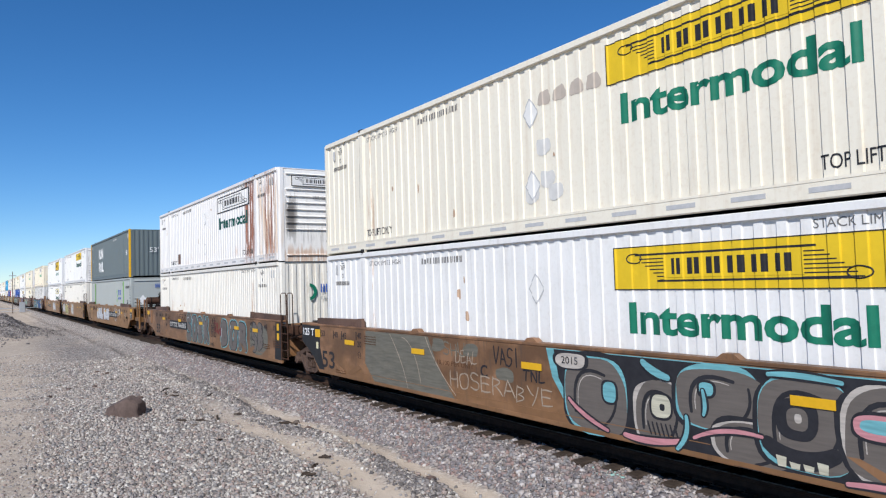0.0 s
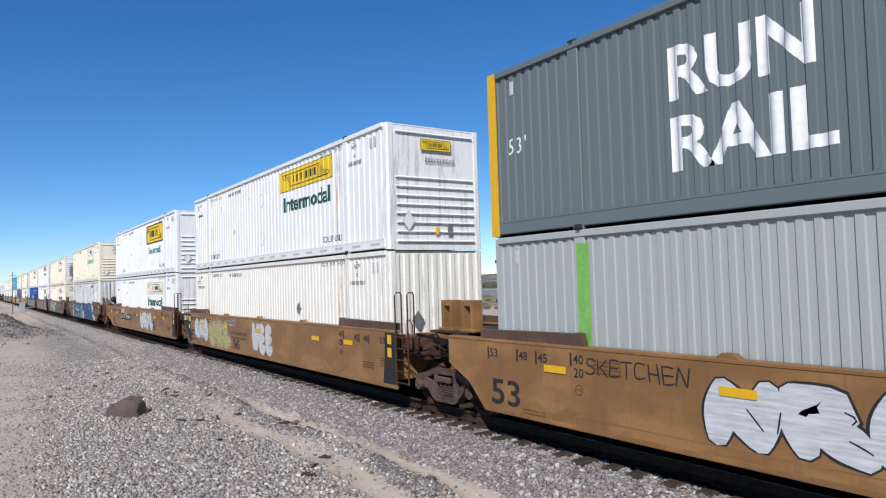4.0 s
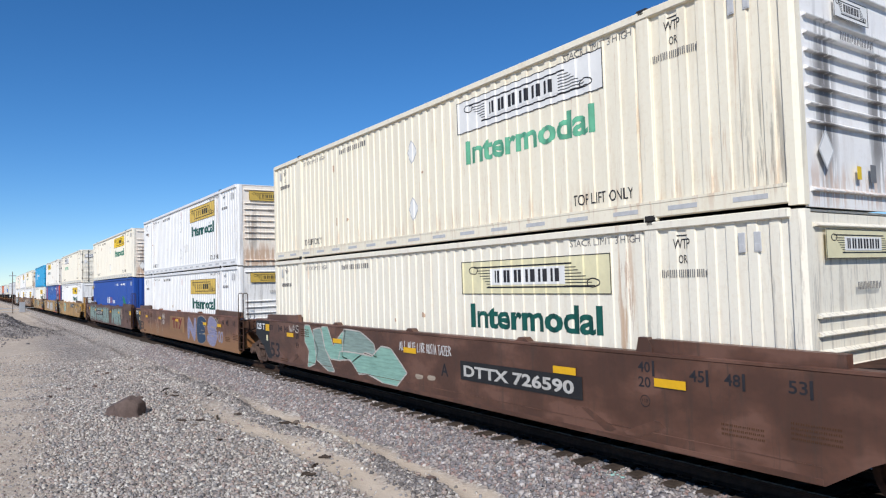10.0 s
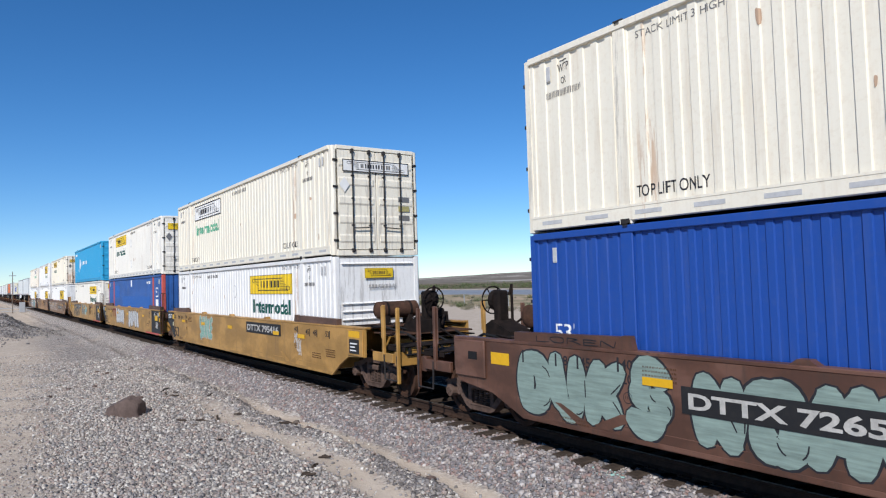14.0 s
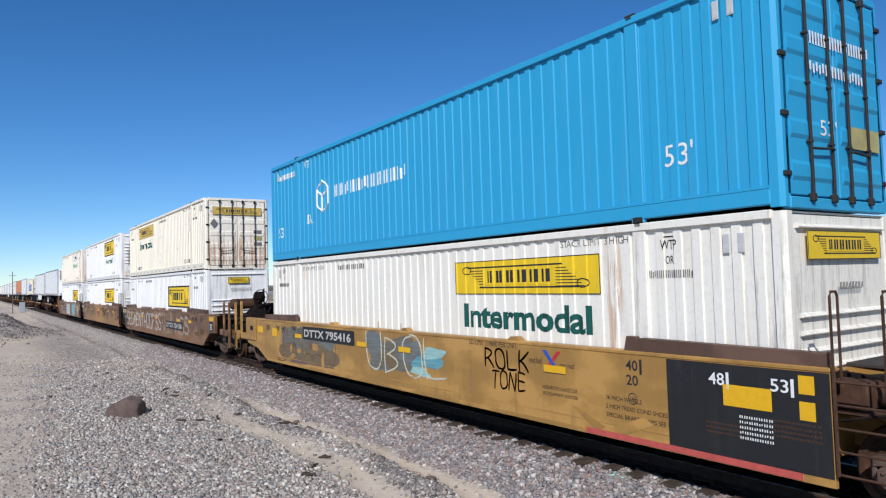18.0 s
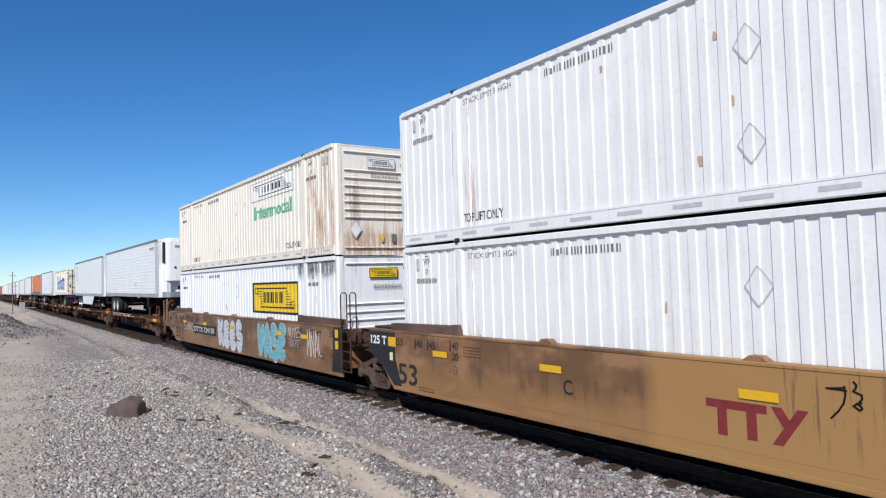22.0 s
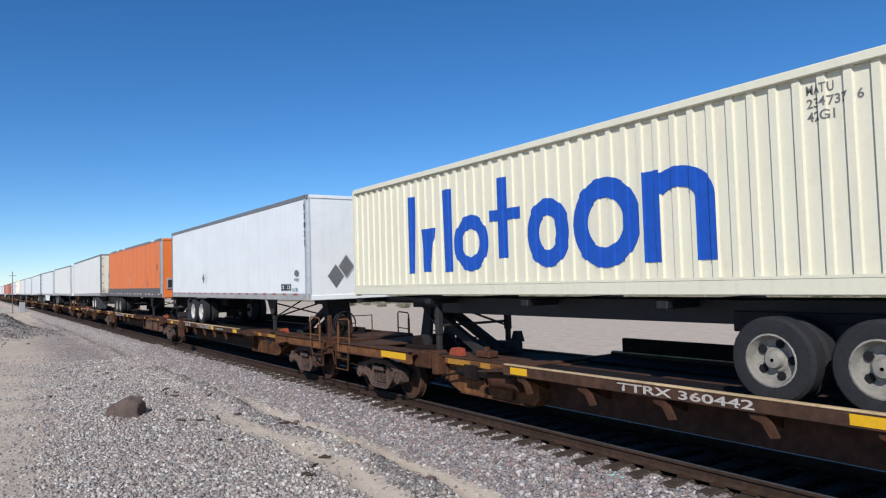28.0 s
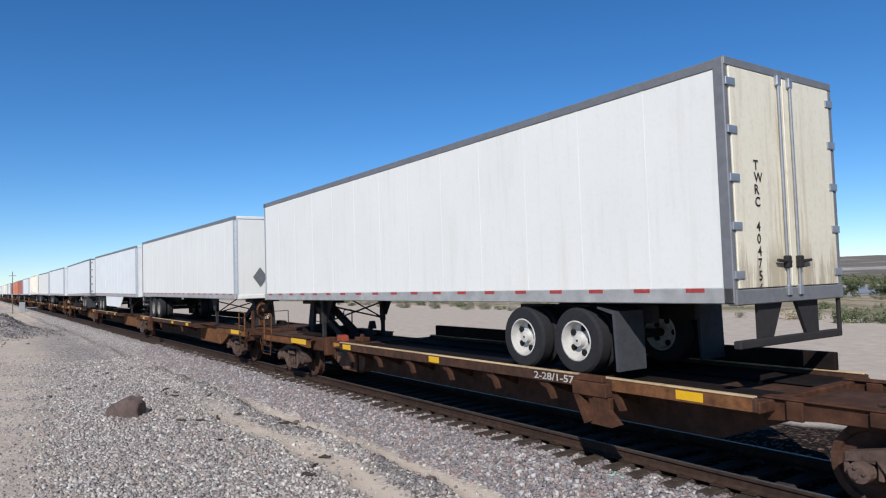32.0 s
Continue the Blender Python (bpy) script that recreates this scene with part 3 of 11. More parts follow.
def container(lead, z0, mat, label, L=16.15, w=CW, h=CH, end="ribs", tail="doors", ribs=7, rail_mat=None, post_mat=None,
              pitch=0.28, depth=0.022, group="containers on the train", mid_posts=True, dashes=True, flat=0.42, end_mat=None):
    """A corrugated box with its lead end at local x = 0, reaching back to -L."""
    box = rides(thing("shipping_container", label, "shipping container", group), lead, 0.0, z0)
    rail_mat, post_mat = rail_mat or mat, post_mat or mat
    WHITES = ("white", "cream", "white_old", "white_rust", "cream_rust", "white_sooty", "white_tar", "cream_run")
    dashes = dashes and mat in WHITES
    box["half_width"] = w
    SHEET[box.name] = (-w - 0.022 + 0.03, -L + 0.12, -0.12, pitch, depth, flat)
    zb, zt = 0.26, h - 0.11
    key = (L, w, h, mat, pitch, depth, flat)
    sheet = shared(("side",) + key, lambda: corrugated(-L + 0.12, -0.12, zb, zt, depth, pitch, flat).mesh("side_panel", mat))
    part("side_panel", sheet, box, pose(0, -w + 0.012, 0))
    part("side_panel", sheet, box, pose(-L, w - 0.012, 0, 0, 0, 180))
    part("roof", shared(("roof",) + key, lambda: G().box(-L + 0.06, -0.06, -w + 0.06, w - 0.06, h - 0.04, h - 0.015).mesh("roof", mat)), box)
    part("floor", shared(("floor", L, w), lambda: G().box(-L + 0.1, -0.1, -w + 0.1, w - 0.1, 0.1, 0.17).mesh("floor", "steel_dark")), box)
    tr = shared(("top_rail", L, rail_mat), lambda: G().cbox(-L + 0.15, -0.15, -0.03, 0.05, -0.055, 0.055).mesh("top_rail", rail_mat))
    def brail():
        g = G().cbox(-L + 0.15, -0.15, -0.018, 0.09, 0.0, 0.2)
        g.box(-L + 0.15, -0.15, -0.024, 0.0, 0.19, 0.225)
        if dashes:
            g.k = 1
            n = int(L / 0.9)
            for i in range(n):
                x = -L + 0.6 + i * (L - 1.2) / (n - 1)
                g.box(x - 0.22, x + 0.22, -0.022, -0.01, 0.075, 0.135)
        return g.mesh("bottom_rail", rail_mat, "pale_grey")
    br = shared(("bottom_rail", L, rail_mat, dashes), brail)
    for s in (-1, 1):
        part("top_rail", tr, box, pose(0, s * w, h - 0.055) if s < 0 else pose(-L, w, h - 0.055, 0, 0, 180))
        part("bottom_rail", br, box, pose(0, -w, 0.05) if s < 0 else pose(-L, w, 0.05, 0, 0, 180))
    post = shared(("post", h, post_mat), lambda: G().prism([(-0.16, 0.0), (-0.05, 0.0), (0.0, 0.05), (0.0, 0.16), (-0.1, 0.16), (-0.16, 0.1)], "z", 0.02, h - 0.02).mesh("corner_post", post_mat))
    cast = shared(("casting", post_mat), lambda: G().cbox(-0.178, 0.006, -0.006, 0.16, 0, 0.12).mesh("corner_casting", "steel_dark" if mat in WHITES + ("grey_white",) and mid_posts else post_mat))
    for sx in (0, 1):
        for sy in (0, 1):
            m0 = pose(0 if sx == 0 else -L, -w if sy == 0 else w, 0, 0, 0, {(0, 0): 0, (0, 1): 90, (1, 1): 180, (1, 0): -90}[sx, sy])
            part("corner_post", post, box, m0)
    if mid_posts:
        mp = shared(("mid", h, post_mat), lambda: G().cbox(-0.11, 0.11, -0.012, 0.06, 0.0, h).mesh("intermediate_post", post_mat))
        mc = shared(("midcast",), lambda: G().cbox(-0.09, 0.09, -0.02, 0.14, 0, 0.11).box(-0.045, 0.045, -0.03, 0.0, 0.03, 0.08).mesh("corner_casting", "steel_dark"))
        for x in (-2.06, -L + 2.06):
            for s in (-1, 1):
                m0 = pose(x, s * w, 0, 0, 0, 0 if s < 0 else 180)
                part("intermediate_post", mp, box, m0)
                for z in (-0.02, h - 0.075):
                    part("corner_casting", mc, box, pose(x, s * w, z, 0, 0, 0 if s < 0 else 180))
    if mid_posts:
        for x in (-0.75, -0.55, -L + 0.6):
            part("vent", shared(("vent",), lambda: G().cbox(-0.045, 0.045, -0.004, 0.01, -0.12, 0.12, 0.01).cbox(-0.03, 0.03, -0.007, -0.003, -0.1, -0.02, 0.004).mesh("vent", "pale_grey")), box, pose(x, -w + 0.006, h - 0.36))
    for k, kind in ((0, end), (1, tail)):
        m0 = pose(0, 0, 0) if k == 0 else pose(-L, 0, 0, 0, 0, 180)
        if kind == "ribs":
            zs = [(0.98 if end_mat else 0.42) + i * 0.205 for i in range(ribs)] + [0.2, h - 0.2]
            part("end_wall", shared(("ribs", w, h, end_mat or mat, ribs), lambda: ribbed_end(w - 0.16, h - 0.06).mesh("end_wall", end_mat or mat)), box, m0)
            for z in zs:
                part("rib", shared(("rib", w, z, end_mat or mat), lambda: end_rib(w - 0.16, z).mesh("rib", end_mat or mat)), box, m0)
        elif kind == "corr":
            part("end_wall", shared(("corr", w, h, mat), lambda: corrugated(-w + 0.16, w - 0.16, 0.1, h - 0.06, 0.04, 0.26).mesh("end_wall", mat)), box, m0 @ pose(-0.02, 0, 0, 0, 0, 90))
        else:
            doors(box, m0, w, h, (end_mat or mat) if k == 0 else mat)
    return box


def doors(box, m0, w, h, mat):
    """Two cargo doors with lock rods, cam keepers, handles and hinges on an end."""
    def leaf():
        g = G().cbox(-0.04, 0.0, 0.01, w - 0.1, 0.16, h - 0.12, 0.01)
        for i in range(5):
            z = 0.45 + i * (h - 0.9) / 4
            g.prism([(0.0, z - 0.12), (0.022, z - 0.07), (0.022, z + 0.07), (0.0, z + 0.12)], "y", 0.09, w - 0.2)
        return g.mesh("door", mat)
    def rod():
        g = G().tube([(0.05, 0, 0.1), (0.05, 0, h - 0.08)], 0.019, 8)
        for z in (0.14, h - 0.14):
            g.cbox(0.0, 0.07, -0.045, 0.045, z - 0.05, z + 0.05)
        for z in (0.8, 1.5, 2.1):
            g.cbox(0.0, 0.07, -0.035, 0.035, z - 0.02, z + 0.02)
        return g.mesh("lock_rod", "steel_dark")
    for s in (-1, 1):
        lf = part("door", shared(("leaf", w, h, mat), leaf), box, m0 if s > 0 else m0 @ Matrix.Diagonal((1, -1, 1, 1)))
        for y in (0.22, 0.72):
            part("lock_rod", shared(("rod", h), rod), lf, pose(0, y, 0))
        part("handle", shared(("handle",), lambda: G().tube([(0.06, 0.2, 0.02), (0.075, 0.28, 0.02), (0.075, 0.62, 0.0), (0.06, 0.72, 0.0)], 0.016, 6).mesh("handle", "steel_dark")), lf, pose(0, 0, 0.72))
        for i in range(4):
            part("hinge", shared(("hinge",), lambda: G().cbox(-0.01, 0.03, 0, 0.13, -0.03, 0.03, 0.006).mesh("hinge", "steel_dark")), lf, pose(0, w - 0.16, 0.4 + i * (h - 0.8) / 3))
    part("door_sill", shared(("sill", w, mat), lambda: G().cbox(-0.1, 0.02, -w + 0.12, w - 0.12, 0.0, 0.14).mesh("door_sill", mat)), box, m0)
    part("door_header", shared(("header", w, h, mat), lambda: G().cbox(-0.1, 0.02, -w + 0.12, w - 0.12, h - 0.11, h - 0.005).mesh("door_header", mat)), box, m0)


def scroll_logo(w, h, panel, border):
    """A scroll-shaped emblem panel: dark bars on a coloured ground, with rolled ends."""
    def make():
        g = G().box(0, w, 0, h, 0, 0.004)
        g.k = 1
        t = h * (0.07 if border else 0.022)
        for a in ((0, w, 0, t), (0, w, h - t, h), (0, t, t, h - t), (w - t, w, t, h - t)):
            g.box(*a, 0.004, 0.008)
        # the scroll: slanted outline with stripes at both ends
        l = h * 0.022
        for y0 in (0.2, 0.8):
            g.box(w * (0.1 if y0 > 0.5 else 0.2), w * (0.78 if y0 > 0.5 else 0.9), h * y0 - l, h * y0 + l, 0.004, 0.007)
        for i in range(7):
            y = 0.22 + i * 0.08
            xe = 0.78 + 0.14 * (0.8 - y) / 0.6
            g.box(w * 0.74, w * xe, h * y - l * 0.55, h * y + l * 0.55, 0.004, 0.007)
            xs = 0.1 + 0.12 * (0.8 - y) / 0.6
            g.box(w * xs, w * 0.235, h * y - l * 0.55, h * y + l * 0.55, 0.004, 0.007)
        for cx, cy in ((0.1, 0.72), (0.9, 0.29)):
            pts = [(w * cx + w * 0.035 * math.cos(a * math.pi / 8), h * cy + h * 0.11 * math.sin(a * math.pi / 8), 0.006) for a in range(16)]
            g.tube(pts, l * 0.7, 4, True)
        g.k = 2
        g.box(w * 0.235, w * 0.745, h * 0.27, h * 0.75, 0.004, 0.009)
        g.k = 1
        x = 0.265
        for wid in (0.036, 0.046, 0.05, 0.056, 0.05, 0.046):
            g.box(w * x, w * (x + wid * 0.42), h * 0.34, h * 0.69, 0.009, 0.012)
            g.box(w * (x + wid * 0.7), w * (x + wid * 1.12), h * 0.34, h * 0.69, 0.009, 0.012)
            x += wid + 0.03
        return g.mesh("emblem", panel, "ink", panel if panel != "logo_pale" else "logo_white")
    return shared(("scroll", w, h, panel, border), make)


def car_emblem(w, h):
    """A plain maroon device: a long bar on stems and a chevron."""
    return shared(("device", w, h), lambda: G().box(0, w * 0.62, h * 0.76, h, 0, 0.0014).box(w * 0.12, w * 0.22, 0, h * 0.76, 0, 0.0014).box(w * 0.42, w * 0.52, 0, h * 0.76, 0, 0.0014).prism([(w * 0.66, 0), (w * 0.76, 0), (w, h), (w * 0.9, h)], "z", 0, 0.0014).prism([(w * 0.66, h), (w * 0.76, h), (w * 0.84, h * 0.62), (w * 0.78, h * 0.42)], "z", 0, 0.0016).mesh("emblem", "maroon"))


def diamond(parent, m, size=0.3, mat="logo_white", solid=True):
    def make():
        g = G()
        g.prism([(0, -size), (size * 0.75, 0), (0, size), (-size * 0.75, 0)], "z", 0, 0.004)
        if not solid:
            g.k = 1
            q = [(0, -size), (size * 0.75, 0), (0, size), (-size * 0.75, 0)]
            for (ax, ay), (bx, by) in zip(q, q[1:] + q[:1]):
                l = math.hypot(bx - ax, by - ay)
                ux, uy = -(by - ay) / l * 0.011, (bx - ax) / l * 0.011
                g.prism([(ax - ux, ay - uy), (bx - ux, by - uy), (bx + ux, by + uy), (ax + ux, ay + uy)], "z", 0.0, 0.005)
        return g.mesh("placard", mat, "pale_grey")
    part("placard", shared(("diamond", size, mat, solid), make), parent, m)


SCUFFS = []


def scuff(box, x, z, w, h, mat, seed=1, n=1):
    """Worn or repainted patches with ragged edges on a container's near side."""
    rng = random.Random(seed)
    for k in range(n):
        SCUFFS.append(seed)
        pts = [(a, b) for a, b in blob(rng, w / 2 + k * w * 1.15, h / 2, w / 2, h / 2, 16, 0.2)]
        part("scuff", G().prism(pts, "z", 0, 0.0012 + 0.0005 * (len(SCUFFS) % 9)).mesh("scuff", mat), box, near_side(x, -box["half_width"] + 0.008, z))


Y0 = -CW + 0.008      # plane for lettering on a container's near side


def marks(box, panel="logo_yellow", border=False, word="green", x0=-6.45, big=False, stack=True, placards=True, lift=True, name_end=None, ident=True, low=0, or_lift=True):
    """The usual emblem and lettering on the near side of a white 53 ft container."""
    if panel:
        w, h, z = (3.8, 0.97, 1.64 - 0.33 * low) if big else (3.65, 0.6, 2.03 - 0.12 * low)
        part("emblem", scroll_logo(w, h, panel, border), box, near_side(x0, Y0, z))
    if word:
        part("lettering", letters("Intermodal", 2.63 if big else 3.2, 0.36 if big else 0.44, word, 0.03), box, near_side(x0 + (0.5 if big else 0.24), Y0, (1.1 if big else 1.42) - (0.33 if big else 0.12) * low))
    if lift:
        part("lettering", letters("TOP LIFT ONLY", 1.15, 0.165, "ink", 0.006), box, near_side(-3.5, Y0, 0.36))
        part("lettering", letters("TOP LIFT ONLY", 1.15, 0.165, "ink", 0.006), box, near_side(-13.9, Y0, 0.36))
    if stack:
        part("lettering", letters("STACK LIMIT 3 HIGH", 1.36, 0.105, "ink_grey"), box, near_side(-3.62, Y0, 2.63))
        if x0 > -10:
            part("lettering", letters("STACK LIMIT 3 HIGH", 1.36, 0.105, "ink_grey"), box, near_side(-13.8, Y0, 2.56))
        for x in (-1.72, -15.35):
            part("lettering", letters("WTP", 0.25, 0.13, "ink", 0.006), box, near_side(x, Y0, 2.5))
            part("overline", shared(("oline",), lambda: G().box(0, 0.16, 0, 0.016, 0, 0.002).mesh("overline", "ink")), box, near_side(x + 0.05, Y0, 2.665))
            if or_lift:
                part("lettering", letters("OR", 0.13, 0.11, "ink", 0.006), box, near_side(x + 0.06, Y0, 2.31))
                part("writing", bars(13, 0.78, 0.1, "ink_grey", 0.35, 8), box, near_side(x - 0.27, Y0, 2.13))
    if ident:
        part("writing", bars(10, 1.5, 0.12, "ink_grey", 0.35, 3), box, near_side(-11.6 if x0 > -10 else -8.2, Y0, 2.52))
    if placards:
        diamond(box, near_side(-8.12, Y0, 2.0), 0.24, "logo_white", False)
        diamond(box, near_side(-8.12, Y0, 0.8), 0.24, "logo_white", False)
    rng = random.Random(int(-MOVING[-1][1][0] * 10) + (7 if box["half_width"] and MOVING[-1][0] is box else 3))
    for k in range(4):
        sm = False
        scuff(box, rng.uniform(-15.5, -7.2) if x0 > -10 else rng.uniform(-8.5, -0.8), rng.uniform(0.4, 2.3), rng.uniform(0.15, 0.3) if sm else rng.uniform(0.03, 0.09), rng.uniform(0.2, 0.4) if sm else rng.uniform(0.05, 0.22), "smudge" if sm else "rust_spot", rng.randint(1, 999))
    if name_end == "ribs":
        p = panel or "logo_white"
        part("emblem", scroll_logo(0.85, 0.26, p, border), box, lead_end(0.034, -0.42, 2.3))
        part("writing", bars(10, 0.85, 0.1, "ink_grey", 0.35, 5), box, lead_end(0.034, -0.3, 2.03))
        diamond(box, lead_end(0.034, -0.78, 0.66), 0.22, "logo_white", False)
        part("patch", shared(("patch",), lambda: G().box(0, 0.14, 0, 0.22, 0, 0.004).mesh("patch", "grey_ink")), box, lead_end(0.034, 0.28, 0.34))
        part("patch", shared(("patch2",), lambda: G().box(0, 0.1, 0, 0.16, 0, 0.004).mesh("patch", "logo_yellow")), box, lead_end(0.034, -0.06, 0.36))
    elif name_end == "big":
        part("emblem", scroll_logo(1.8, 0.34, panel or "logo_white", border), box, lead_end(0.034, -0.9, 2.3))
        part("writing", bars(8, 0.6, 0.09, "ink_grey", 0.35, 5), box, lead_end(0.034, -0.2, 1.93))
    elif name_end == "doors":
        part("emblem", scroll_logo(2.0, 0.32, panel or "logo_white", border), box, lead_end(0.03, -1.0, 2.2))
        diamond(box, lead_end(0.028, -0.95, 1.85), 0.2, "grey_ink" if not border else "logo_white", True)
        for z, mt in ((1.45, "grey_ink"), (1.2, "gr_olive"), (0.95, "ink_grey")):
            part("decal", shared(("decal", mt), lambda: G().box(0, 0.34, 0, 0.14, 0, 0.004).mesh("decal", mt)), box, lead_end(0.028, 0.66, z))


# ---- spray paint on the cars ----
def blob(rng, cx, cz, rx, rz, n=22, wob=0.16):
    ph = [rng.uniform(0, 6.28) for _ in range(3)]
    pts = []
    for i in range(n):
        a = 2 * math.pi * i / n
        k = 1 + wob * (math.sin(2 * a + ph[0]) * 0.6 + math.sin(3 * a + ph[1]) * 0.5 + math.sin(5 * a + ph[2]) * 0.3)
        c, s = math.cos(a), math.sin(a)
        c, s = math.copysign(abs(c) ** 0.7, c), math.copysign(abs(s) ** 0.7, s)
        pts.append((cx + rx * k * c, cz + rz * k * s))
    return pts


def ribbon(g, pts, w, y0, y1):
    """A flat painted stroke along pts (x, z)."""
    for (ax, az), (bx, bz) in zip(pts, pts[1:]):
        d = math.hypot(bx - ax, bz - az) or 1
        nx, nz = -(bz - az) / d * w / 2, (bx - ax) / d * w / 2
        ex, ez = (bx - ax) / d * w * 0.25, (bz - az) / d * w * 0.25
        y1 -= 0.00005
        g.prism([(ax - nx - ex, az - nz - ez), (bx - nx + ex, bz - nz + ez), (bx + nx + ex, bz + nz + ez), (ax + nx - ex, az + nz - ez)], "y", y0, y1)


def sweep(p0, p1, p2, n=7):
    """Points along a bent stroke."""
    return [((1 - t) ** 2 * p0[0] + 2 * t * (1 - t) * p1[0] + t * t * p2[0], (1 - t) ** 2 * p0[1] + 2 * t * (1 - t) * p1[1] + t * t * p2[1]) for t in [k / (n - 1) for k in range(n)]]


def fat_stroke(g, pts, w, y, d):
    """A thick painted stroke with swelling width and rounded ends."""
    n = len(pts)
    left, right = [], []
    for i, (x, z) in enumerate(pts):
        ax, az = pts[max(i - 1, 0)]
        bx, bz = pts[min(i + 1, n - 1)]
        l = math.hypot(bx - ax, bz - az) or 1
        k = w / 2 * (0.78 + 0.3 * math.sin(math.pi * i / (n - 1)))
        nx, nz = -(bz - az) / l * k, (bx - ax) / l * k
        left.append((x + nx, z + nz))
        right.append((x - nx, z - nz))
        if i in (0, n - 1):
            s = -1 if i == 0 else 1
            tx, tz = (bx - ax) / l * k * s, (bz - az) / l * k * s
            cap = [(x + nx * 0.7 + tx * 0.6, z + nz * 0.7 + tz * 0.6), (x + tx * 0.85, z + tz * 0.85), (x - nx * 0.7 + tx * 0.6, z - nz * 0.7 + tz * 0.6)]
            if i == 0:
                head = cap[::-1]
            else:
                tail = cap
    g.prism(left + tail + right[::-1] + head, "y", y, y - d)


def spray(car, x0, x1, z0, z1, fill, line="ink", seed=1, n=4, hi="gr_chalk", y=-1.4855, accent=None):
    """A row of swollen painted forms: bent fat strokes with dark outlines, inner lines and highlights."""
    rng = random.Random(seed)
    g = G()
    w = (x1 - x0) / n
    h = z1 - z0
    j = lambda a: rng.uniform(-a, a)
    dd = 0.0
    for i in range(n):
        X = lambda u: x0 + (i + min(max(u, 0.05), 0.98)) * w
        Z = lambda v: z0 + min(max(v, 0.1), 0.9) * h
        fw = min(w * 0.42, h * 0.36)
        P = lambda u, v: (X(u + j(0.08)), Z(v + j(0.06)))
        kinds = [[P(0.22, 0.05), P(0.1, 0.5), P(0.25, 0.95)], [P(0.25, 0.9), P(1.15, 0.85), P(0.5, 0.45)], [P(0.45, 0.5), P(0.8, 0.4), P(0.9, 0.05)],
                 [P(0.8, 0.95), P(0.65, 0.5), P(0.8, 0.08)], [P(0.2, 0.1), P(0.55, -0.1), P(0.85, 0.25)], [P(0.15, 0.55), P(0.5, 0.7), P(0.85, 0.5)]]
        use = [kinds[0]] + rng.sample(kinds[1:], 3)
        strokes = [sweep(*k) for k in use]
        for k in strokes:
            g.k = 0
            dd += 0.00008
            fat_stroke(g, k, fw + 0.09, y, 0.002 + dd)
        for k in strokes:
            g.k = 1
            dd += 0.00008
            fat_stroke(g, k, fw, y, 0.0035 + dd)
        for k in strokes[:3]:
            g.k = 0
            m = [(a + fw * 0.3, b - fw * 0.12) for a, b in k[1:-1]]
            dd += 0.00008
            fat_stroke(g, m, 0.03, y, 0.005 + dd)
            g.k = 2
            m = [(a - fw * 0.22, b + fw * 0.1) for a, b in k[2:-2]]
            dd += 0.00008
            fat_stroke(g, m, 0.025, y, 0.006 + dd)
        if accent:
            for a in range(2):
                g.k = 3 if a else 0
                cx, cz = X(0.5 + j(0.2)), Z(0.55 + j(0.2))
                dd += 0.00008
                g.prism(blob(rng, cx, cz, 0.17 * w - 0.0 * a, 0.13 * h, 14), "y", y, y - 0.0065 - dd)
    part("graffiti", g.mesh("graffiti", line, fill, hi, accent or hi), car)


def tag(car, x0, x1, z0, z1, mat="ink", seed=1, n=5, w=0.03, y=-1.4855):
    """Thin scrawled strokes."""
    rng = random.Random(seed)
    g = G()
    step = (x1 - x0) / n
    for i in range(n):
        px = x0 + (i + 0.5) * step
        pts = [(px + rng.uniform(-0.5, 0.5) * step, rng.uniform(z0, z1)) for _ in range(4)]
        fine = []
        for a, b in zip(pts, pts[1:]):
            for t in range(4):
                u = t / 4
                fine.append((a[0] + (b[0] - a[0]) * u + 0.06 * math.sin(u * 3.14 + i), a[1] + (b[1] - a[1]) * u))
        fine.append(pts[-1])
        ribbon(g, fine, w, y, y - 0.004 - 0.0007 * i)
    part("graffiti", g.mesh("graffiti", mat), car)


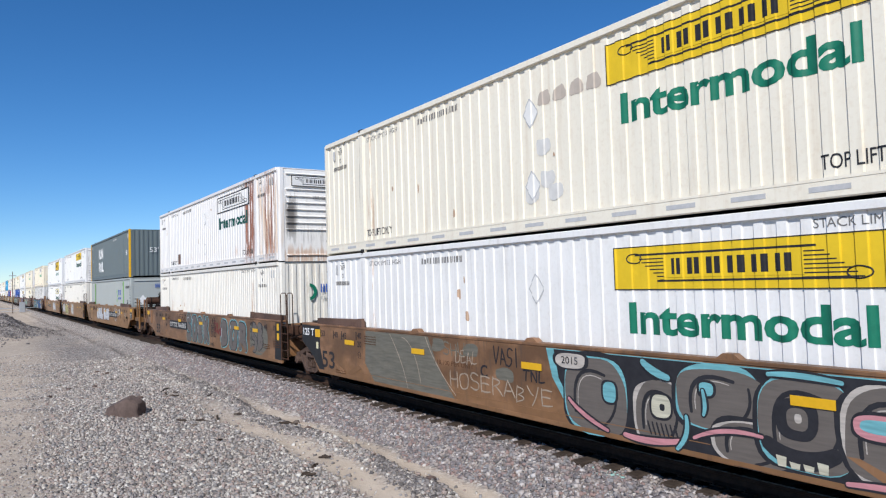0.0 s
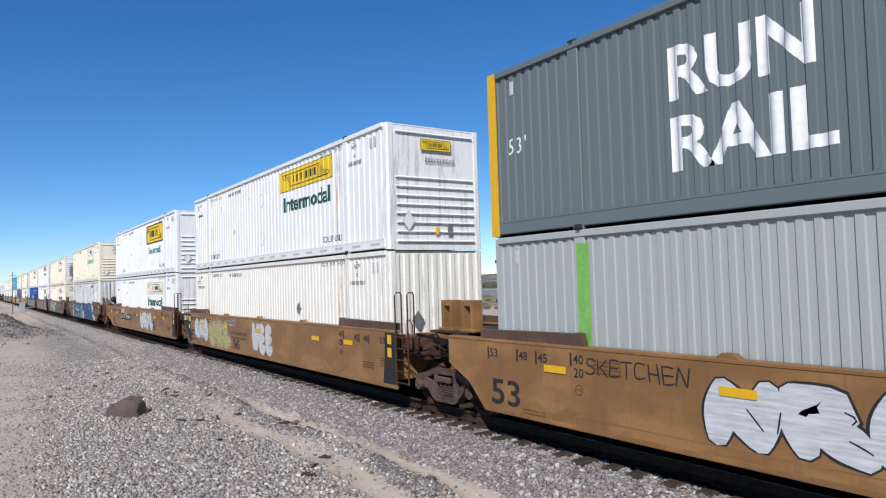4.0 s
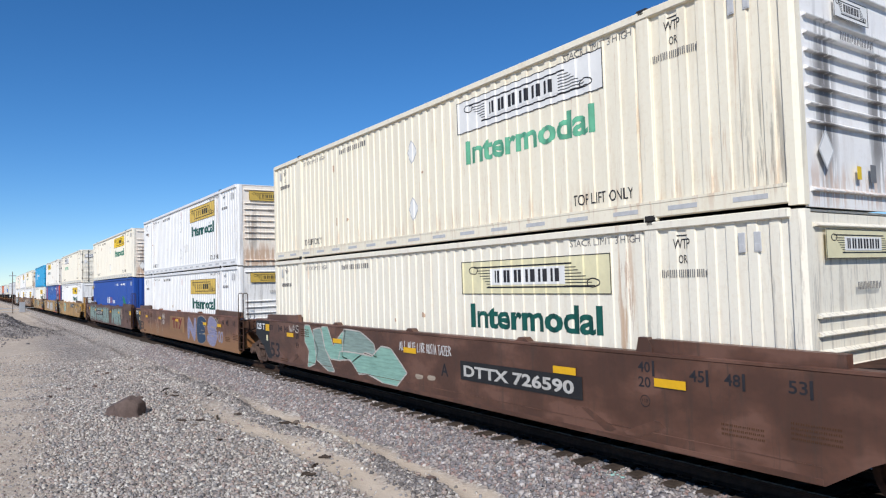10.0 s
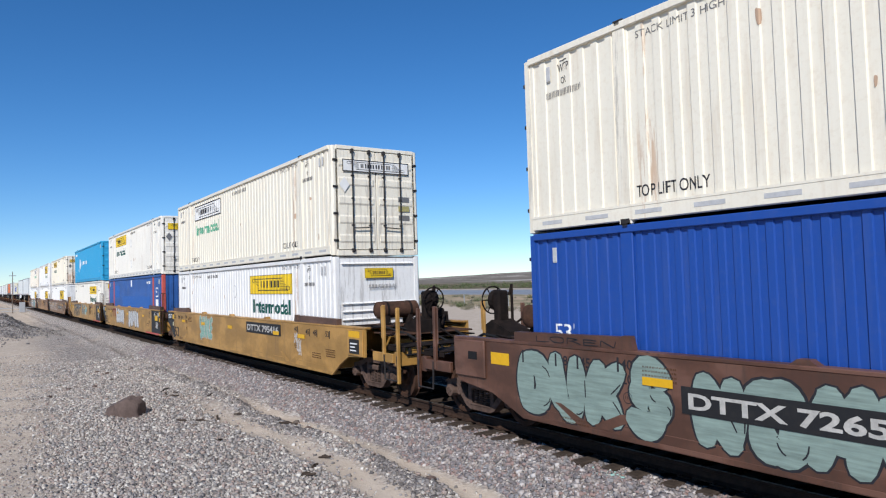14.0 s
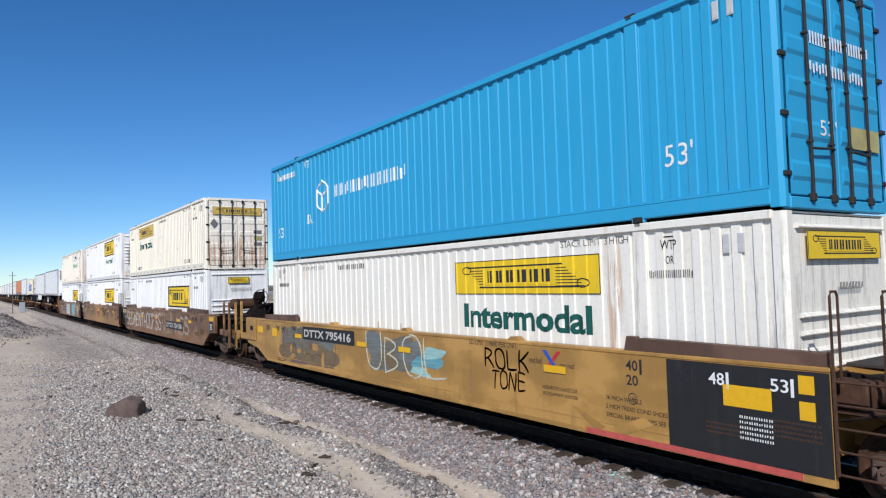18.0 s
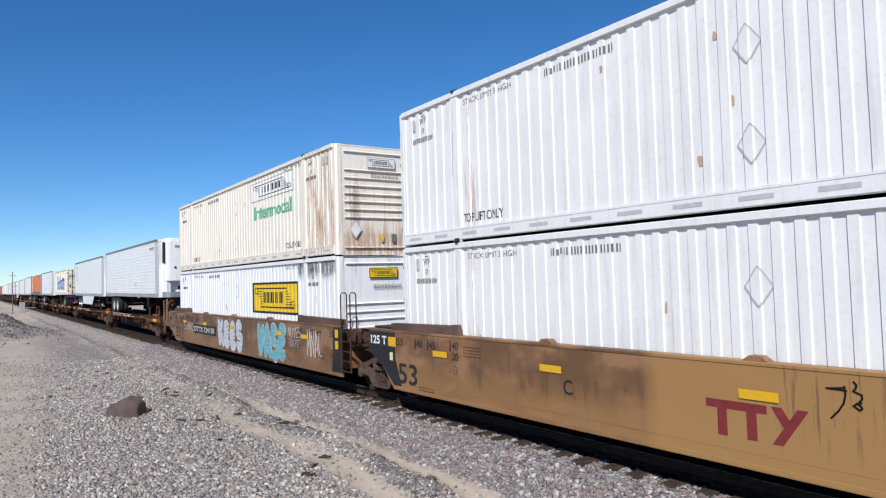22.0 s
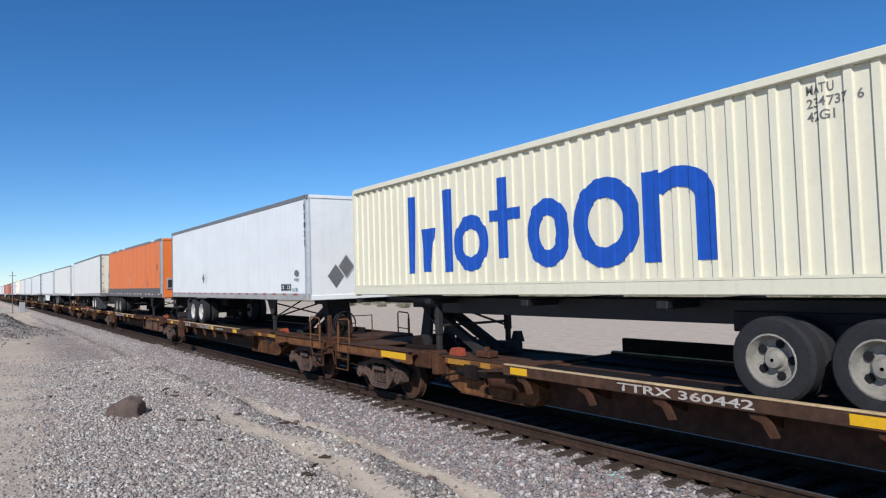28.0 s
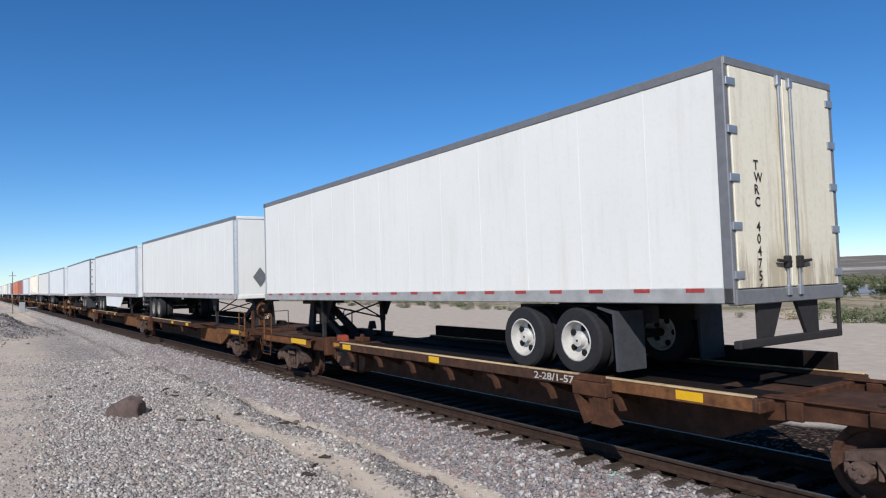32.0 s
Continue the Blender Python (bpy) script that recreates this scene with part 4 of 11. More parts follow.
STEM = (0.2, 0, 0.15, 0.5, 0.2, 1)
BOWL = (0.85, 0.88, 0.1, 1.15, 0.12, 0.5), (0.12, 0.5, 0.1, -0.15, 0.88, 0.15)
STROKES = {
    "A": [(0.1, 0, 0.28, 0.5, 0.5, 1), (0.5, 1, 0.72, 0.5, 0.9, 0), (0.3, 0.35, 0.5, 0.32, 0.7, 0.35)],
    "B": [STEM, (0.2, 0.95, 1.05, 0.85, 0.3, 0.52), (0.3, 0.52, 1.2, 0.3, 0.2, 0.04)],
    "C": list(BOWL),
    "D": [STEM, (0.2, 1, 1.0, 1.0, 0.85, 0.5), (0.85, 0.5, 0.95, 0, 0.2, 0)],
    "E": [STEM, (0.2, 0.95, 0.5, 1.0, 0.85, 0.9), (0.2, 0.5, 0.5, 0.55, 0.78, 0.5), (0.2, 0.05, 0.5, 0, 0.88, 0.1)],
    "F": [STEM, (0.2, 0.95, 0.5, 1.0, 0.85, 0.9), (0.2, 0.5, 0.5, 0.55, 0.78, 0.45)],
    "G": list(BOWL) + [(0.88, 0.12, 0.92, 0.3, 0.85, 0.45), (0.55, 0.45, 0.7, 0.47, 0.87, 0.45)],
    "H": [STEM, (0.8, 0, 0.86, 0.5, 0.8, 1), (0.2, 0.5, 0.5, 0.42, 0.8, 0.5)],
    "I": [(0.5, 0, 0.45, 0.5, 0.52, 1)],
    "K": [STEM, (0.85, 1, 0.5, 0.6, 0.25, 0.5), (0.3, 0.5, 0.6, 0.4, 0.9, 0)],
    "L": [(0.2, 1, 0.15, 0.5, 0.2, 0.05), (0.2, 0.05, 0.5, 0, 0.9, 0.1)],
    "M": [(0.1, 0, 0.12, 0.5, 0.2, 1), (0.2, 1, 0.35, 0.6, 0.5, 0.3), (0.5, 0.3, 0.65, 0.6, 0.8, 1), (0.8, 1, 0.88, 0.5, 0.9, 0)],
    "N": [(0.15, 0, 0.15, 0.5, 0.2, 1), (0.2, 1, 0.5, 0.5, 0.8, 0), (0.8, 0, 0.85, 0.5, 0.85, 1)],
    "O": [(0.5, 1, 0.02, 0.98, 0.15, 0.45), (0.15, 0.45, 0.2, -0.02, 0.5, 0), (0.5, 0, 0.95, 0, 0.86, 0.5), (0.86, 0.5, 0.9, 1.0, 0.5, 1)],
    "P": [STEM, (0.2, 0.95, 1.25, 0.85, 0.25, 0.42)],
    "R": [STEM, (0.2, 0.95, 1.2, 0.85, 0.3, 0.45), (0.4, 0.45, 0.7, 0.3, 0.92, 0)],
    "S": [(0.85, 0.88, 0.25, 1.2, 0.2, 0.75), (0.2, 0.75, 0.25, 0.5, 0.55, 0.5), (0.55, 0.5, 0.95, 0.45, 0.8, 0.15), (0.8, 0.15, 0.6, -0.12, 0.12, 0.12)],
    "T": [(0.5, 0, 0.45, 0.5, 0.5, 0.95), (0.1, 0.92, 0.5, 1.0, 0.9, 0.94)],
    "U": [(0.15, 1, 0.08, 0.3, 0.3, 0.08), (0.3, 0.08, 0.65, -0.1, 0.8, 0.25), (0.8, 0.25, 0.88, 0.5, 0.85, 1)],
    "V": [(0.1, 1, 0.25, 0.5, 0.5, 0), (0.5, 0, 0.75, 0.5, 0.9, 1)],
    "W": [(0.08, 1, 0.12, 0.4, 0.3, 0.02), (0.3, 0.02, 0.42, 0.3, 0.5, 0.65), (0.5, 0.65, 0.58, 0.3, 0.7, 0.02), (0.7, 0.02, 0.88, 0.4, 0.92, 1)],
    "X": [(0.12, 1, 0.45, 0.6, 0.9, 0), (0.88, 1, 0.55, 0.6, 0.1, 0)],
    "Y": [(0.12, 1, 0.3, 0.6, 0.5, 0.5), (0.88, 1, 0.7, 0.4, 0.4, 0)],
    "Z": [(0.12, 0.92, 0.5, 1.0, 0.88, 0.94), (0.88, 0.94, 0.5, 0.5, 0.12, 0.06), (0.12, 0.06, 0.5, 0.0, 0.9, 0.1)],
    "-": [(0.2, 0.5, 0.5, 0.52, 0.8, 0.5)],
}


def throwup(car, text, x0, x1, z0, z1, fill, line="ink", halo=None, seed=1, y=-1.4855, fat=0.44, edge=0.035, fills=None, drop=0.04, shine=None, spread=1.16):
    """Swollen spray-painted letters, jostling each other: halo, dark outline and filling, one above the other."""
    rng = random.Random(seed)
    n = len(text)
    w, h = (x1 - x0) / n, z1 - z0
    names = [line, fill, halo or fill, shine or fill]
    fw = min(fat * w, fat * h * 0.8)
    wide_w = w * spread
    for i, ch in enumerate(text):
        g = G()
        cx, cz, lean, s = x0 + i * w, z0 + h * rng.uniform(-drop, drop), rng.uniform(-0.12, 0.12), rng.uniform(0.94, 1.06)
        own = list(names)
        if fills:
            own[1] = fills[i % len(fills)]
        lines = []
        for q in STROKES[ch]:
            q = [c + rng.uniform(-0.03, 0.03) for c in q]
            m = fw / 2 + edge
            at = lambda u, v: (cx - 0.5 * (spread - 1) * w + m * 0.7 + u * (wide_w - m * 1.4) + lean * (v - 0.5) * h, cz + m + v * (h - 2 * m) * s)
            lines.append(sweep(at(q[0], q[1]), at(q[2], q[3]), at(q[4], q[5]), 8))
        dep = 0.0
        for k, wide, d0 in ([(2, fw + 4.2 * edge, 0.0008)] if halo else []) + [(0, fw + 2 * edge, 0.0026), (1, fw, 0.0046)]:
            g.k = k
            for j, pts in enumerate(lines):
                fat_stroke(g, pts, wide, y, d0 + 0.00035 * (i % 4) + 0.00007 * j)
        if fw > 0.14:
            g.k = 0
            for j, pts in enumerate(lines[1:3]):
                fat_stroke(g, [(a + fw * 0.45, b - fw * 0.1) for a, b in pts[2:-2]], 0.02, y, 0.0064 + 0.00035 * (i % 4) + 0.00007 * j)
            if shine:
                g.k = 3
                fat_stroke(g, [(a - fw * 0.3, b + fw * 0.05) for a, b in lines[0][2:-2]], 0.03, y, 0.0068 + 0.00035 * (i % 4))
        part("graffiti", g.mesh("graffiti", *own), car)


def rounded_piece(car, y=-1.4855):
    """A large grey character piece: swollen round heads with thick black outlines, pale inner edges, pink and turquoise trim."""
    rng = random.Random(77)
    g = G()
    d = 0.001
    def lay(k, pts):
        nonlocal d
        d += 0.0001
        g.k = k
        g.prism(pts, "y", y, y - d)
    def disc(k, cx, cz, rx, rz, wob=0.05):
        lay(k, blob(rng, cx, min(max(cz, 0.28 + rz), 1.43 - rz) if rz > 0.3 else cz, rx, rz, 30, wob))
    def stroke(k, a, b, c, w):
        nonlocal d
        d += 0.0001
        g.k = k
        fat_stroke(g, sweep(a, b, c, 10), w, y, d)
    INK, GREY, CHALK, CYAN, PINK, CREAM = range(6)
    lay(CYAN, [(-7.72, 1.44), (-0.9, 1.44), (-0.6, 0.9), (-0.9, 0.3), (-7.0, 0.28), (-7.3, 0.6), (-7.6, 1.0)])
    lay(INK, [(-7.55, 1.43), (-1.0, 1.42), (-0.8, 0.9), (-1.0, 0.31), (-6.9, 0.29), (-7.2, 0.62), (-7.46, 1.0)])
    heads = [(-6.75, 0.82, 0.62, 0.55), (-5.62, 0.72, 0.42, 0.44), (-4.75, 1.02, 0.62, 0.4), (-4.35, 0.55, 0.5, 0.26), (-3.72, 0.88, 0.55, 0.52), (-2.85, 0.88, 0.5, 0.5), (-2.05, 0.85, 0.46, 0.5), (-1.4, 0.8, 0.45, 0.48)]
    for k, (cx, cz, rx, rz) in enumerate(heads):
        disc(INK, cx, cz, rx + 0.04, rz + 0.03)
        disc(CHALK if k % 2 else CYAN, cx, cz, rx, rz)
        disc(GREY, cx + 0.015, cz - 0.01, rx - 0.025, rz - 0.025)
        # inner rim and shading line of each head
        stroke(INK, (cx - rx * 0.6, cz - rz * 0.5), (cx - rx * 0.75, cz + rz * 0.95), (cx + rx * 0.35, cz + rz * 0.55), 0.055)
        stroke(CHALK, (cx - rx * 0.5, cz - rz * 0.4), (cx - rx * 0.6, cz + rz * 0.75), (cx + rx * 0.25, cz + rz * 0.45), 0.014)
        stroke(INK, (cx + rx * 0.1, cz - rz * 0.85), (cx + rx * 0.8, cz - rz * 0.5), (cx + rx * 0.65, cz + rz * 0.4), 0.04)
    disc(INK, -7.2, 1.28, 0.36, 0.14), disc(CHALK, -7.2, 1.28, 0.31, 0.11)
    for cx, cz, rx, rz, k in ((-6.45, 0.9, 0.12, 0.14, CYAN), (-5.58, 0.82, 0.15, 0.15, CREAM), (-4.9, 1.12, 0.1, 0.08, CYAN), (-3.8, 0.92, 0.2, 0.2, INK), (-2.95, 0.95, 0.26, 0.13, PINK), (-2.1, 0.9, 0.1, 0.12, CYAN)):
        disc(INK, cx, cz, rx + 0.035, rz + 0.03, 0.03)
        disc(k, cx, cz, rx, rz, 0.03)
    disc(INK, -5.56, 0.81, 0.04, 0.045, 0.02), disc(CYAN, -2.95, 0.96, 0.2, 0.07, 0.03), disc(GREY, -3.79, 0.92, 0.12, 0.12, 0.03), disc(CHALK, -3.78, 0.93, 0.04, 0.05, 0.02)
    # row of teeth and a bristling chin
    stroke(INK, (-4.15, 0.62), (-3.8, 0.35), (-3.4, 0.6), 0.2)
    for k in range(4):
        x = -4.05 + 0.15 * k
        lay(CREAM, [(x, 0.5 - 0.05 * (k in (1, 2))), (x + 0.12, 0.49 - 0.05 * (k in (1, 2))), (x + 0.11, 0.38), (x + 0.02, 0.38)])
    for k in range(7):
        stroke(INK, (-5.8 + 0.07 * k, 0.6), (-5.78 + 0.07 * k, 0.52), (-5.75 + 0.07 * k, 0.44), 0.02)
    for k, w, p, q, r in ((PINK, 0.06, (-7.25, 0.72), (-7.0, 0.5), (-6.5, 0.36)), (PINK, 0.08, (-6.2, 0.36), (-5.8, 0.3), (-5.3, 0.42)), (CYAN, 0.06, (-5.35, 0.32), (-5.15, 0.5), (-5.2, 0.75)), (PINK, 0.05, (-5.1, 0.5), (-4.7, 0.72), (-4.2, 0.66)),
                          (CYAN, 0.1, (-5.85, 1.38), (-5.7, 1.25), (-5.45, 1.2)), (CYAN, 0.05, (-4.95, 1.1), (-4.9, 0.9), (-4.95, 0.8)), (PINK, 0.06, (-3.3, 0.34), (-2.7, 0.42), (-2.4, 0.32)), (CYAN, 0.06, (-4.1, 1.38), (-3.8, 1.42), (-3.3, 1.36)), (PINK, 0.05, (-2.4, 1.36), (-2.0, 1.42), (-1.6, 1.34))):
        stroke(INK, p, q, r, w + 0.05)
        stroke(k, p, q, r, w)
    part("graffiti", g.mesh("graffiti", "ink", "gr_grey", "gr_chalk", "gr_cyan", "gr_pink", "gr_cream"), car)
    part("lettering", letters("2015", 0.34, 0.11, "ink"), car, near_side(-7.38, y - d - 0.0005, 1.23))


def wild_piece(car, x0, x1, z0, z1, y=-1.4855):
    """An angular mint-green piece with white contours: a few leaning blades that taper to both ends."""
    L, H = x1 - x0, z1 - z0
    at = lambda u, v: (x0 + u * L, z0 + v * H)
    blades = [[(0.0, 0.98), (0.06, 1.0), (0.16, 0.45), (0.12, 0.12), (0.03, 0.0), (0.05, 0.4), (0.0, 0.6)], [(0.1, 0.9), (0.19, 0.96), (0.24, 0.5), (0.34, 0.05), (0.29, 0.0), (0.14, 0.22)],
              [(0.2, 0.98), (0.27, 1.0), (0.33, 0.6), (0.42, 0.9), (0.46, 0.96), (0.4, 0.3), (0.3, 0.3), (0.24, 0.5)], [(0.44, 0.98), (0.6, 0.96), (0.72, 0.75), (0.74, 0.5), (0.64, 0.56), (0.52, 0.32), (0.42, 0.4)],
              [(0.38, 0.3), (0.5, 0.36), (0.58, 0.1), (0.66, 0.14), (0.8, 0.02), (0.9, 0.02), (0.98, 0.3), (0.86, 0.7), (0.78, 0.72), (0.7, 0.5), (0.52, 0.52), (0.4, 0.5)]]
    for k, b in enumerate(blades):
        pts = [at(u, v) for u, v in b]
        g = G().prism(pts, "y", y, y - 0.0012 - 0.0003 * k)
        g.k = 1
        for p, q in zip(pts, pts[1:] + pts[:1]):
            fat_stroke(g, sweep(p, ((p[0] + q[0]) / 2, (p[1] + q[1]) / 2 + 0.015), q, 5), 0.03, y, 0.0015 + 0.0003 * k)
        part("graffiti", g.mesh("graffiti", "gr_green" if k % 2 else "gr_mint", "gr_chalk"), car)


def mural(car, seed=5, y=-1.4855):
    """A blue piece of long bent pipes over a navy ground, bright along their crowns, tapering towards the lead end, with pale drips."""
    rng = random.Random(seed)
    g = G()
    g.prism([(-7.75, 1.44), (-2.65, 1.44), (-2.25, 0.95), (-1.4, 0.42), (-1.15, 0.28), (-6.9, 0.28), (-7.05, 0.45), (-6.6, 0.7), (-7.6, 0.85)], "y", y, y - 0.0012)
    def inside(x, z):
        x = min(max(x, -7.5), -1.5)
        top = 1.4 if x < -2.7 else 1.4 - (x + 2.7) * 0.85
        return x, min(max(z, 0.34 if x > -6.8 else 0.95), max(0.38, top))
    for i in range(46):
        x = rng.uniform(-7.4, -1.9)
        z = rng.uniform(0.4, 1.38)
        a = rng.choice((0.15, 0.6, -0.6, 1.3, -0.25, 2.4, -1.2)) + rng.uniform(-0.2, 0.2)
        l = rng.uniform(0.35, 0.95)
        dx, dz = math.cos(a) * l, math.sin(a) * l * 0.75
        pts = sweep(inside(x - dx, z - dz), inside(x + rng.uniform(-0.5, 0.5), z + rng.uniform(-0.45, 0.45)), inside(x + dx, z + dz), 10)
        w = rng.choice((0.06, 0.1, 0.13, 0.17))
        for k, ww, o in ((0, w + 0.04, 0.0), (1, w, 0.0), (2, w * 0.5, w * 0.14), (3, w * 0.12, w * 0.24)):
            if k == 3 and i % 3:
                continue
            g.k = k
            fat_stroke(g, [(px, pz + o) for px, pz in pts], ww, y, 0.0014 + 0.00004 * (4 * i + k))
    part("graffiti", g.mesh("graffiti", "gr_navy", "gr_blue", "gr_sky", "gr_pale"), car)
    spots = ((-7.25, 0.62, 0.42, 0.28, "gr_cream"), (-8.35, 1.2, 0.4, 0.22, "gr_dust"), (-8.2, 0.62, 0.16, 0.3, "gr_cream"), (-2.05, 1.24, 0.3, 0.17, "gr_white"), (-1.95, 0.98, 0.16, 0.1, "gr_white"), (-1.7, 0.62, 0.16, 0.14, "gr_white"), (-1.5, 0.42, 0.16, 0.1, "gr_cream"), (-14.2, 1.22, 0.18, 0.2, "gr_cream"), (-14.3, 0.62, 0.26, 0.3, "gr_cream"),
             (-5.9, 1.36, 0.16, 0.07, "gr_mint"), (-4.35, 1.38, 0.12, 0.06, "gr_mint"), (-2.5, 1.38, 0.25, 0.07, "gr_mint"), (-2.35, 1.08, 0.05, 0.22, "gr_mint"), (-5.85, 1.2, 0.02, 0.16, "gr_mint"), (-6.35, 0.55, 0.14, 0.06, "gr_mint"))
    for k, (cx, cz, rx, rz, mt) in enumerate(spots):
        part("graffiti", G().prism(blob(rng, cx, cz, rx, rz, 24, 0.25), "y", y, y - 0.0096 - 0.0001 * k).mesh("graffiti", mt), car)
    for k in range(9):
        g = G()
        x = -1.25 + 0.07 * k
        fat_stroke(g, sweep((x - 0.06, 0.7 - 0.02 * k), (x + 0.1, 0.62), (x + 0.05, 0.34), 6), 0.035, y, 0.004 + 0.0001 * k)
        part("graffiti", g.mesh("graffiti", "gr_white"), car)


def camouflage(car, x0, x1, z0, z1, seed=2, y=-1.4855):
    """Short ragged sideways dabs of blue, teal and pale turquoise over a dark blue-green ground."""
    rng = random.Random(seed)
    g = G()
    g.prism([(x0 + 0.1, z1), (x1 - 0.7, z1), (x1 - 0.2, z1 - 0.5), (x1, z0), (x0, z0), (x0 + 0.12, (z0 + z1) / 2)], "y", y, y - 0.003)
    for i in range(420):
        g.k = (1, 2, 3, 2, 3)[i % 5]
        v = rng.random()
        cz = z0 + 0.06 + v * (z1 - z0 - 0.12)
        cx = rng.uniform(x0 + 0.3, x1 - 0.35 - 0.55 * v)
        g.prism(blob(rng, cx, cz, rng.uniform(0.07, 0.24), rng.uniform(0.012, 0.038), 11, 0.4), "y", y, y - 0.0035 - 0.00001 * i)
    part("graffiti", g.mesh("graffiti", "gr_teal", "gr_navy", "gr_tealmid", "gr_pale"), car)


# ---- running gear ----
WHEELS = []
WR = 0.46


def wheelset_mesh():
    g = G()
    for s in (-1, 1):
        prof = [(-0.07, 0.10), (-0.07, 0.17), (-0.02, 0.2), (-0.03, 0.36), (-0.07, 0.38), (-0.07, WR), (0.05, WR + 0.004), (0.06, WR + 0.028), (0.07, WR + 0.01), (0.07, 0.38), (0.03, 0.36), (0.02, 0.2), (0.07, 0.16), (0.07, 0.1)]
        g.lathe([(-s * a if s > 0 else a, r) for a, r in prof], (0, s * 0.755, 0), "y", 28)
        for k in range(3):
            a = 2.094 * k
            g.lathe([(-0.015, 0.022), (0.015, 0.022)], (0.07 * math.cos(a), s * 1.135, 0.07 * math.sin(a)), "y", 6)
    g.tube([(0, -1.13, 0), (0, 1.13, 0)], 0.085, 10)
    return g.mesh("wheelset", "rust_mid", smooth=True)


def side_frame_mesh():
    """A cast truck side frame, about y = 0: top chord, sloping lower chord, columns, pedestals."""
    g = G()
    t = 0.075
    g.prism([(-1.06, 0.54), (-1.06, 0.64), (-0.78, 0.70), (-0.56, 0.76), (-0.42, 0.82), (0.42, 0.82), (0.56, 0.76), (0.78, 0.70), (1.06, 0.64), (1.06, 0.54), (0.72, 0.6), (0.5, 0.66), (0.38, 0.72), (-0.38, 0.72), (-0.5, 0.66), (-0.72, 0.6)], "y", -t, t)
    g.prism([(-0.74, 0.6), (-0.6, 0.4), (-0.42, 0.22), (-0.3, 0.17), (0.3, 0.17), (0.42, 0.22), (0.6, 0.4), (0.74, 0.6), (0.64, 0.63), (0.5, 0.46), (0.36, 0.3), (0.26, 0.26), (-0.26, 0.26), (-0.36, 0.3), (-0.5, 0.46), (-0.64, 0.63)], "y", -t * 1.2, t * 1.2)
    g.cbox(-0.24, 0.24, -0.13, -0.05, 0.56, 0.68, 0.02)
    g.cbox(-0.3, 0.3, -0.1, 0.1, 0.25, 0.285)
    for s in (-1, 1):
        g.cbox(s * 0.33 - 0.055, s * 0.33 + 0.055, -t, t, 0.24, 0.72)
        g.lathe([(-0.13, 0.06), (-0.12, 0.115), (0.06, 0.125), (0.07, 0.1)], (s * 0.89, -0.03, WR), "y", 14)
        g.cbox(s * 0.89 - 0.13, s * 0.89 + 0.13, -0.07, 0.07, 0.55, 0.64)
        for k in range(3):
            g.lathe([(-0.15, 0.02), (-0.12, 0.022)], (s * 0.89 + 0.06 * math.cos(k * 2.094), -0.03, WR + 0.06 * math.sin(k * 2.094)), "y", 6)
        g.cbox(s * 1.06 - 0.03, s * 1.06 + 0.03, -0.06, 0.06, 0.4, 0.62)
        g.cbox(s * 0.72 - 0.03, s * 0.72 + 0.03, -0.06, 0.06, 0.38, 0.62)
    return g.mesh("side_frame", "truck_grime")


def spring_mesh():
    g = G()
    for cx in (-0.15, 0.0, 0.15):
        pts = [(cx + 0.062 * math.cos(a * 0.9), 0.062 * math.sin(a * 0.9) - 0.02, 0.29 + a * 0.0049) for a in range(49)]
        g.tube(pts, 0.011, 5)
    return g.mesh("spring_group", "truck_grime")


def truck(car, x):
    base = part("truck", shared(("bolster",), lambda: G().cbox(-0.2, 0.2, -1.02, 1.02, 0.52, 0.68).lathe([(0, 0.3), (0.12, 0.3)], (0, 0, 0.66), "z", 16).mesh("truck", "rust_dark")), car, pose(x, 0, RAIL))
    for s in (-1, 1):
        part("side_frame", shared(("frame",), side_frame_mesh), base, pose(0, s * 1.03, 0, 0, 0, 0 if s < 0 else 180))
        part("spring_group", shared(("spring",), spring_mesh), base, pose(0, s * 1.03, 0))
        ws = part("wheelset", shared(("wheelset",), wheelset_mesh), base, pose(s * 0.89, 0, WR))
        WHEELS.append((ws, s * 0.89))
    return base


def ladder_mesh(w, z0, z1, n, mat, top):
    g = G()
    for x in (0, w):
        g.tube([(x, 0, z0), (x, 0, z1)], 0.02, 6)
    for i in range(n):
        z = z0 + 0.02 + i * (1.35 - z0) / (n - 1)
        g.tube([(0, 0, z), (w, 0, z)], 0.014, 6)
    for x in (0, w):
        g.tube([(x, 0, z1), (x, 0, top - 0.05), (x, 0.03, top), (x, 0.13, top), (x, 0.16, top - 0.05), (x, 0.16, 1.3)], 0.016, 6)
    return g.mesh("ladder", mat)


def brake_wheel_mesh(mat):
    g = G()
    g.tube([(0, 0.35 * math.cos(a * math.pi / 12), 0.35 * math.sin(a * math.pi / 12)) for a in range(24)], 0.02, 6, True)
    for k in range(6):
        a = k * math.pi / 3
        g.tube([(0, 0.04 * math.cos(a), 0.04 * math.sin(a)), (0, 0.35 * math.cos(a), 0.35 * math.sin(a))], 0.014, 5)
    g.lathe([(-0.16, 0.2), (-0.08, 0.22), (-0.06, 0.06), (0.03, 0.06)], (0, 0, 0), "x", 14)
    return g.mesh("brake_wheel", mat)


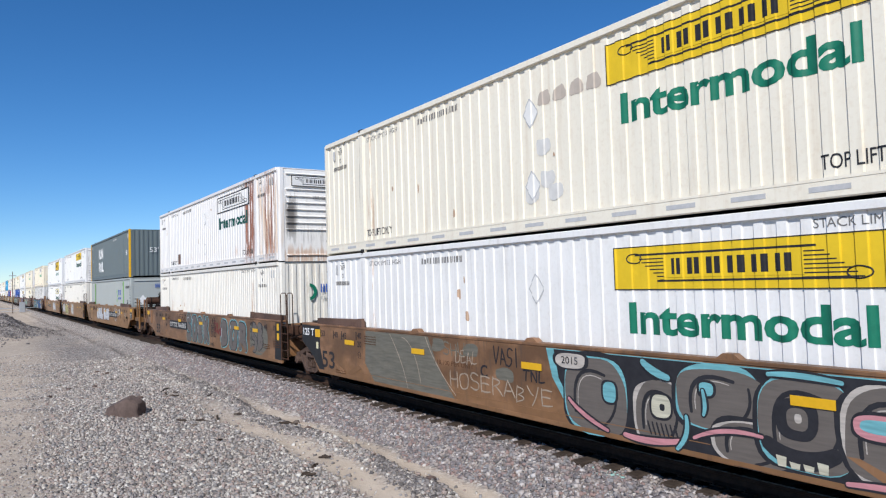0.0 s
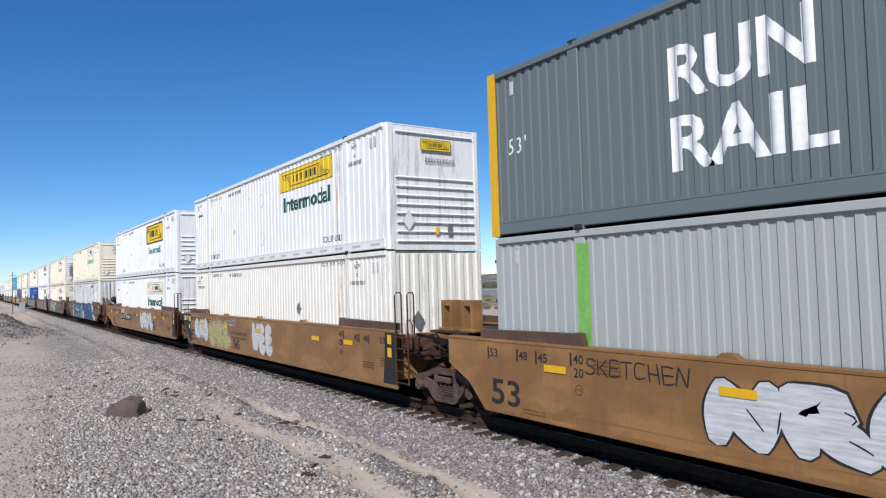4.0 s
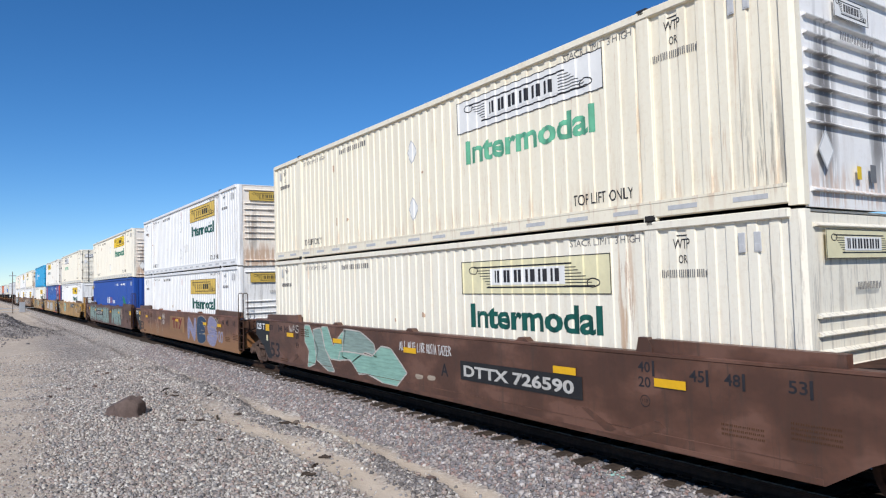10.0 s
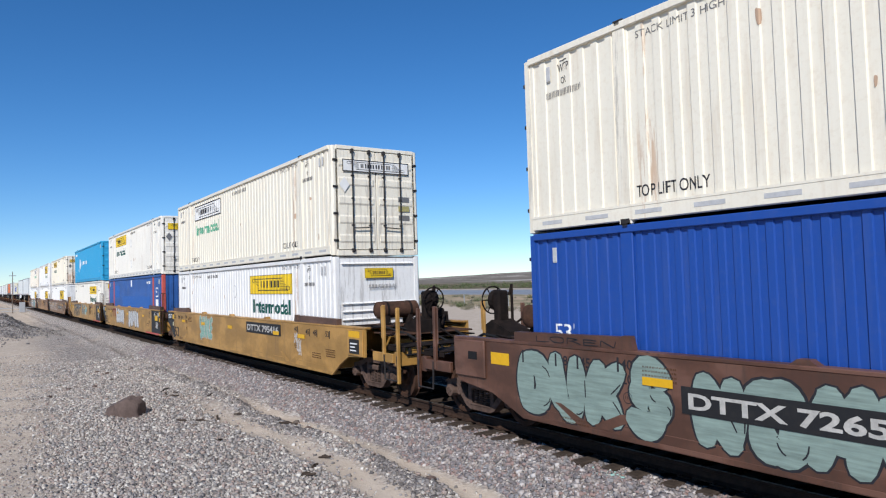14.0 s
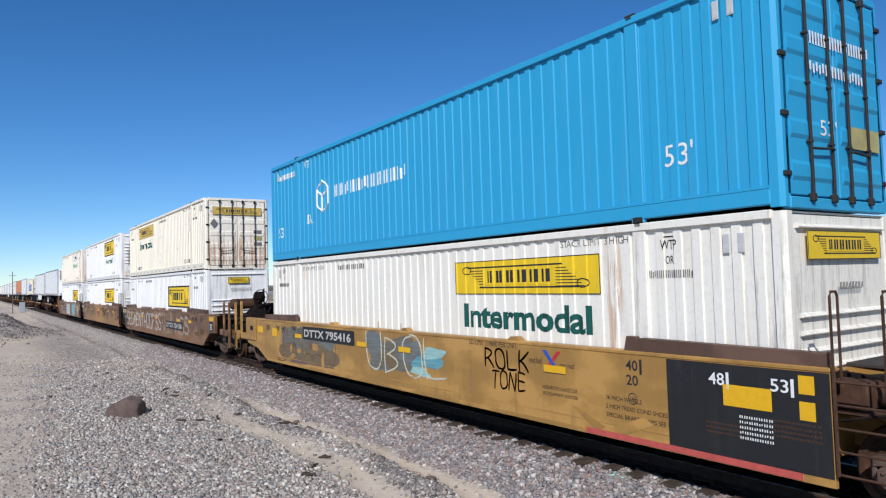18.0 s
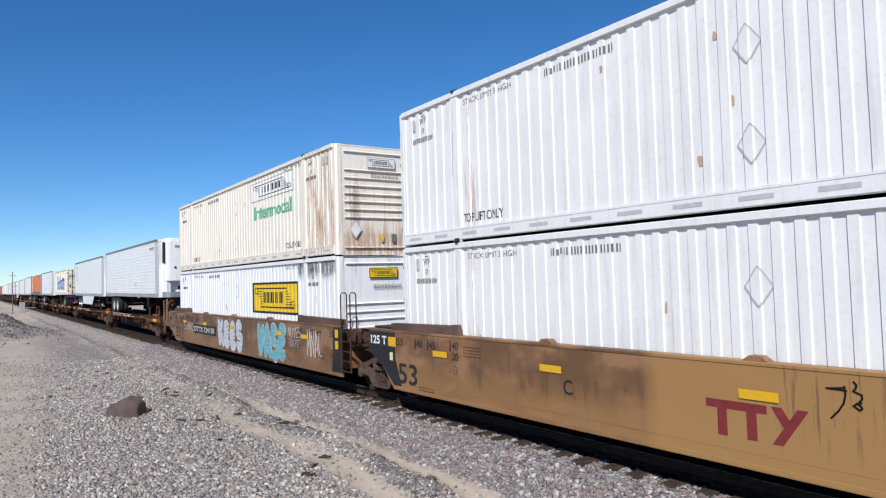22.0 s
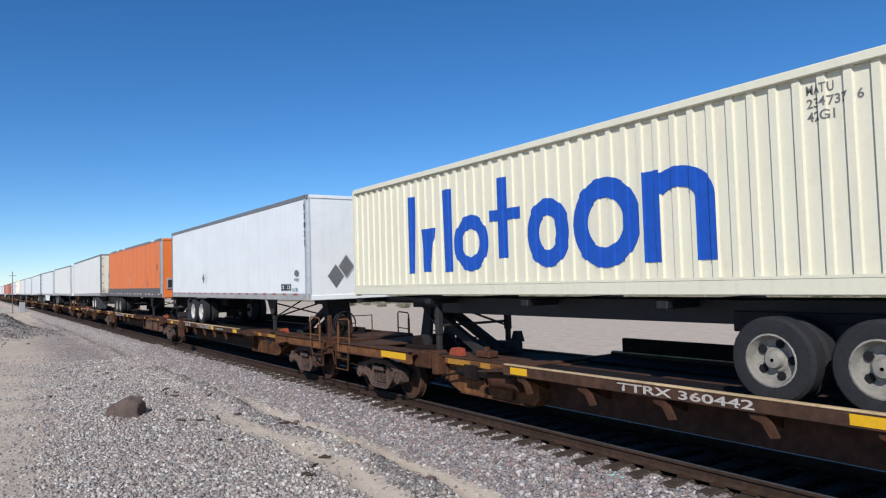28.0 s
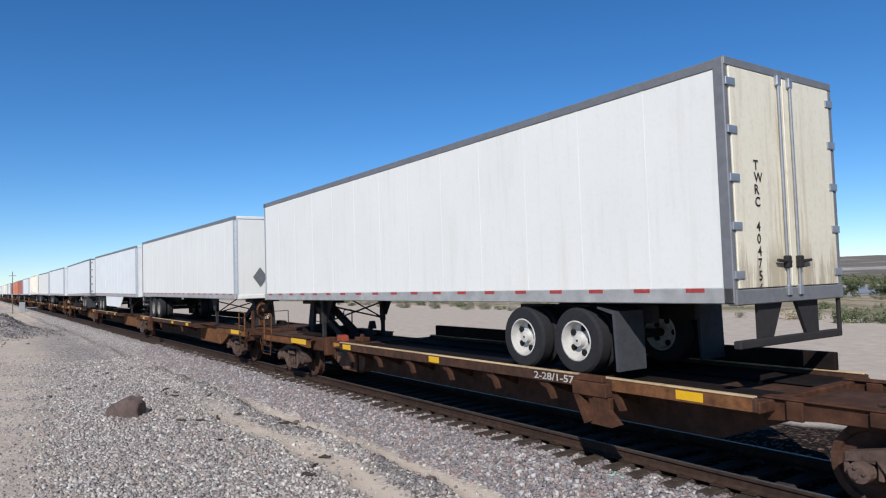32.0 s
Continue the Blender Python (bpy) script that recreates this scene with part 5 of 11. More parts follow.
def coupler_mesh():
    g = G().cbox(-1.2, 0.0, -0.1, 0.1, 0.72, 0.94)
    g.prism([(0.0, -0.14), (0.22, -0.17), (0.34, -0.09), (0.26, -0.02), (0.16, -0.03), (0.16, 0.04), (0.36, 0.12), (0.34, 0.18), (0.0, 0.14)], "z", 0.66, 0.98)
    g.tube([(-0.1, 0.25, 0.8), (0.15, 0.27, 0.55), (0.4, 0.2, 0.42)], 0.025, 6)
    return g.mesh("coupler", "rust_dark")


# ---- well cars ----
def grate_mesh():
    """Open grating hung under the edge of an end step."""
    g = G()
    for k in range(9):
        y = -1.15 + k * 0.28
        g.box(3.3, 3.34, y, y + 0.05, 0.98, 1.12)
    return g.cbox(3.3, 3.34, -1.2, 1.2, 0.94, 0.98).mesh("step_grating", "dark")


def well_car(lead, mat, label, front="art", rear="art", black=False, blacklead=False, rail_mat=None, tread="rust_mid", tail=0.0):
    """One platform of a double-stack well car; x = 0 is the lead end of its containers, -16.15 their tail end."""
    car = rides(thing("well_car", label, "railway car", "well cars of the train"), lead)
    Lc = 16.15
    key = (mat, front, rear, tail)
    def side():
        pts = [(0.5, 0.26), (0.5, 1.45)] if front == "art" else [(0.18, 0.26), (0.65, 0.56), (1.1, 0.78), (1.93, 0.82), (1.95, 1.0), (1.95, 1.45)]
        pts += [(-17.37, 1.45), (-17.37, 1.0), (-16.75, 0.7), (-16.3, 0.26)] if rear == "art" else [(-18.1 + tail, 1.45), (-18.1 + tail, 0.9), (-17.95 + tail, 0.7), (-17.0 + tail * 0.5, 0.58), (-16.2, 0.26)]
        g = G().prism(pts, "y", -1.485, -1.43)
        return g.mesh("side_plate", mat)
    x_front = 0.5 if front == "art" else 1.95
    x_rear = -17.37 if rear == "art" else -18.1 + tail
    chord = shared(("chord",) + key, lambda: G().cbox(x_rear, x_front, -1.49, -1.31, 1.45, 1.505).mesh("top_chord", mat))
    low = shared(("low",) + key, lambda: G().cbox(-16.2, 0.17, -1.49, -1.24, 0.26, 0.34).box(-16.1, 0.16, -1.4885, -1.48, 0.45, 0.462).mesh("bottom_chord", mat))
    cm = "cap_brown" if mat != "brown" else mat
    cap0 = shared(("cap", mat), lambda: G().prism([(-2.15, 1.505), (0.45, 1.505), (0.45, 1.65), (-2.0, 1.68), (-2.15, 1.62)], "y", -1.46, -1.32).prism([(-2.26, 1.46), (-1.98, 1.46), (-1.98, 1.56), (-2.06, 1.7), (-2.2, 1.7)], "y", -1.478, -1.38).mesh("end_cap", cm))
    cap1 = shared(("capr", mat), lambda: G().prism([(-14.0, 1.505), (-16.4, 1.505), (-16.4, 1.65), (-14.15, 1.68), (-14.0, 1.62)], "y", -1.46, -1.32).prism([(-13.89, 1.46), (-14.17, 1.46), (-14.17, 1.56), (-14.09, 1.7), (-13.95, 1.7)], "y", -1.478, -1.38).mesh("end_cap", cm))
    me = shared(("plate",) + key, side)
    pad = shared(("pad", mat), lambda: G().prism([(-0.55, 0.62), (-0.42, 0.62), (0.12, 0.4), (0.02, 0.36), (-0.1, 0.36)], "y", -1.485, -1.491).mesh("wear_pad", mat))
    pad2 = shared(("pad2", mat), lambda: G().prism([(0.25, 0.4), (0.3, 0.36), (0.5, 0.36), (0.95, 0.55), (0.85, 0.62), (0.75, 0.62)], "y", -1.485, -1.491).mesh("wear_pad", mat))
    for x in (-2.75, -14.9):
        part("wear_pad", pad, car, pose(x, 0, 0))
        part("wear_pad", pad2, car, pose(x, 0, 0))
    for s in (1, -1):
        mir = Matrix.Diagonal((1, s, 1, 1))
        part("side_plate", me, car, mir)
        part("top_chord", chord, car, mir)
        part("bottom_chord", low, car, mir)
        part("end_cap", cap0, car, mir)
        part("end_cap", cap1, car, mir)
        for x in (-4.6, -8.1, -11.6) if s > 0 else ():
            part("bracket", shared(("brk", mat), lambda: G().prism([(-0.16, 1.505), (0.16, 1.505), (0.07, 1.57), (-0.07, 1.57)], "y", -1.47, -1.34).mesh("bracket", mat)), car, mir @ pose(x, 0, 0))
    part("well_floor", shared(("wfloor",), lambda: G().box(-16.2, 0.1, -1.25, 1.25, 0.3, 0.34).mesh("well_floor", "rust_dark")), car)
    # end structures
    for kind, sx, xo in ((front, 1, 0.0), (rear, -1, -Lc + tail)):
        m0 = pose(xo, 0, 0) @ Matrix.Diagonal((sx, 1, 1, 1))
        if kind == "art":
            part("end_deck", shared(("adeck",), lambda: G().cbox(0.12, 1.55, -0.35, 1.3, 1.38, 1.43).mesh("end_deck", "deck")), car, m0)
            part("end_sill", shared(("asill", mat), lambda: G().prism([(0.15, 0.5), (0.45, 0.5), (1.5, 0.72), (1.72, 0.72), (1.72, 1.12), (1.2, 1.3), (0.15, 1.38)], "y", -0.42, 0.42).mesh("end_sill", mat)), car, m0)
            part("bulkhead", shared(("bulk", mat), lambda: G().cbox(0.1, 0.2, -1.3, 1.3, 0.4, 1.38).mesh("bulkhead", mat)), car, m0)
            for k, (ya, za, yb) in enumerate(((-1.0, 1.2, -0.5), (-0.7, 1.3, -0.9), (0.2, 1.3, 0.6))):
                part("hose", shared(("ahose", k), lambda: G().tube([(0.3, ya, za), (0.8, ya * 0.9, za + 0.08), (1.3, (ya + yb) / 2, za - 0.12), (1.8, yb, za + 0.05)], 0.026, 6).mesh("hose", "dark")), car, m0)
            part("rod", shared(("arod",), lambda: G().tube([(0.3, -1.25, 1.1), (1.0, -1.1, 0.98), (1.75, -0.9, 1.0)], 0.02, 6).tube([(0.35, -1.28, 0.9), (1.4, -1.2, 1.15)], 0.016, 6).mesh("rod", "rust_dark")), car, m0)
            for k in range(6):
                r6 = random.Random(60 + k)
                ya, yb, za = r6.uniform(-1.2, 0.9), r6.uniform(-1.2, 0.9), r6.uniform(0.95, 1.34)
                part("pipe", shared(("apipe", k), lambda: G().tube([(0.25, ya, za), (0.6 + 0.1 * k, (2 * ya + yb) / 3, za + r6.uniform(-0.12, 0.1)), (1.1, (ya + yb) / 2, za + r6.uniform(-0.15, 0.08)), (1.6, yb, za - 0.05)], 0.016 + 0.003 * (k % 3), 6).mesh("pipe", ("rust_mid", "truck_grime", "dark")[k % 3])), car, m0)
            for k, (xa, ya, za) in enumerate(((0.5, -0.65, 1.1), (1.15, -0.45, 1.16), (0.8, 0.35, 1.2), (1.3, 0.8, 1.12))):
                part("valve_box", shared(("vbox",), lambda: G().cbox(-0.12, 0.12, -0.1, 0.1, -0.1, 0.12).tube([(0, 0, 0.1), (0, 0.02, 0.2)], 0.03, 6).mesh("valve_box", "truck_grime")), car, m0 @ pose(xa, ya, za, 0, 0, 30 * k))
            for s in (-1, 1):
                part("side_bracket", shared(("sbr", mat), lambda: G().prism([(0.2, 0.95), (1.3, 1.02), (1.3, 1.3), (0.2, 1.38)], "y", -0.05, 0.05).mesh("side_bracket", "rust_dark")), car, m0 @ pose(0, s * 0.72, 0))
            part("brake_cylinder", shared(("bcyl",), lambda: G().lathe([(-0.26, 0.06), (-0.24, 0.13), (0.2, 0.13), (0.22, 0.05), (0.5, 0.03)], (0.78, -0.95, 1.2), "x", 14).cbox(0.35, 0.75, -1.25, -0.9, 1.06, 1.34).cbox(0.95, 1.2, -1.1, -0.8, 0.9, 1.2).cbox(0.4, 1.0, -1.2, -0.75, 0.98, 1.05).mesh("brake_cylinder", "rust_mid", smooth=True)), car, m0)
        else:
            part("end_deck", shared(("edeck",), lambda: G().cbox(0.15, 1.3, -1.25, 1.25, 1.42, 1.46).cbox(1.3, 2.5, -0.9, 1.2, 1.3, 1.34).mesh("end_deck", "rust_mid")), car, m0)
            part("end_step", shared(("estep",), lambda: G().cbox(2.62, 3.36, -1.28, 1.28, 1.12, 1.15).cbox(2.62, 3.36, -1.28, -1.24, 1.02, 1.12).cbox(1.7, 2.5, 0.1, 1.28, 1.2, 1.23).mesh("end_step", "rust_dark")), car, m0)
            part("step_grating", shared(("egrate",), lambda: grate_mesh()), car, m0)
            tank = part("air_tank", shared(("tank",), lambda: G().lathe([(-0.62, 0.08), (-0.58, 0.17), (-0.54, 0.21), (0.54, 0.21), (0.58, 0.17), (0.62, 0.08)], (0.9, 0, 1.84), "y", 18).mesh("air_tank", "rust_mid", smooth=True)), car, m0)
            part("strap", shared(("tankstrap",), lambda: G().lathe([(-0.36, 0.218), (-0.3, 0.218)], (0.9, 0, 1.84), "y", 18).lathe([(0.3, 0.218), (0.36, 0.218)], (0.9, 0, 1.84), "y", 18).cbox(0.74, 1.06, -0.4, -0.26, 1.46, 1.7).cbox(0.74, 1.06, 0.26, 0.4, 1.46, 1.7).mesh("strap", "rust_dark", smooth=True)), tank)
            part("brake_stand", shared(("bs",), lambda: G().prism([(1.7, 1.34), (2.5, 1.34), (2.5, 1.62), (2.3, 1.72), (2.2, 1.66), (1.75, 1.5)], "y", -0.3, 0.25).cbox(2.26, 2.46, -0.14, 0.14, 1.6, 2.3, 0.04).lathe([(0.0, 0.2), (0.1, 0.22), (0.16, 0.1)], (2.42, 0, 2.1), "x", 14).tube([(2.3, 0.16, 2.2), (2.3, 0.24, 2.42), (2.3, 0.24, 1.5)], 0.03, 6).mesh("brake_stand", "rust_dark", smooth=False)), car, m0)
            part("brake_wheel", shared(("bw",), lambda: brake_wheel_mesh("rust_dark")), car, m0 @ pose(2.62, 0, 2.1) @ Matrix.Diagonal((1, 0.8, 0.8, 1)))
            part("valve_unit", shared(("evalve",), lambda: G().cbox(1.5, 1.85, 0.45, 0.85, 1.34, 1.85, 0.04).lathe([(0.0, 0.13), (0.25, 0.11)], (1.55, 1.0, 1.5), "z", 12).tube([(1.85, 0.6, 1.6), (2.3, 0.5, 1.7), (2.5, 0.3, 1.5)], 0.03, 6).mesh("valve_unit", "rust_dark")), car, m0)
            if sx > 0:
                part("equipment_box", shared(("ebox", mat), lambda: G().cbox(1.12, 1.9, -1.52, -1.48, 0.82, 1.45, 0.05).mesh("equipment_box", mat)), car, m0)
                part("notice", shared(("notice",), lambda: G().box(0, 0.5, 0, 0.34, 0, 0.004).mesh("notice", "black")), car, near_side(1.24, -1.521, 0.88))
                part("notice_text", shared(("noticet",), lambda: G().box(0.05, 0.4, 0.22, 0.25, 0.004, 0.006).box(0.05, 0.3, 0.14, 0.17, 0.004, 0.006).box(0.05, 0.36, 0.06, 0.09, 0.004, 0.006).mesh("notice_text", "white_ink")), car, near_side(1.24, -1.521, 0.88))
                part("reflector", shared(("reflbig2",), lambda: G().box(0, 0.55, 0, 0.15, 0, 0.004).mesh("reflector", "yellow")), car, near_side(1.22, -1.521, 1.26))
            else:
                part("equipment_box", shared(("ebox2", mat), lambda: G().cbox(1.0, 1.88, -1.53, -1.48, 0.8, 1.46, 0.06).mesh("equipment_box", mat)), car, m0)
                part("window_slot", shared(("slot",), lambda: G().box(1.2, 1.46, -1.534, -1.526, 1.12, 1.26).mesh("window_slot", "dark")), car, m0)
                part("reflector", shared(("reflend", lead == -19.66), lambda: G().box(0, 0.48, 0, 0.2, 0, 0.004).mesh("reflector", "yellow")), car, near_side(-18.02 if lead == -19.66 else -17.0, -1.531 if lead == -19.66 else -1.489, 1.23 if lead == -19.66 else 1.08))
            for k, (ya, yb) in enumerate(((-0.9, -0.4), (-0.3, 0.3), (0.5, 0.9))):
                part("hose", shared(("hose", k), lambda: G().tube([(1.2, ya, 1.45), (1.8, ya, 1.5 - 0.1 * k), (2.5, (ya + yb) / 2, 1.32), (3.2, yb, 1.0), (3.5, yb, 0.6)], 0.028, 6).mesh("hose", "dark")), car, m0)
            part("end_sill", shared(("esill", mat), lambda: G().prism([(0.15, 0.5), (0.5, 0.5), (1.0, 0.78), (3.3, 0.72), (3.3, 1.1), (0.6, 1.2), (0.15, 1.34)], "y", -0.34, 0.34).mesh("end_sill", mat)), car, m0)
            part("end_beam", shared(("ebeam", mat), lambda: G().cbox(3.1, 3.28, -1.38, 1.38, 0.72, 1.02).cbox(2.2, 3.1, -1.42, -1.34, 0.78, 0.98).mesh("end_beam", mat)), car, m0)
            part("bulkhead", shared(("bulk2", mat), lambda: G().cbox(0.1, 0.2, -1.3, 1.3, 0.4, 1.38).mesh("bulkhead", mat)), car, m0)
            part("coupler", shared(("coupler",), coupler_mesh), car, m0 @ pose(3.62, 0, 0))
            part("pipe", shared(("pipes",), lambda: G().tube([(0.4, -1.1, 1.46), (1.4, -0.9, 1.5), (2.2, -0.5, 1.32), (3.3, -0.45, 0.7)], 0.025, 6).tube([(0.6, 0.8, 1.5), (2.0, 0.3, 1.55), (3.2, 0.2, 1.2)], 0.02, 6).mesh("pipe", "rust_dark")), car, m0)
            for s in (-1, 1):
                part("handrail", shared(("hrail", rail_mat or mat), lambda: G().cbox(-0.04, 0.04, -0.035, 0.035, 0.8, 2.03).tube([(-0.09, 0, 1.3), (-0.1, 0, 2.0), (-0.04, 0, 2.0)], 0.015, 6).mesh("handrail", rail_mat or mat)), car, m0 @ pose(2.71, s * 1.4, 0))
                part("corner_post", shared(("cpost", rail_mat or mat), lambda: G().cbox(-0.03, 0.03, -0.04, 0.04, 0.36, 1.98).tube([(-0.07, 0, 1.2), (-0.07, 0, 1.96), (0, 0, 1.96)], 0.014, 6).mesh("corner_post", rail_mat or mat)), car, m0 @ pose(3.32, s * 1.4, 0))
                part("stirrup", shared(("stir",), lambda: G().tube([(-0.25, 0, 0.95), (-0.22, 0, 0.42), (0.3, 0, 0.42), (0.3, 0, 0.95)], 0.02, 6).mesh("stirrup", "steel_dark")), car, m0 @ pose(3.0, s * 1.43, 0))
    truck(car, 1.75 if front == "art" else 1.7)
    if rear == "end":
        truck(car, -Lc - 1.7 + tail)
    if front == "art":
        part("ladder", shared(("ladder", tread), lambda: ladder_mesh(0.5, 0.4, 1.5, 5, tread, 2.3)), car, pose(0.54, -1.5, 0))
    if black:
        part("end_panel", shared(("bpan", front, blacklead), lambda: G().prism([(-17.36, 1.445), (-17.36, 1.01), (-16.75, 0.71), (-16.3, 0.35), (-15.98, 0.35), (-16.22, 0.9), (-16.22, 1.445)], "y", -1.485, -1.489).mesh("end_panel", "black")), car, label="black painted panel")
        part("lettering", letters("125 T", 0.7, 0.19, "white_ink", 0.03), car, near_side(-17.28, -1.4895, 1.18))
        part("decal", shared(("decalp",), lambda: G().box(0, 0.13, 0, 0.17, 0, 0.003).mesh("decal", "logo_pale")), car, near_side(-16.45, -1.4895, 0.86))
        part("reflector", shared(("reflbig",), lambda: G().box(0, 0.32, 0, 0.2, 0, 0.003).mesh("reflector", "yellow")), car, near_side(-16.5, -1.4895, 1.16))
    if blacklead:
        for z in (0.92, 1.2):
            part("reflector", shared(("reflsq",), lambda: G().box(0, 0.17, 0, 0.2, 0, 0.003).mesh("reflector", "yellow")), car, near_side(0.16, -1.4895, z))
        part("end_panel", shared(("bpan0",), lambda: G().prism([(0.49, 1.445), (0.49, 0.35), (-0.05, 0.35), (0.02, 0.9), (0.06, 1.445)], "y", -1.485, -1.489).mesh("end_panel", "black")), car, label="black painted panel")
    return car


def well_marks(car, number=None, ident=-13.2, ident_z=0.82, lead_white=False, sizes=True, big53=True, dark="ink", refl=(-1.95, -3.85, -8.3, -11.7, -14.75), small=True):
    """Number panel, reflectors, size marks at both ends, tread notes."""
    y = -1.4895
    if number:
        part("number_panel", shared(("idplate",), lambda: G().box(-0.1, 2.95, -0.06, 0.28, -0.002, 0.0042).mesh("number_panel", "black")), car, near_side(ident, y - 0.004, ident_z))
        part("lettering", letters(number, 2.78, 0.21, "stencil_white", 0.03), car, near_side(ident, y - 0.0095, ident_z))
    for x in refl:
        part("reflector", shared(("refl",), lambda: G().box(0, 0.48, 0, 0.11, 0, 0.003).mesh("reflector", "yellow")), car, near_side(x, y - 0.012, 1.07))
    if sizes:
        if lead_white:
            part("reflector", shared(("reflbig3",), lambda: G().box(0, 0.6, 0, 0.25, 0, 0.003).mesh("reflector", "yellow")), car, near_side(-0.75, y - 0.003, 0.96))
            for k in range(5):
                part("writing", bars(7, 0.42, 0.03, "white_ink", 0.35, k), car, near_side(-0.55, y - 0.003, 0.84 - 0.06 * k))
        for x, s in ((-0.16, "53"), (-0.94, "48"), (-1.42, "45")):
            ink = "white_ink" if lead_white and s != "45" else dark
            part("lettering", letters(s, 0.21, 0.145, ink, 0.012), car, near_side(x, y - (0.003 if lead_white else 0), 1.19))
            part("size_mark", shared(("smark", ink), lambda: G().box(0, 0.035, 0, 0.2, 0, 0.003).mesh("size_mark", ink)), car, near_side(x + 0.235, y - (0.003 if lead_white else 0), 1.15))
        for x, side in ((-2.22, 0.235), (-14.12, -0.07)):
            part("lettering", letters("40", 0.2, 0.14, dark, 0.012), car, near_side(x, y, 1.24))
            part("lettering", letters("20", 0.2, 0.14, dark, 0.012), car, near_side(x, y, 1.04))
            part("size_mark", shared(("smark", dark), None), car, near_side(x + side, y, 1.2))
            part("roundel", shared(("roundel", dark), lambda: G().tube([(0.075 * math.cos(k * math.pi / 10), 0.075 * math.sin(k * math.pi / 10), 0.001) for k in range(20)], 0.004, 4, True).mesh("roundel", dark)), car, near_side(x + 0.1, y, 0.86))
            part("lettering", letters("110", 0.09, 0.045, dark), car, near_side(x + 0.055, y, 0.84))
        for x, s in ((-16.12, "53"), (-15.36, "48"), (-14.9, "45")):
            part("lettering", letters(s, 0.21, 0.145, dark, 0.012), car, near_side(x, y, 1.2))
            part("size_mark", shared(("smark", dark), None), car, near_side(x - 0.06, y, 1.17))
    if big53:
        part("lettering", letters("53", 0.74, 0.43, dark, 0.015), car, near_side(-16.1, y, 0.41))
    if small:
        for x, z, n in ((-1.0, 0.72, 3), (-0.15, 0.86, 4), (-13.75, 1.3, 4), (-15.3, 0.4, 2)):
            for i in range(n):
                part("writing", bars(10 + i, 0.55, 0.024, "print", 0.4, i), car, near_side(x, y, z - 0.055 * i))


# ---- spine cars ----
def bed_mesh(d1, mat):
    """The deep box on which landing legs stand; x is the distance from the truck, d1 the end of the trays."""
    return G().prism([(1.75, 0.98), (1.75, 0.74), (2.75, 0.34), (2.9, 0.3), (d1 + 0.15, 0.3), (d1 + 0.3, 0.42), (d1 + 0.3, 0.98)], "y", -0.84, 0.84).mesh("landing_bed", mat)


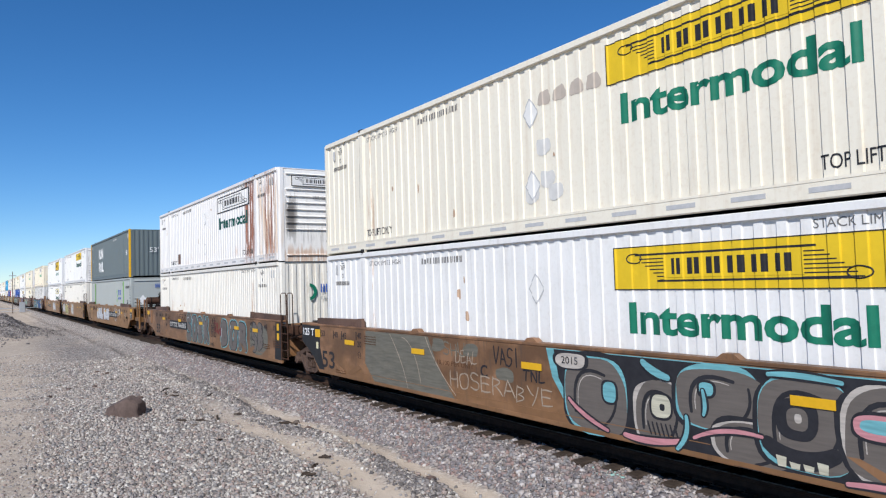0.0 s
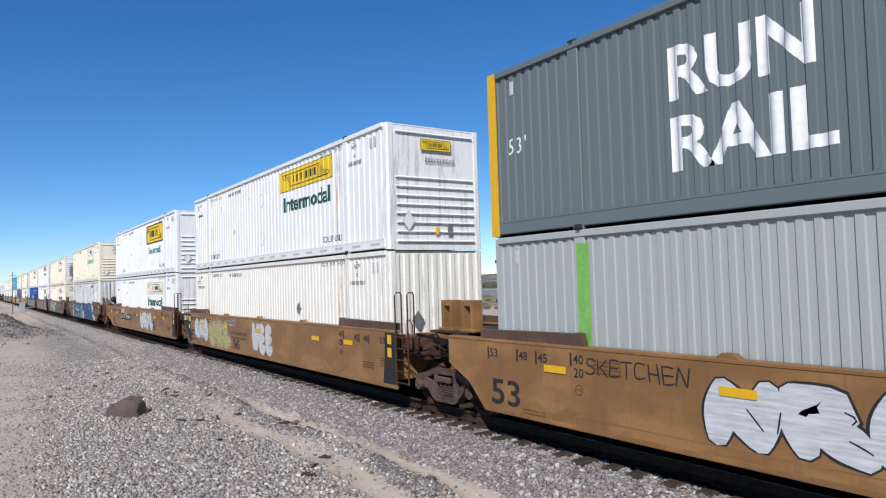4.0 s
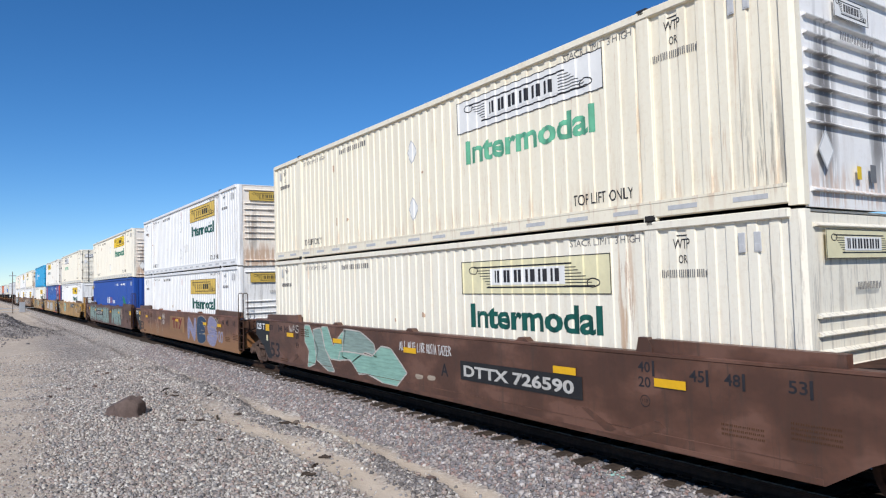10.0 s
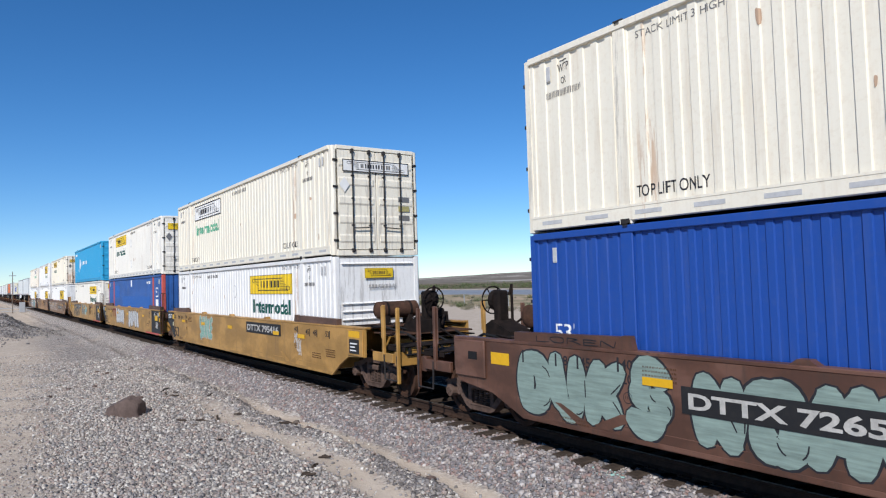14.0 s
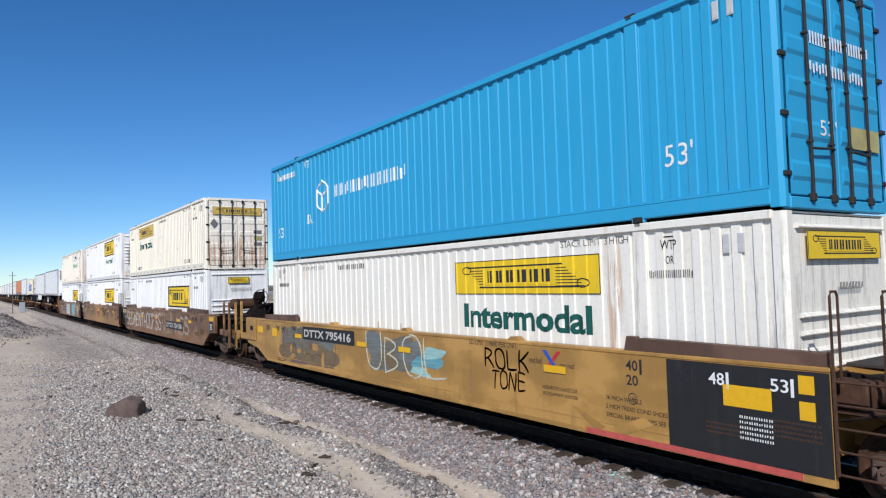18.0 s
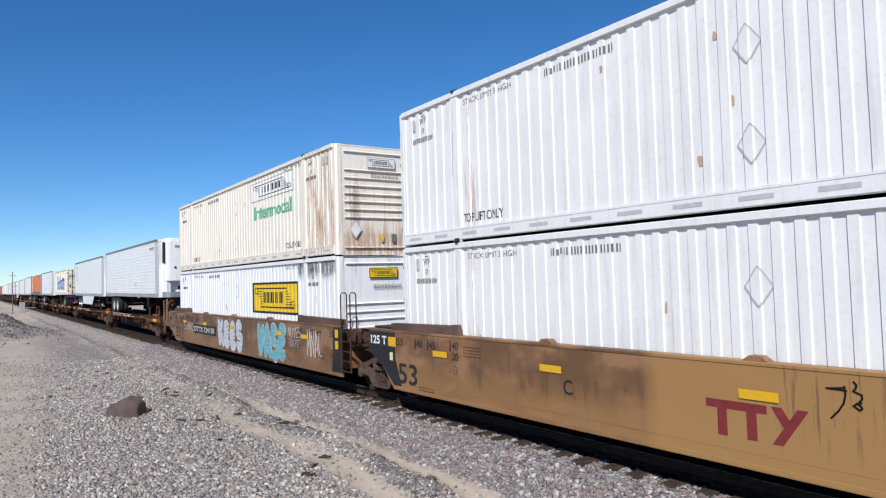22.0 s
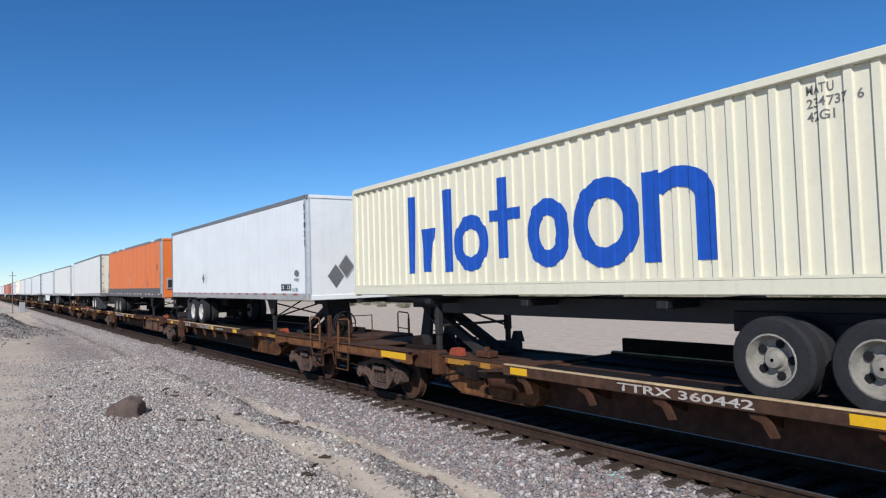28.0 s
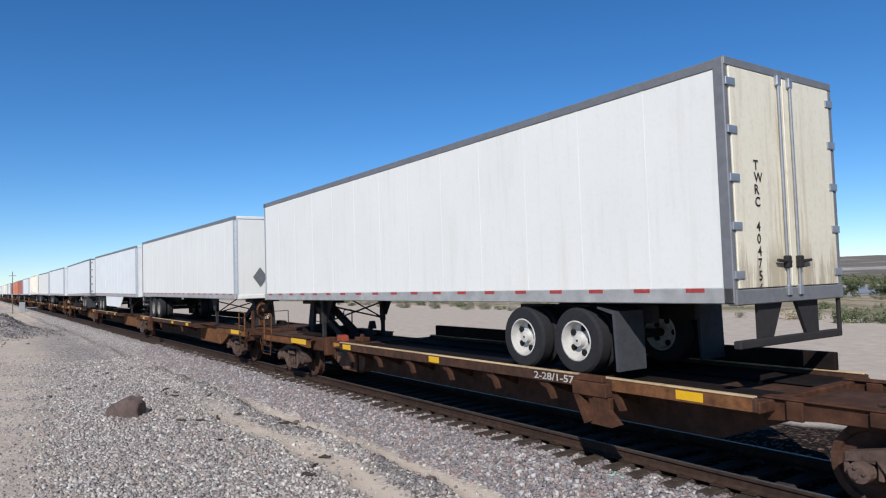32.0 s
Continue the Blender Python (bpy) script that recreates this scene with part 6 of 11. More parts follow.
def spine_car(front, rear, tray, hitch, label, front_end="art", rear_end="art", truck_front=True, guide=2.8, bed="rust_orange", text="TWIN 28 - ALL PURPOSE SPINE CAR", text_x=0.75, number=None, far=False):
    """One platform of a spine car between its truck centres; tray = (x0, x1) of the tyre trays, hitch = x of the stand."""
    car = rides(thing("spine_car", label, "railway car", "spine cars of the train"), front)
    L = front - rear
    t0, t1 = tray[0] - front, tray[1] - front
    hx = hitch - front
    fore = hx > -L / 2
    sgn = -1 if fore else 1
    part("centre_sill", G().prism([(0.2, 0.74), (-1.8, 0.74), (-2.9, 0.31), (-L + 2.9, 0.31), (-L + 1.8, 0.74), (-L - 0.2, 0.74), (-L - 0.2, 0.955), (0.2, 0.955)], "y", -0.62, 0.62).mesh("centre_sill", "rust_mid"), car)
    # the bed under the landing legs, mirrored to the hitch end
    d1 = -t1 if fore else L + t0
    mb = Matrix.Diagonal((-1, 1, 1, 1)) if fore else pose(-L, 0, 0)
    part("landing_bed", shared(("bed", round(d1, 2), bed), lambda: bed_mesh(d1, bed)), car, mb)
    part("bed_flange", shared(("bedfl", round(d1, 2)), lambda: G().cbox(1.7, d1 + 0.3, -0.97, -0.8, 0.975, 1.012).cbox(1.7, d1 + 0.3, 0.8, 0.97, 0.975, 1.012).box(1.8, d1 + 0.2, -0.8, 0.8, 0.96, 0.985).mesh("bed_flange", "rust_mid")), car, mb)
    part("bed_lip", shared(("bedlip", round(d1, 2)), lambda: G().cbox(2.85, d1 + 0.15, -0.88, -0.8, 0.285, 0.315).mesh("bed_lip", "rust")), car, mb)
    if not far:
        for x, h in ((2.45, 0.46), (3.7, 0.66), (5.0, 0.66), (d1 - 0.35, 0.62)):
            if 2.0 < x < d1:
                part("bed_rib", shared(("bedrib", h), lambda h=h: G().cbox(-0.03, 0.03, -0.9, -0.84, 0.975 - h, 0.975).mesh("bed_rib", "rust")), car, mb @ pose(x, 0, 0))
        part("bed_post", shared(("bedpost",), lambda: G().cbox(-0.1, 0.1, -1.1, -0.84, 0.62, 1.1).cbox(0.14, 0.75, -1.12, -0.84, 0.72, 1.06, 0.02).mesh("bed_post", "rust")), car, mb @ pose(2.3, 0, 0) @ Matrix.Diagonal((-1, 1, 1, 1)))
        part("bed_shelf", shared(("bedshelf",), lambda: G().cbox(2.5, 5.6, -0.98, -0.86, 0.86, 0.975, 0.01).mesh("bed_shelf", bed)), car, mb)
        def plate():
            g = G()
            for q in ((-0.14, 0.14, 0.1, 0.12), (-0.14, 0.14, -0.12, -0.1), (-0.14, -0.12, -0.1, 0.1), (0.12, 0.14, -0.1, 0.1), (-0.1, 0.1, -0.05, 0.0), (-0.1, 0.04, 0.03, 0.06)):
                g.box(q[0], q[1], q[2], q[3], 0, 0.004)
            return g.mesh("notice", "gr_chalk")
        part("notice", shared(("notice",), plate), car, near_side(-d1 + 1.2 if fore else -L + d1 - 1.2, -0.844, 0.62))
        part("lettering", letters("LOAD LIMIT 48100 LBS ALL UNITS", 1.5, 0.07, "placard_worn"), car, near_side(-d1 + 0.9 if fore else -L + d1 - 2.6, -0.844, 0.78))
        for x, w in ((3.0, 0.75), (d1 - 1.0, 0.3)):
            part("reflector", shared(("brefl", w), lambda w=w: G().box(-w / 2, w / 2, 0, 0.1, 0, 0.004).mesh("reflector", "yellow_dirty")), car, near_side(-x if fore else -L + x, -0.984, 0.868))
        part("stop_block", shared(("stopb",), lambda: G().prism([(-0.16, 1.0), (0.16, 1.0), (0.12, 1.14), (-0.06, 1.16), (-0.12, 1.12)], "y", -0.1, 0.1).mesh("stop_block", "lamp_red_dull")), car, mb @ pose(2.6, -0.72, 0))
        part("stop_block", shared(("stopc",), lambda: G().cbox(-0.22, 0.2, -0.12, 0.12, 1.0, 1.12).lathe([(1.1, 0.07), (1.2, 0.05)], (0, 0, 0), "z", 10).mesh("stop_block", "rust")), car, mb @ pose(3.3, -0.5, 0))
        if bed == "rust_orange":
            part("air_tank", shared(("stank",), lambda: G().lathe([(-0.42, 0.1), (-0.36, 0.19), (0.36, 0.19), (0.42, 0.1)], (0, -1.02, 0.74), "x", 14).mesh("air_tank", "rust", smooth=True)), car, mb @ pose(d1 - 0.3, 0, 0))
        if bed == "rust_orange":
            part("brake_valve", shared(("bvalve",), lambda: G().cbox(-0.22, 0.18, -1.05, -0.84, 0.62, 0.9).cbox(0.2, 0.42, -1.0, -0.84, 0.68, 0.86).lathe([(-0.12, 0.08), (0.12, 0.08)], (-0.4, -0.95, 0.74), "x", 10).tube([(-0.5, -1.0, 0.7), (-0.9, -1.0, 0.62), (-1.3, -0.9, 0.5)], 0.02, 6).mesh("brake_valve", "rust_dark")), car, mb @ pose(d1 - 1.4, 0, 0))
    part("train_pipe", shared(("tpipe", round(L, 1)), lambda: G().tube([(-2.2, -0.55, 0.66), (-L + 2.2, -0.55, 0.66)], 0.022, 6).mesh("train_pipe", "steel_dark")), car)
    # tyre trays
    for s in (-1, 1):
        # near-black rust: the trailer's shade is put into the tray colour
        part("tyre_tray", G().cbox(t0, t1, min(s * 0.4, s * 1.31), max(s * 0.4, s * 1.31), 0.965, 1.0).mesh("tyre_tray", "rust_dark"), car)
        part("tray_rail", G().cbox(t0, t1, s * 1.345 - 0.035, s * 1.345 + 0.035, 0.895, 1.06, 0.008).mesh("tray_rail", "rust_mid"), car)
        if s < 0 or not far:
            part("edge_strip", G().cbox(t0 + 0.03, t1 - 0.03, s * 1.345 - 0.045, s * 1.345 + 0.045, 1.06, 1.083, 0.006).mesh("edge_strip", "strip_worn"), car)
    n = int((t1 - t0) / 1.39)
    for i in range(n):
        x = t0 + 0.3 + i * 1.39
        if not far or i % 3 == 0:
            part("outrigger", shared(("outrig",), lambda: G().prism([(0.4, 0.5), (0.4, 0.965), (1.3, 0.965), (1.3, 0.88)], "x", -0.02, 0.02).prism([(0.0, 0.9), (0.2, 0.9), (0.3, 0.76), (0.36, 0.64), (0.26, 0.62), (0.16, 0.78), (0.03, 0.82)], "y", 1.29, 1.34).mesh("outrigger", "rust")), car, pose(x, 0, 0) @ Matrix.Diagonal((1, -1, 1, 1)))
    part("tray_apron", G().cbox(t0 - 0.03, t0 + 0.12, -1.36, 1.36, 0.88, 1.02).cbox(t1 - 0.12, t1 + 0.03, -1.36, 1.36, 0.88, 1.02).mesh("tray_apron", "rust"), car)
    part("tray_ramp", shared(("ramp",), lambda: G().prism([(0.0, 0.93), (0.75, 0.86), (0.75, 0.89), (0.0, 0.98)], "y", -1.33, -0.5).mesh("tray_ramp", "rust_mid")), car, pose(t1 + 0.03, 0, 0) if fore else pose(t0 - 0.03, 0, 0) @ Matrix.Diagonal((-1, 1, 1, 1)))
    # far curb, its near-black colour standing for the shade it lies in
    part("guide_rail", G().cbox(t0 + 0.3, t1 - 0.4, 1.3, 1.4, 1.08, 1.34).mesh("guide_rail", "rust_dark"), car)
    y = -1.3815
    free = t0 if fore else t1          # the tray's end away from the hitch
    k = 1 if fore else -1
    part("rail_rust", G().box(min(free, free + k * (guide - 0.3)) + 0.05, max(free, free + k * (guide - 0.3)) - 0.05, 0.9, 1.055, 0, 0.0025).mesh("rail_rust", "rust_orange"), car, near_side(0, y, 0))
    for x, w in ((free + k * 0.9 - 0.2, 0.4), (t1 - 0.62 if fore else t0 + 0.2, 0.42), (free + k * (guide + (2.3 if rear in (-350.63, -367.9) else 4.4)), 0.36)):
        part("reflector", shared(("srefl", w), lambda w=w: G().box(0, w, 0, 0.115, 0, 0.005).mesh("reflector", "yellow")), car, near_side(x, y, 0.925))
    if text and not far:
        w = 2.05 if text.startswith("TTRX") else 0.115 * 0.86 * len(text)
        xa = free + guide + 0.5 if fore else free - guide - 0.4 - w
        part("lettering", letters(text, w, 0.115, "gr_chalk", 0.018), car, near_side(xa if text_x == 0.75 else free + text_x, y, 0.922))
    if number and not far:
        part("lettering", letters(number[0], 1.9 if len(number[0]) > 9 else 1.2, 0.12, "gr_chalk", 0.018), car, near_side(number[1], y, 0.92))
        part("writing", bars(14, 0.9, 0.04, "gr_chalk", 0.35, 8), car, near_side(number[1] + 2.6, y, 0.96))
    part("tyre_guide", shared(("guide", k), lambda: G().cbox(-0.33, 0.33, -0.1, 0.05, 0.8, 1.0, 0.012).cbox(-0.24, 0.24, -0.06, 0.03, 1.0, 1.1, 0.012).prism([(-0.28, 0.8), (-0.2, 0.8), (0.02, 0.44), (-0.08, 0.4)], "y", -0.12, 0.02).prism([(0.06, 0.8), (0.3, 0.8), (0.33, 0.66), (0.55, 0.46), (0.4, 0.4), (0.0, 0.41), (0.12, 0.5)], "y", -0.08, 0.0).cbox(-0.05, 0.35, -0.05, 0.04, 0.42, 0.8).mesh("tyre_guide", "rust")), car, pose(free + k * guide, -1.4, 0))
    # hitch
    part("hitch_stand", shared(("hstand",), lambda: G().prism([(0.0, 1.0), (0.4, 1.0), (0.14, 1.94), (-0.14, 1.94)], "y", -0.36, -0.27).prism([(0.0, 1.0), (0.4, 1.0), (0.14, 1.94), (-0.14, 1.94)], "y", 0.27, 0.36).cbox(0.02, 0.18, -0.27, 0.27, 1.62, 1.94).cbox(0.14, 0.36, -0.27, 0.27, 1.05, 1.3).cbox(-0.45, 0.4, -0.5, 0.5, 1.94, 2.04).mesh("hitch_stand", "steel_dark")), car, pose(hx, 0, 0, 0, 0, 0 if sgn < 0 else 180))
    part("hitch_strut", shared(("hstrut", sgn), lambda: G().prism([(sgn * 0.05, 1.76), (sgn * 0.05, 1.94), (sgn * 0.3, 1.84), (sgn * 1.95, 1.1), (sgn * 1.95, 1.0), (sgn * 1.75, 1.0)], "y", -0.3, -0.16).prism([(sgn * 0.05, 1.76), (sgn * 0.05, 1.94), (sgn * 0.3, 1.84), (sgn * 1.95, 1.1), (sgn * 1.95, 1.0), (sgn * 1.75, 1.0)], "y", 0.16, 0.3).mesh("hitch_strut", "steel_dark")), car, pose(hx, 0, 0))
    part("hitch_base", shared(("hbase",), lambda: G().cbox(-0.6, 0.6, -0.62, 0.62, 0.98, 1.08).cbox(-0.3, 0.3, 0.62, 0.8, 1.0, 1.2).prism([(-0.5, 1.05), (-0.2, 1.05), (-0.24, 1.24), (-0.46, 1.24)], "y", -0.5, -0.36).mesh("hitch_base", "rust_dark")), car, pose(hx, 0, 0))
    part("hitch_strut_foot", shared(("hfoot",), lambda: G().cbox(-0.35, 0.35, 0.36, 0.5, 1.0, 1.22).cbox(-0.2, 0.2, -0.4, 0.4, 1.0, 1.1).prism([(-0.16, 1.2), (0.16, 1.2), (0.08, 1.42), (-0.06, 1.42)], "y", 0.6, 0.72).mesh("hitch_strut_foot", "steel_dark")), car, pose(hx + sgn * 1.9, 0, 0))
    for kind, sx, xo in ((front_end, 1, 0.0), (rear_end, -1, -L)):
        m0 = pose(xo, 0, 0) @ Matrix.Diagonal((sx, 1, 1, 1))
        if kind == "end":
            part("end_platform", shared(("splat",), lambda: G().cbox(0.35, 1.9, -1.26, 1.26, 1.0, 1.05).cbox(-1.5, 0.35, -1.26, -0.78, 0.99, 1.03).cbox(-1.5, 0.35, 0.78, 1.26, 0.99, 1.03).cbox(-1.75, -1.4, -1.26, 1.26, 0.98, 1.03).mesh("end_platform", "rust_mid")), car, m0)
            part("end_beam", shared(("sbeam",), lambda: G().cbox(1.75, 1.95, -1.3, 1.3, 0.72, 1.05, 0.01).cbox(1.6, 1.8, -1.36, -1.0, 0.7, 1.04).mesh("end_beam", "rust")), car, m0)
            for s in (-1, 1):
                part("side_sill", shared(("ssill",), lambda: G().prism([(-1.7, 0.8), (-0.75, 0.88), (-0.55, 0.85), (1.8, 0.85), (1.8, 1.05), (-1.7, 1.04)], "y", -0.05, 0.05).mesh("side_sill", "rust_orange")), car, m0 @ pose(0, s * 1.3, 0))
                part("sill_flange", shared(("ssfl",), lambda: G().cbox(-1.75, 1.8, -0.09, 0.07, 1.045, 1.07).cbox(-0.6, 1.8, -0.09, 0.07, 0.83, 0.85).mesh("sill_flange", "rust_mid")), car, m0 @ pose(0, s * 1.3, 0))
            part("uncoupling_lever", shared(("ulever",), lambda: G().tube([(1.7, -1.42, 0.5), (1.85, -1.42, 0.86), (1.98, -1.3, 0.92), (2.05, -0.7, 0.9), (2.1, -0.25, 0.86)], 0.016, 6).mesh("uncoupling_lever", "rust")), car, m0)
            part("brake_hose", shared(("bhose",), lambda: G().tube([(1.9, 0.35, 0.7), (2.15, 0.36, 0.5), (2.45, 0.3, 0.34)], 0.026, 6).mesh("brake_hose", "dark")), car, m0)
            part("end_pipe", shared(("epipe",), lambda: G().tube([(1.96, -1.15, 0.95), (2.03, -1.1, 0.7), (2.0, -0.9, 0.55), (2.05, -0.5, 0.5)], 0.022, 6).tube([(1.96, -0.95, 0.9), (2.05, -0.9, 0.62), (2.02, -0.7, 0.42)], 0.016, 6).tube([(1.5, -1.34, 0.85), (1.5, -1.34, 0.62), (0.9, -1.2, 0.55)], 0.018, 6).cbox(1.96, 2.06, -1.2, -1.02, 0.78, 0.92).cbox(1.97, 2.12, -0.86, -0.72, 0.6, 0.78).cbox(1.2, 1.5, -1.3, -1.0, 0.62, 0.82).mesh("end_pipe", "rust_dark")), car, m0)
            part("coupler", shared(("coupler",), coupler_mesh), car, m0 @ pose(2.05, 0, -0.06))
            for s in (-1, 1):
                part("handrail", shared(("sh",), lambda: G().tube([(-0.36, 0, 0.86), (-0.36, 0, 1.62), (-0.3, 0, 1.66), (0.18, 0, 1.64), (0.24, 0, 1.58), (0.24, 0, 0.86)], 0.02, 6).tube([(-0.36, 0, 1.2), (0.24, 0, 1.18)], 0.015, 6).tube([(0.24, 0, 0.86), (0.24, 0, 1.48)], 0.032, 6).mesh("handrail", "rust_orange")), car, m0 @ pose(1.35, s * 1.37, 0))
                part("stirrup", shared(("stir2",), lambda: G().tube([(-0.35, 0, 0.95), (-0.3, 0, 0.42), (0.35, 0, 0.42), (0.38, 0, 0.95)], 0.022, 6).tube([(-0.32, 0, 0.68), (0.36, 0, 0.68)], 0.018, 6).mesh("stirrup", "rust")), car, m0 @ pose(1.4, s * 1.37, 0))
            if bed != "rust_black":
                part("reflector", shared(("srefl2",), lambda: G().box(0, 1.05, 0, 0.14, 0, 0.004).mesh("reflector", "yellow")), car, near_side(0.0 if sx > 0 else -L + 0.55, -1.352, 0.88))
            if sx > 0:
                part("brake_wheel", shared(("bw2",), lambda: brake_wheel_mesh("rust_dark")), car, pose(1.82, -0.75, 1.7 if bed == "rust_orange" else 1.46, 0, 0, 3) @ Matrix.Diagonal((1, 0.92, 0.92, 1)))
                def housing():
                    g = G().prism([(0.17 * math.cos(q), 0.26 * math.sin(q)) for q in [i * math.pi / 8 for i in range(16)]], "x", -0.1, 0.1)
                    return g.cbox(-0.05, 0.05, -0.1, 0.1, -0.5, -0.15).lathe([(0.1, 0.1), (0.16, 0.07), (0.24, 0.05)], (0, 0, 0), "x", 12).tube([(0.0, 0.14, -0.1), (0.02, 0.16, -0.5)], 0.014, 5).mesh("brake_housing", "rust_orange" if bed != "rust_black" else "black")
                part("brake_housing", shared(("bhous", bed == "rust_black"), housing), car, pose(1.6, -0.78, 1.7 if bed == "rust_orange" else 1.46))
                part("brake_post", shared(("bs2",), lambda: G().cbox(1.6, 1.7, -1.16, -1.06, 0.85, 1.7).cbox(1.6, 1.78, -1.1, -0.6, 1.05, 1.12).tube([(1.75, -0.55, 1.05), (1.75, -0.55, 1.65), (1.75, 0.1, 1.65), (1.75, 0.1, 1.05)], 0.018, 6).mesh("brake_post", "rust")), car)
        else:
            part("joint_plate", shared(("jplate",), lambda: G().cbox(-0.95, 0.05, -0.55, 0.55, 0.97, 1.03).cbox(-0.5, 0.0, -0.3, 0.3, 0.64, 0.97).cbox(-0.35, -0.05, -0.95, -0.55, 0.92, 1.0).cbox(-0.35, -0.05, 0.55, 0.95, 0.92, 1.0).lathe([(1.03, 0.16), (1.08, 0.13)], (-0.15, 0, 0), "z", 12).mesh("joint_plate", "rust_mid")), car, m0)
            part("air_hose", shared(("jhose",), lambda: G().tube([(-0.9, -0.6, 0.98), (-0.4, -0.75, 1.12), (0.2, -0.75, 1.12), (0.7, -0.6, 0.98)], 0.028, 6).mesh("air_hose", "dark")), car, m0)
            for s in (-1, 1):
                part("side_bearing", shared(("sbear",), lambda: G().prism([(-2.0, 0.76), (-1.2, 0.84), (0.0, 0.86), (0.0, 1.02), (-2.0, 1.02)], "y", -0.06, 0.06).cbox(-2.0, 0.0, -0.1, 0.1, 1.02, 1.05).cbox(-1.7, -1.5, -0.11, -0.05, 0.8, 1.02).cbox(-0.8, -0.6, -0.11, -0.05, 0.86, 1.02).mesh("side_bearing", "rust")), car, m0 @ pose(0, s * 0.98, 0))
    if truck_front:
        truck(car, 0.0 if front_end == "art" else -0.05)
    if rear_end == "end":
        truck(car, -L)
    return car


# ---- road trailers ----
def tyre_mesh(rimmat):
    g = G()
    g.lathe([(-0.13, 0.30), (-0.14, 0.36), (-0.13, 0.47), (-0.09, 0.505), (0.09, 0.505), (0.13, 0.47), (0.14, 0.36), (0.13, 0.30)], (0, 0, 0), "y", 28, False)
    return g.mesh("tyre", "tyre", smooth=True)


def rim_mesh(rimmat):
    g = G()
    prof = [(-0.135, 0.31), (-0.14, 0.29), (-0.09, 0.265), (-0.02, 0.245), (0.0, 0.16), (-0.03, 0.13), (-0.03, 0.11), (-0.1, 0.09), (-0.11, 0.02)]
    g.lathe(prof, (0, 0, 0), "y", 24, False)
    g.k = 1
    for k in range(5):
        a = 2 * math.pi * k / 5
        g.lathe([(-0.03, 0.052), (0.0, 0.052)], (0.195 * math.cos(a), 0, 0.195 * math.sin(a)), "y", 8)
    return g.mesh("rim", rimmat, "dark", smooth=True)


def road_wheel(parent, x, y, s, rimmat, z=1.505):
    w = part("wheel", shared(("tyre",), lambda: tyre_mesh(rimmat)), parent, pose(x, y, z, 0, 0, 0 if s < 0 else 180))
    part("rim", shared(("rim", rimmat), lambda: rim_mesh(rimmat)), w)


def bogie(parent, x, rimmat, spread=1.22):
    part("bogie_frame", shared(("bogie",), lambda: G().cbox(-1.5, 1.5, -0.55, -0.42, 1.75, 2.02).cbox(-1.5, 1.5, 0.42, 0.55, 1.75, 2.02).tube([(-0.61, -1.0, 1.505), (-0.61, 1.0, 1.505)], 0.07, 8).tube([(0.61, -1.0, 1.505), (0.61, 1.0, 1.505)], 0.07, 8).cbox(-0.2, 0.2, -0.6, 0.6, 1.6, 1.9).mesh("bogie_frame", "steel_dark")), parent, pose(x, 0, 0))
    for dx in (-spread / 2, spread / 2):
        for s in (-1, 1):
            road_wheel(parent, x + dx, s * 1.15, s, rimmat)
            road_wheel(parent, x + dx, s * 0.84, -s, rimmat)


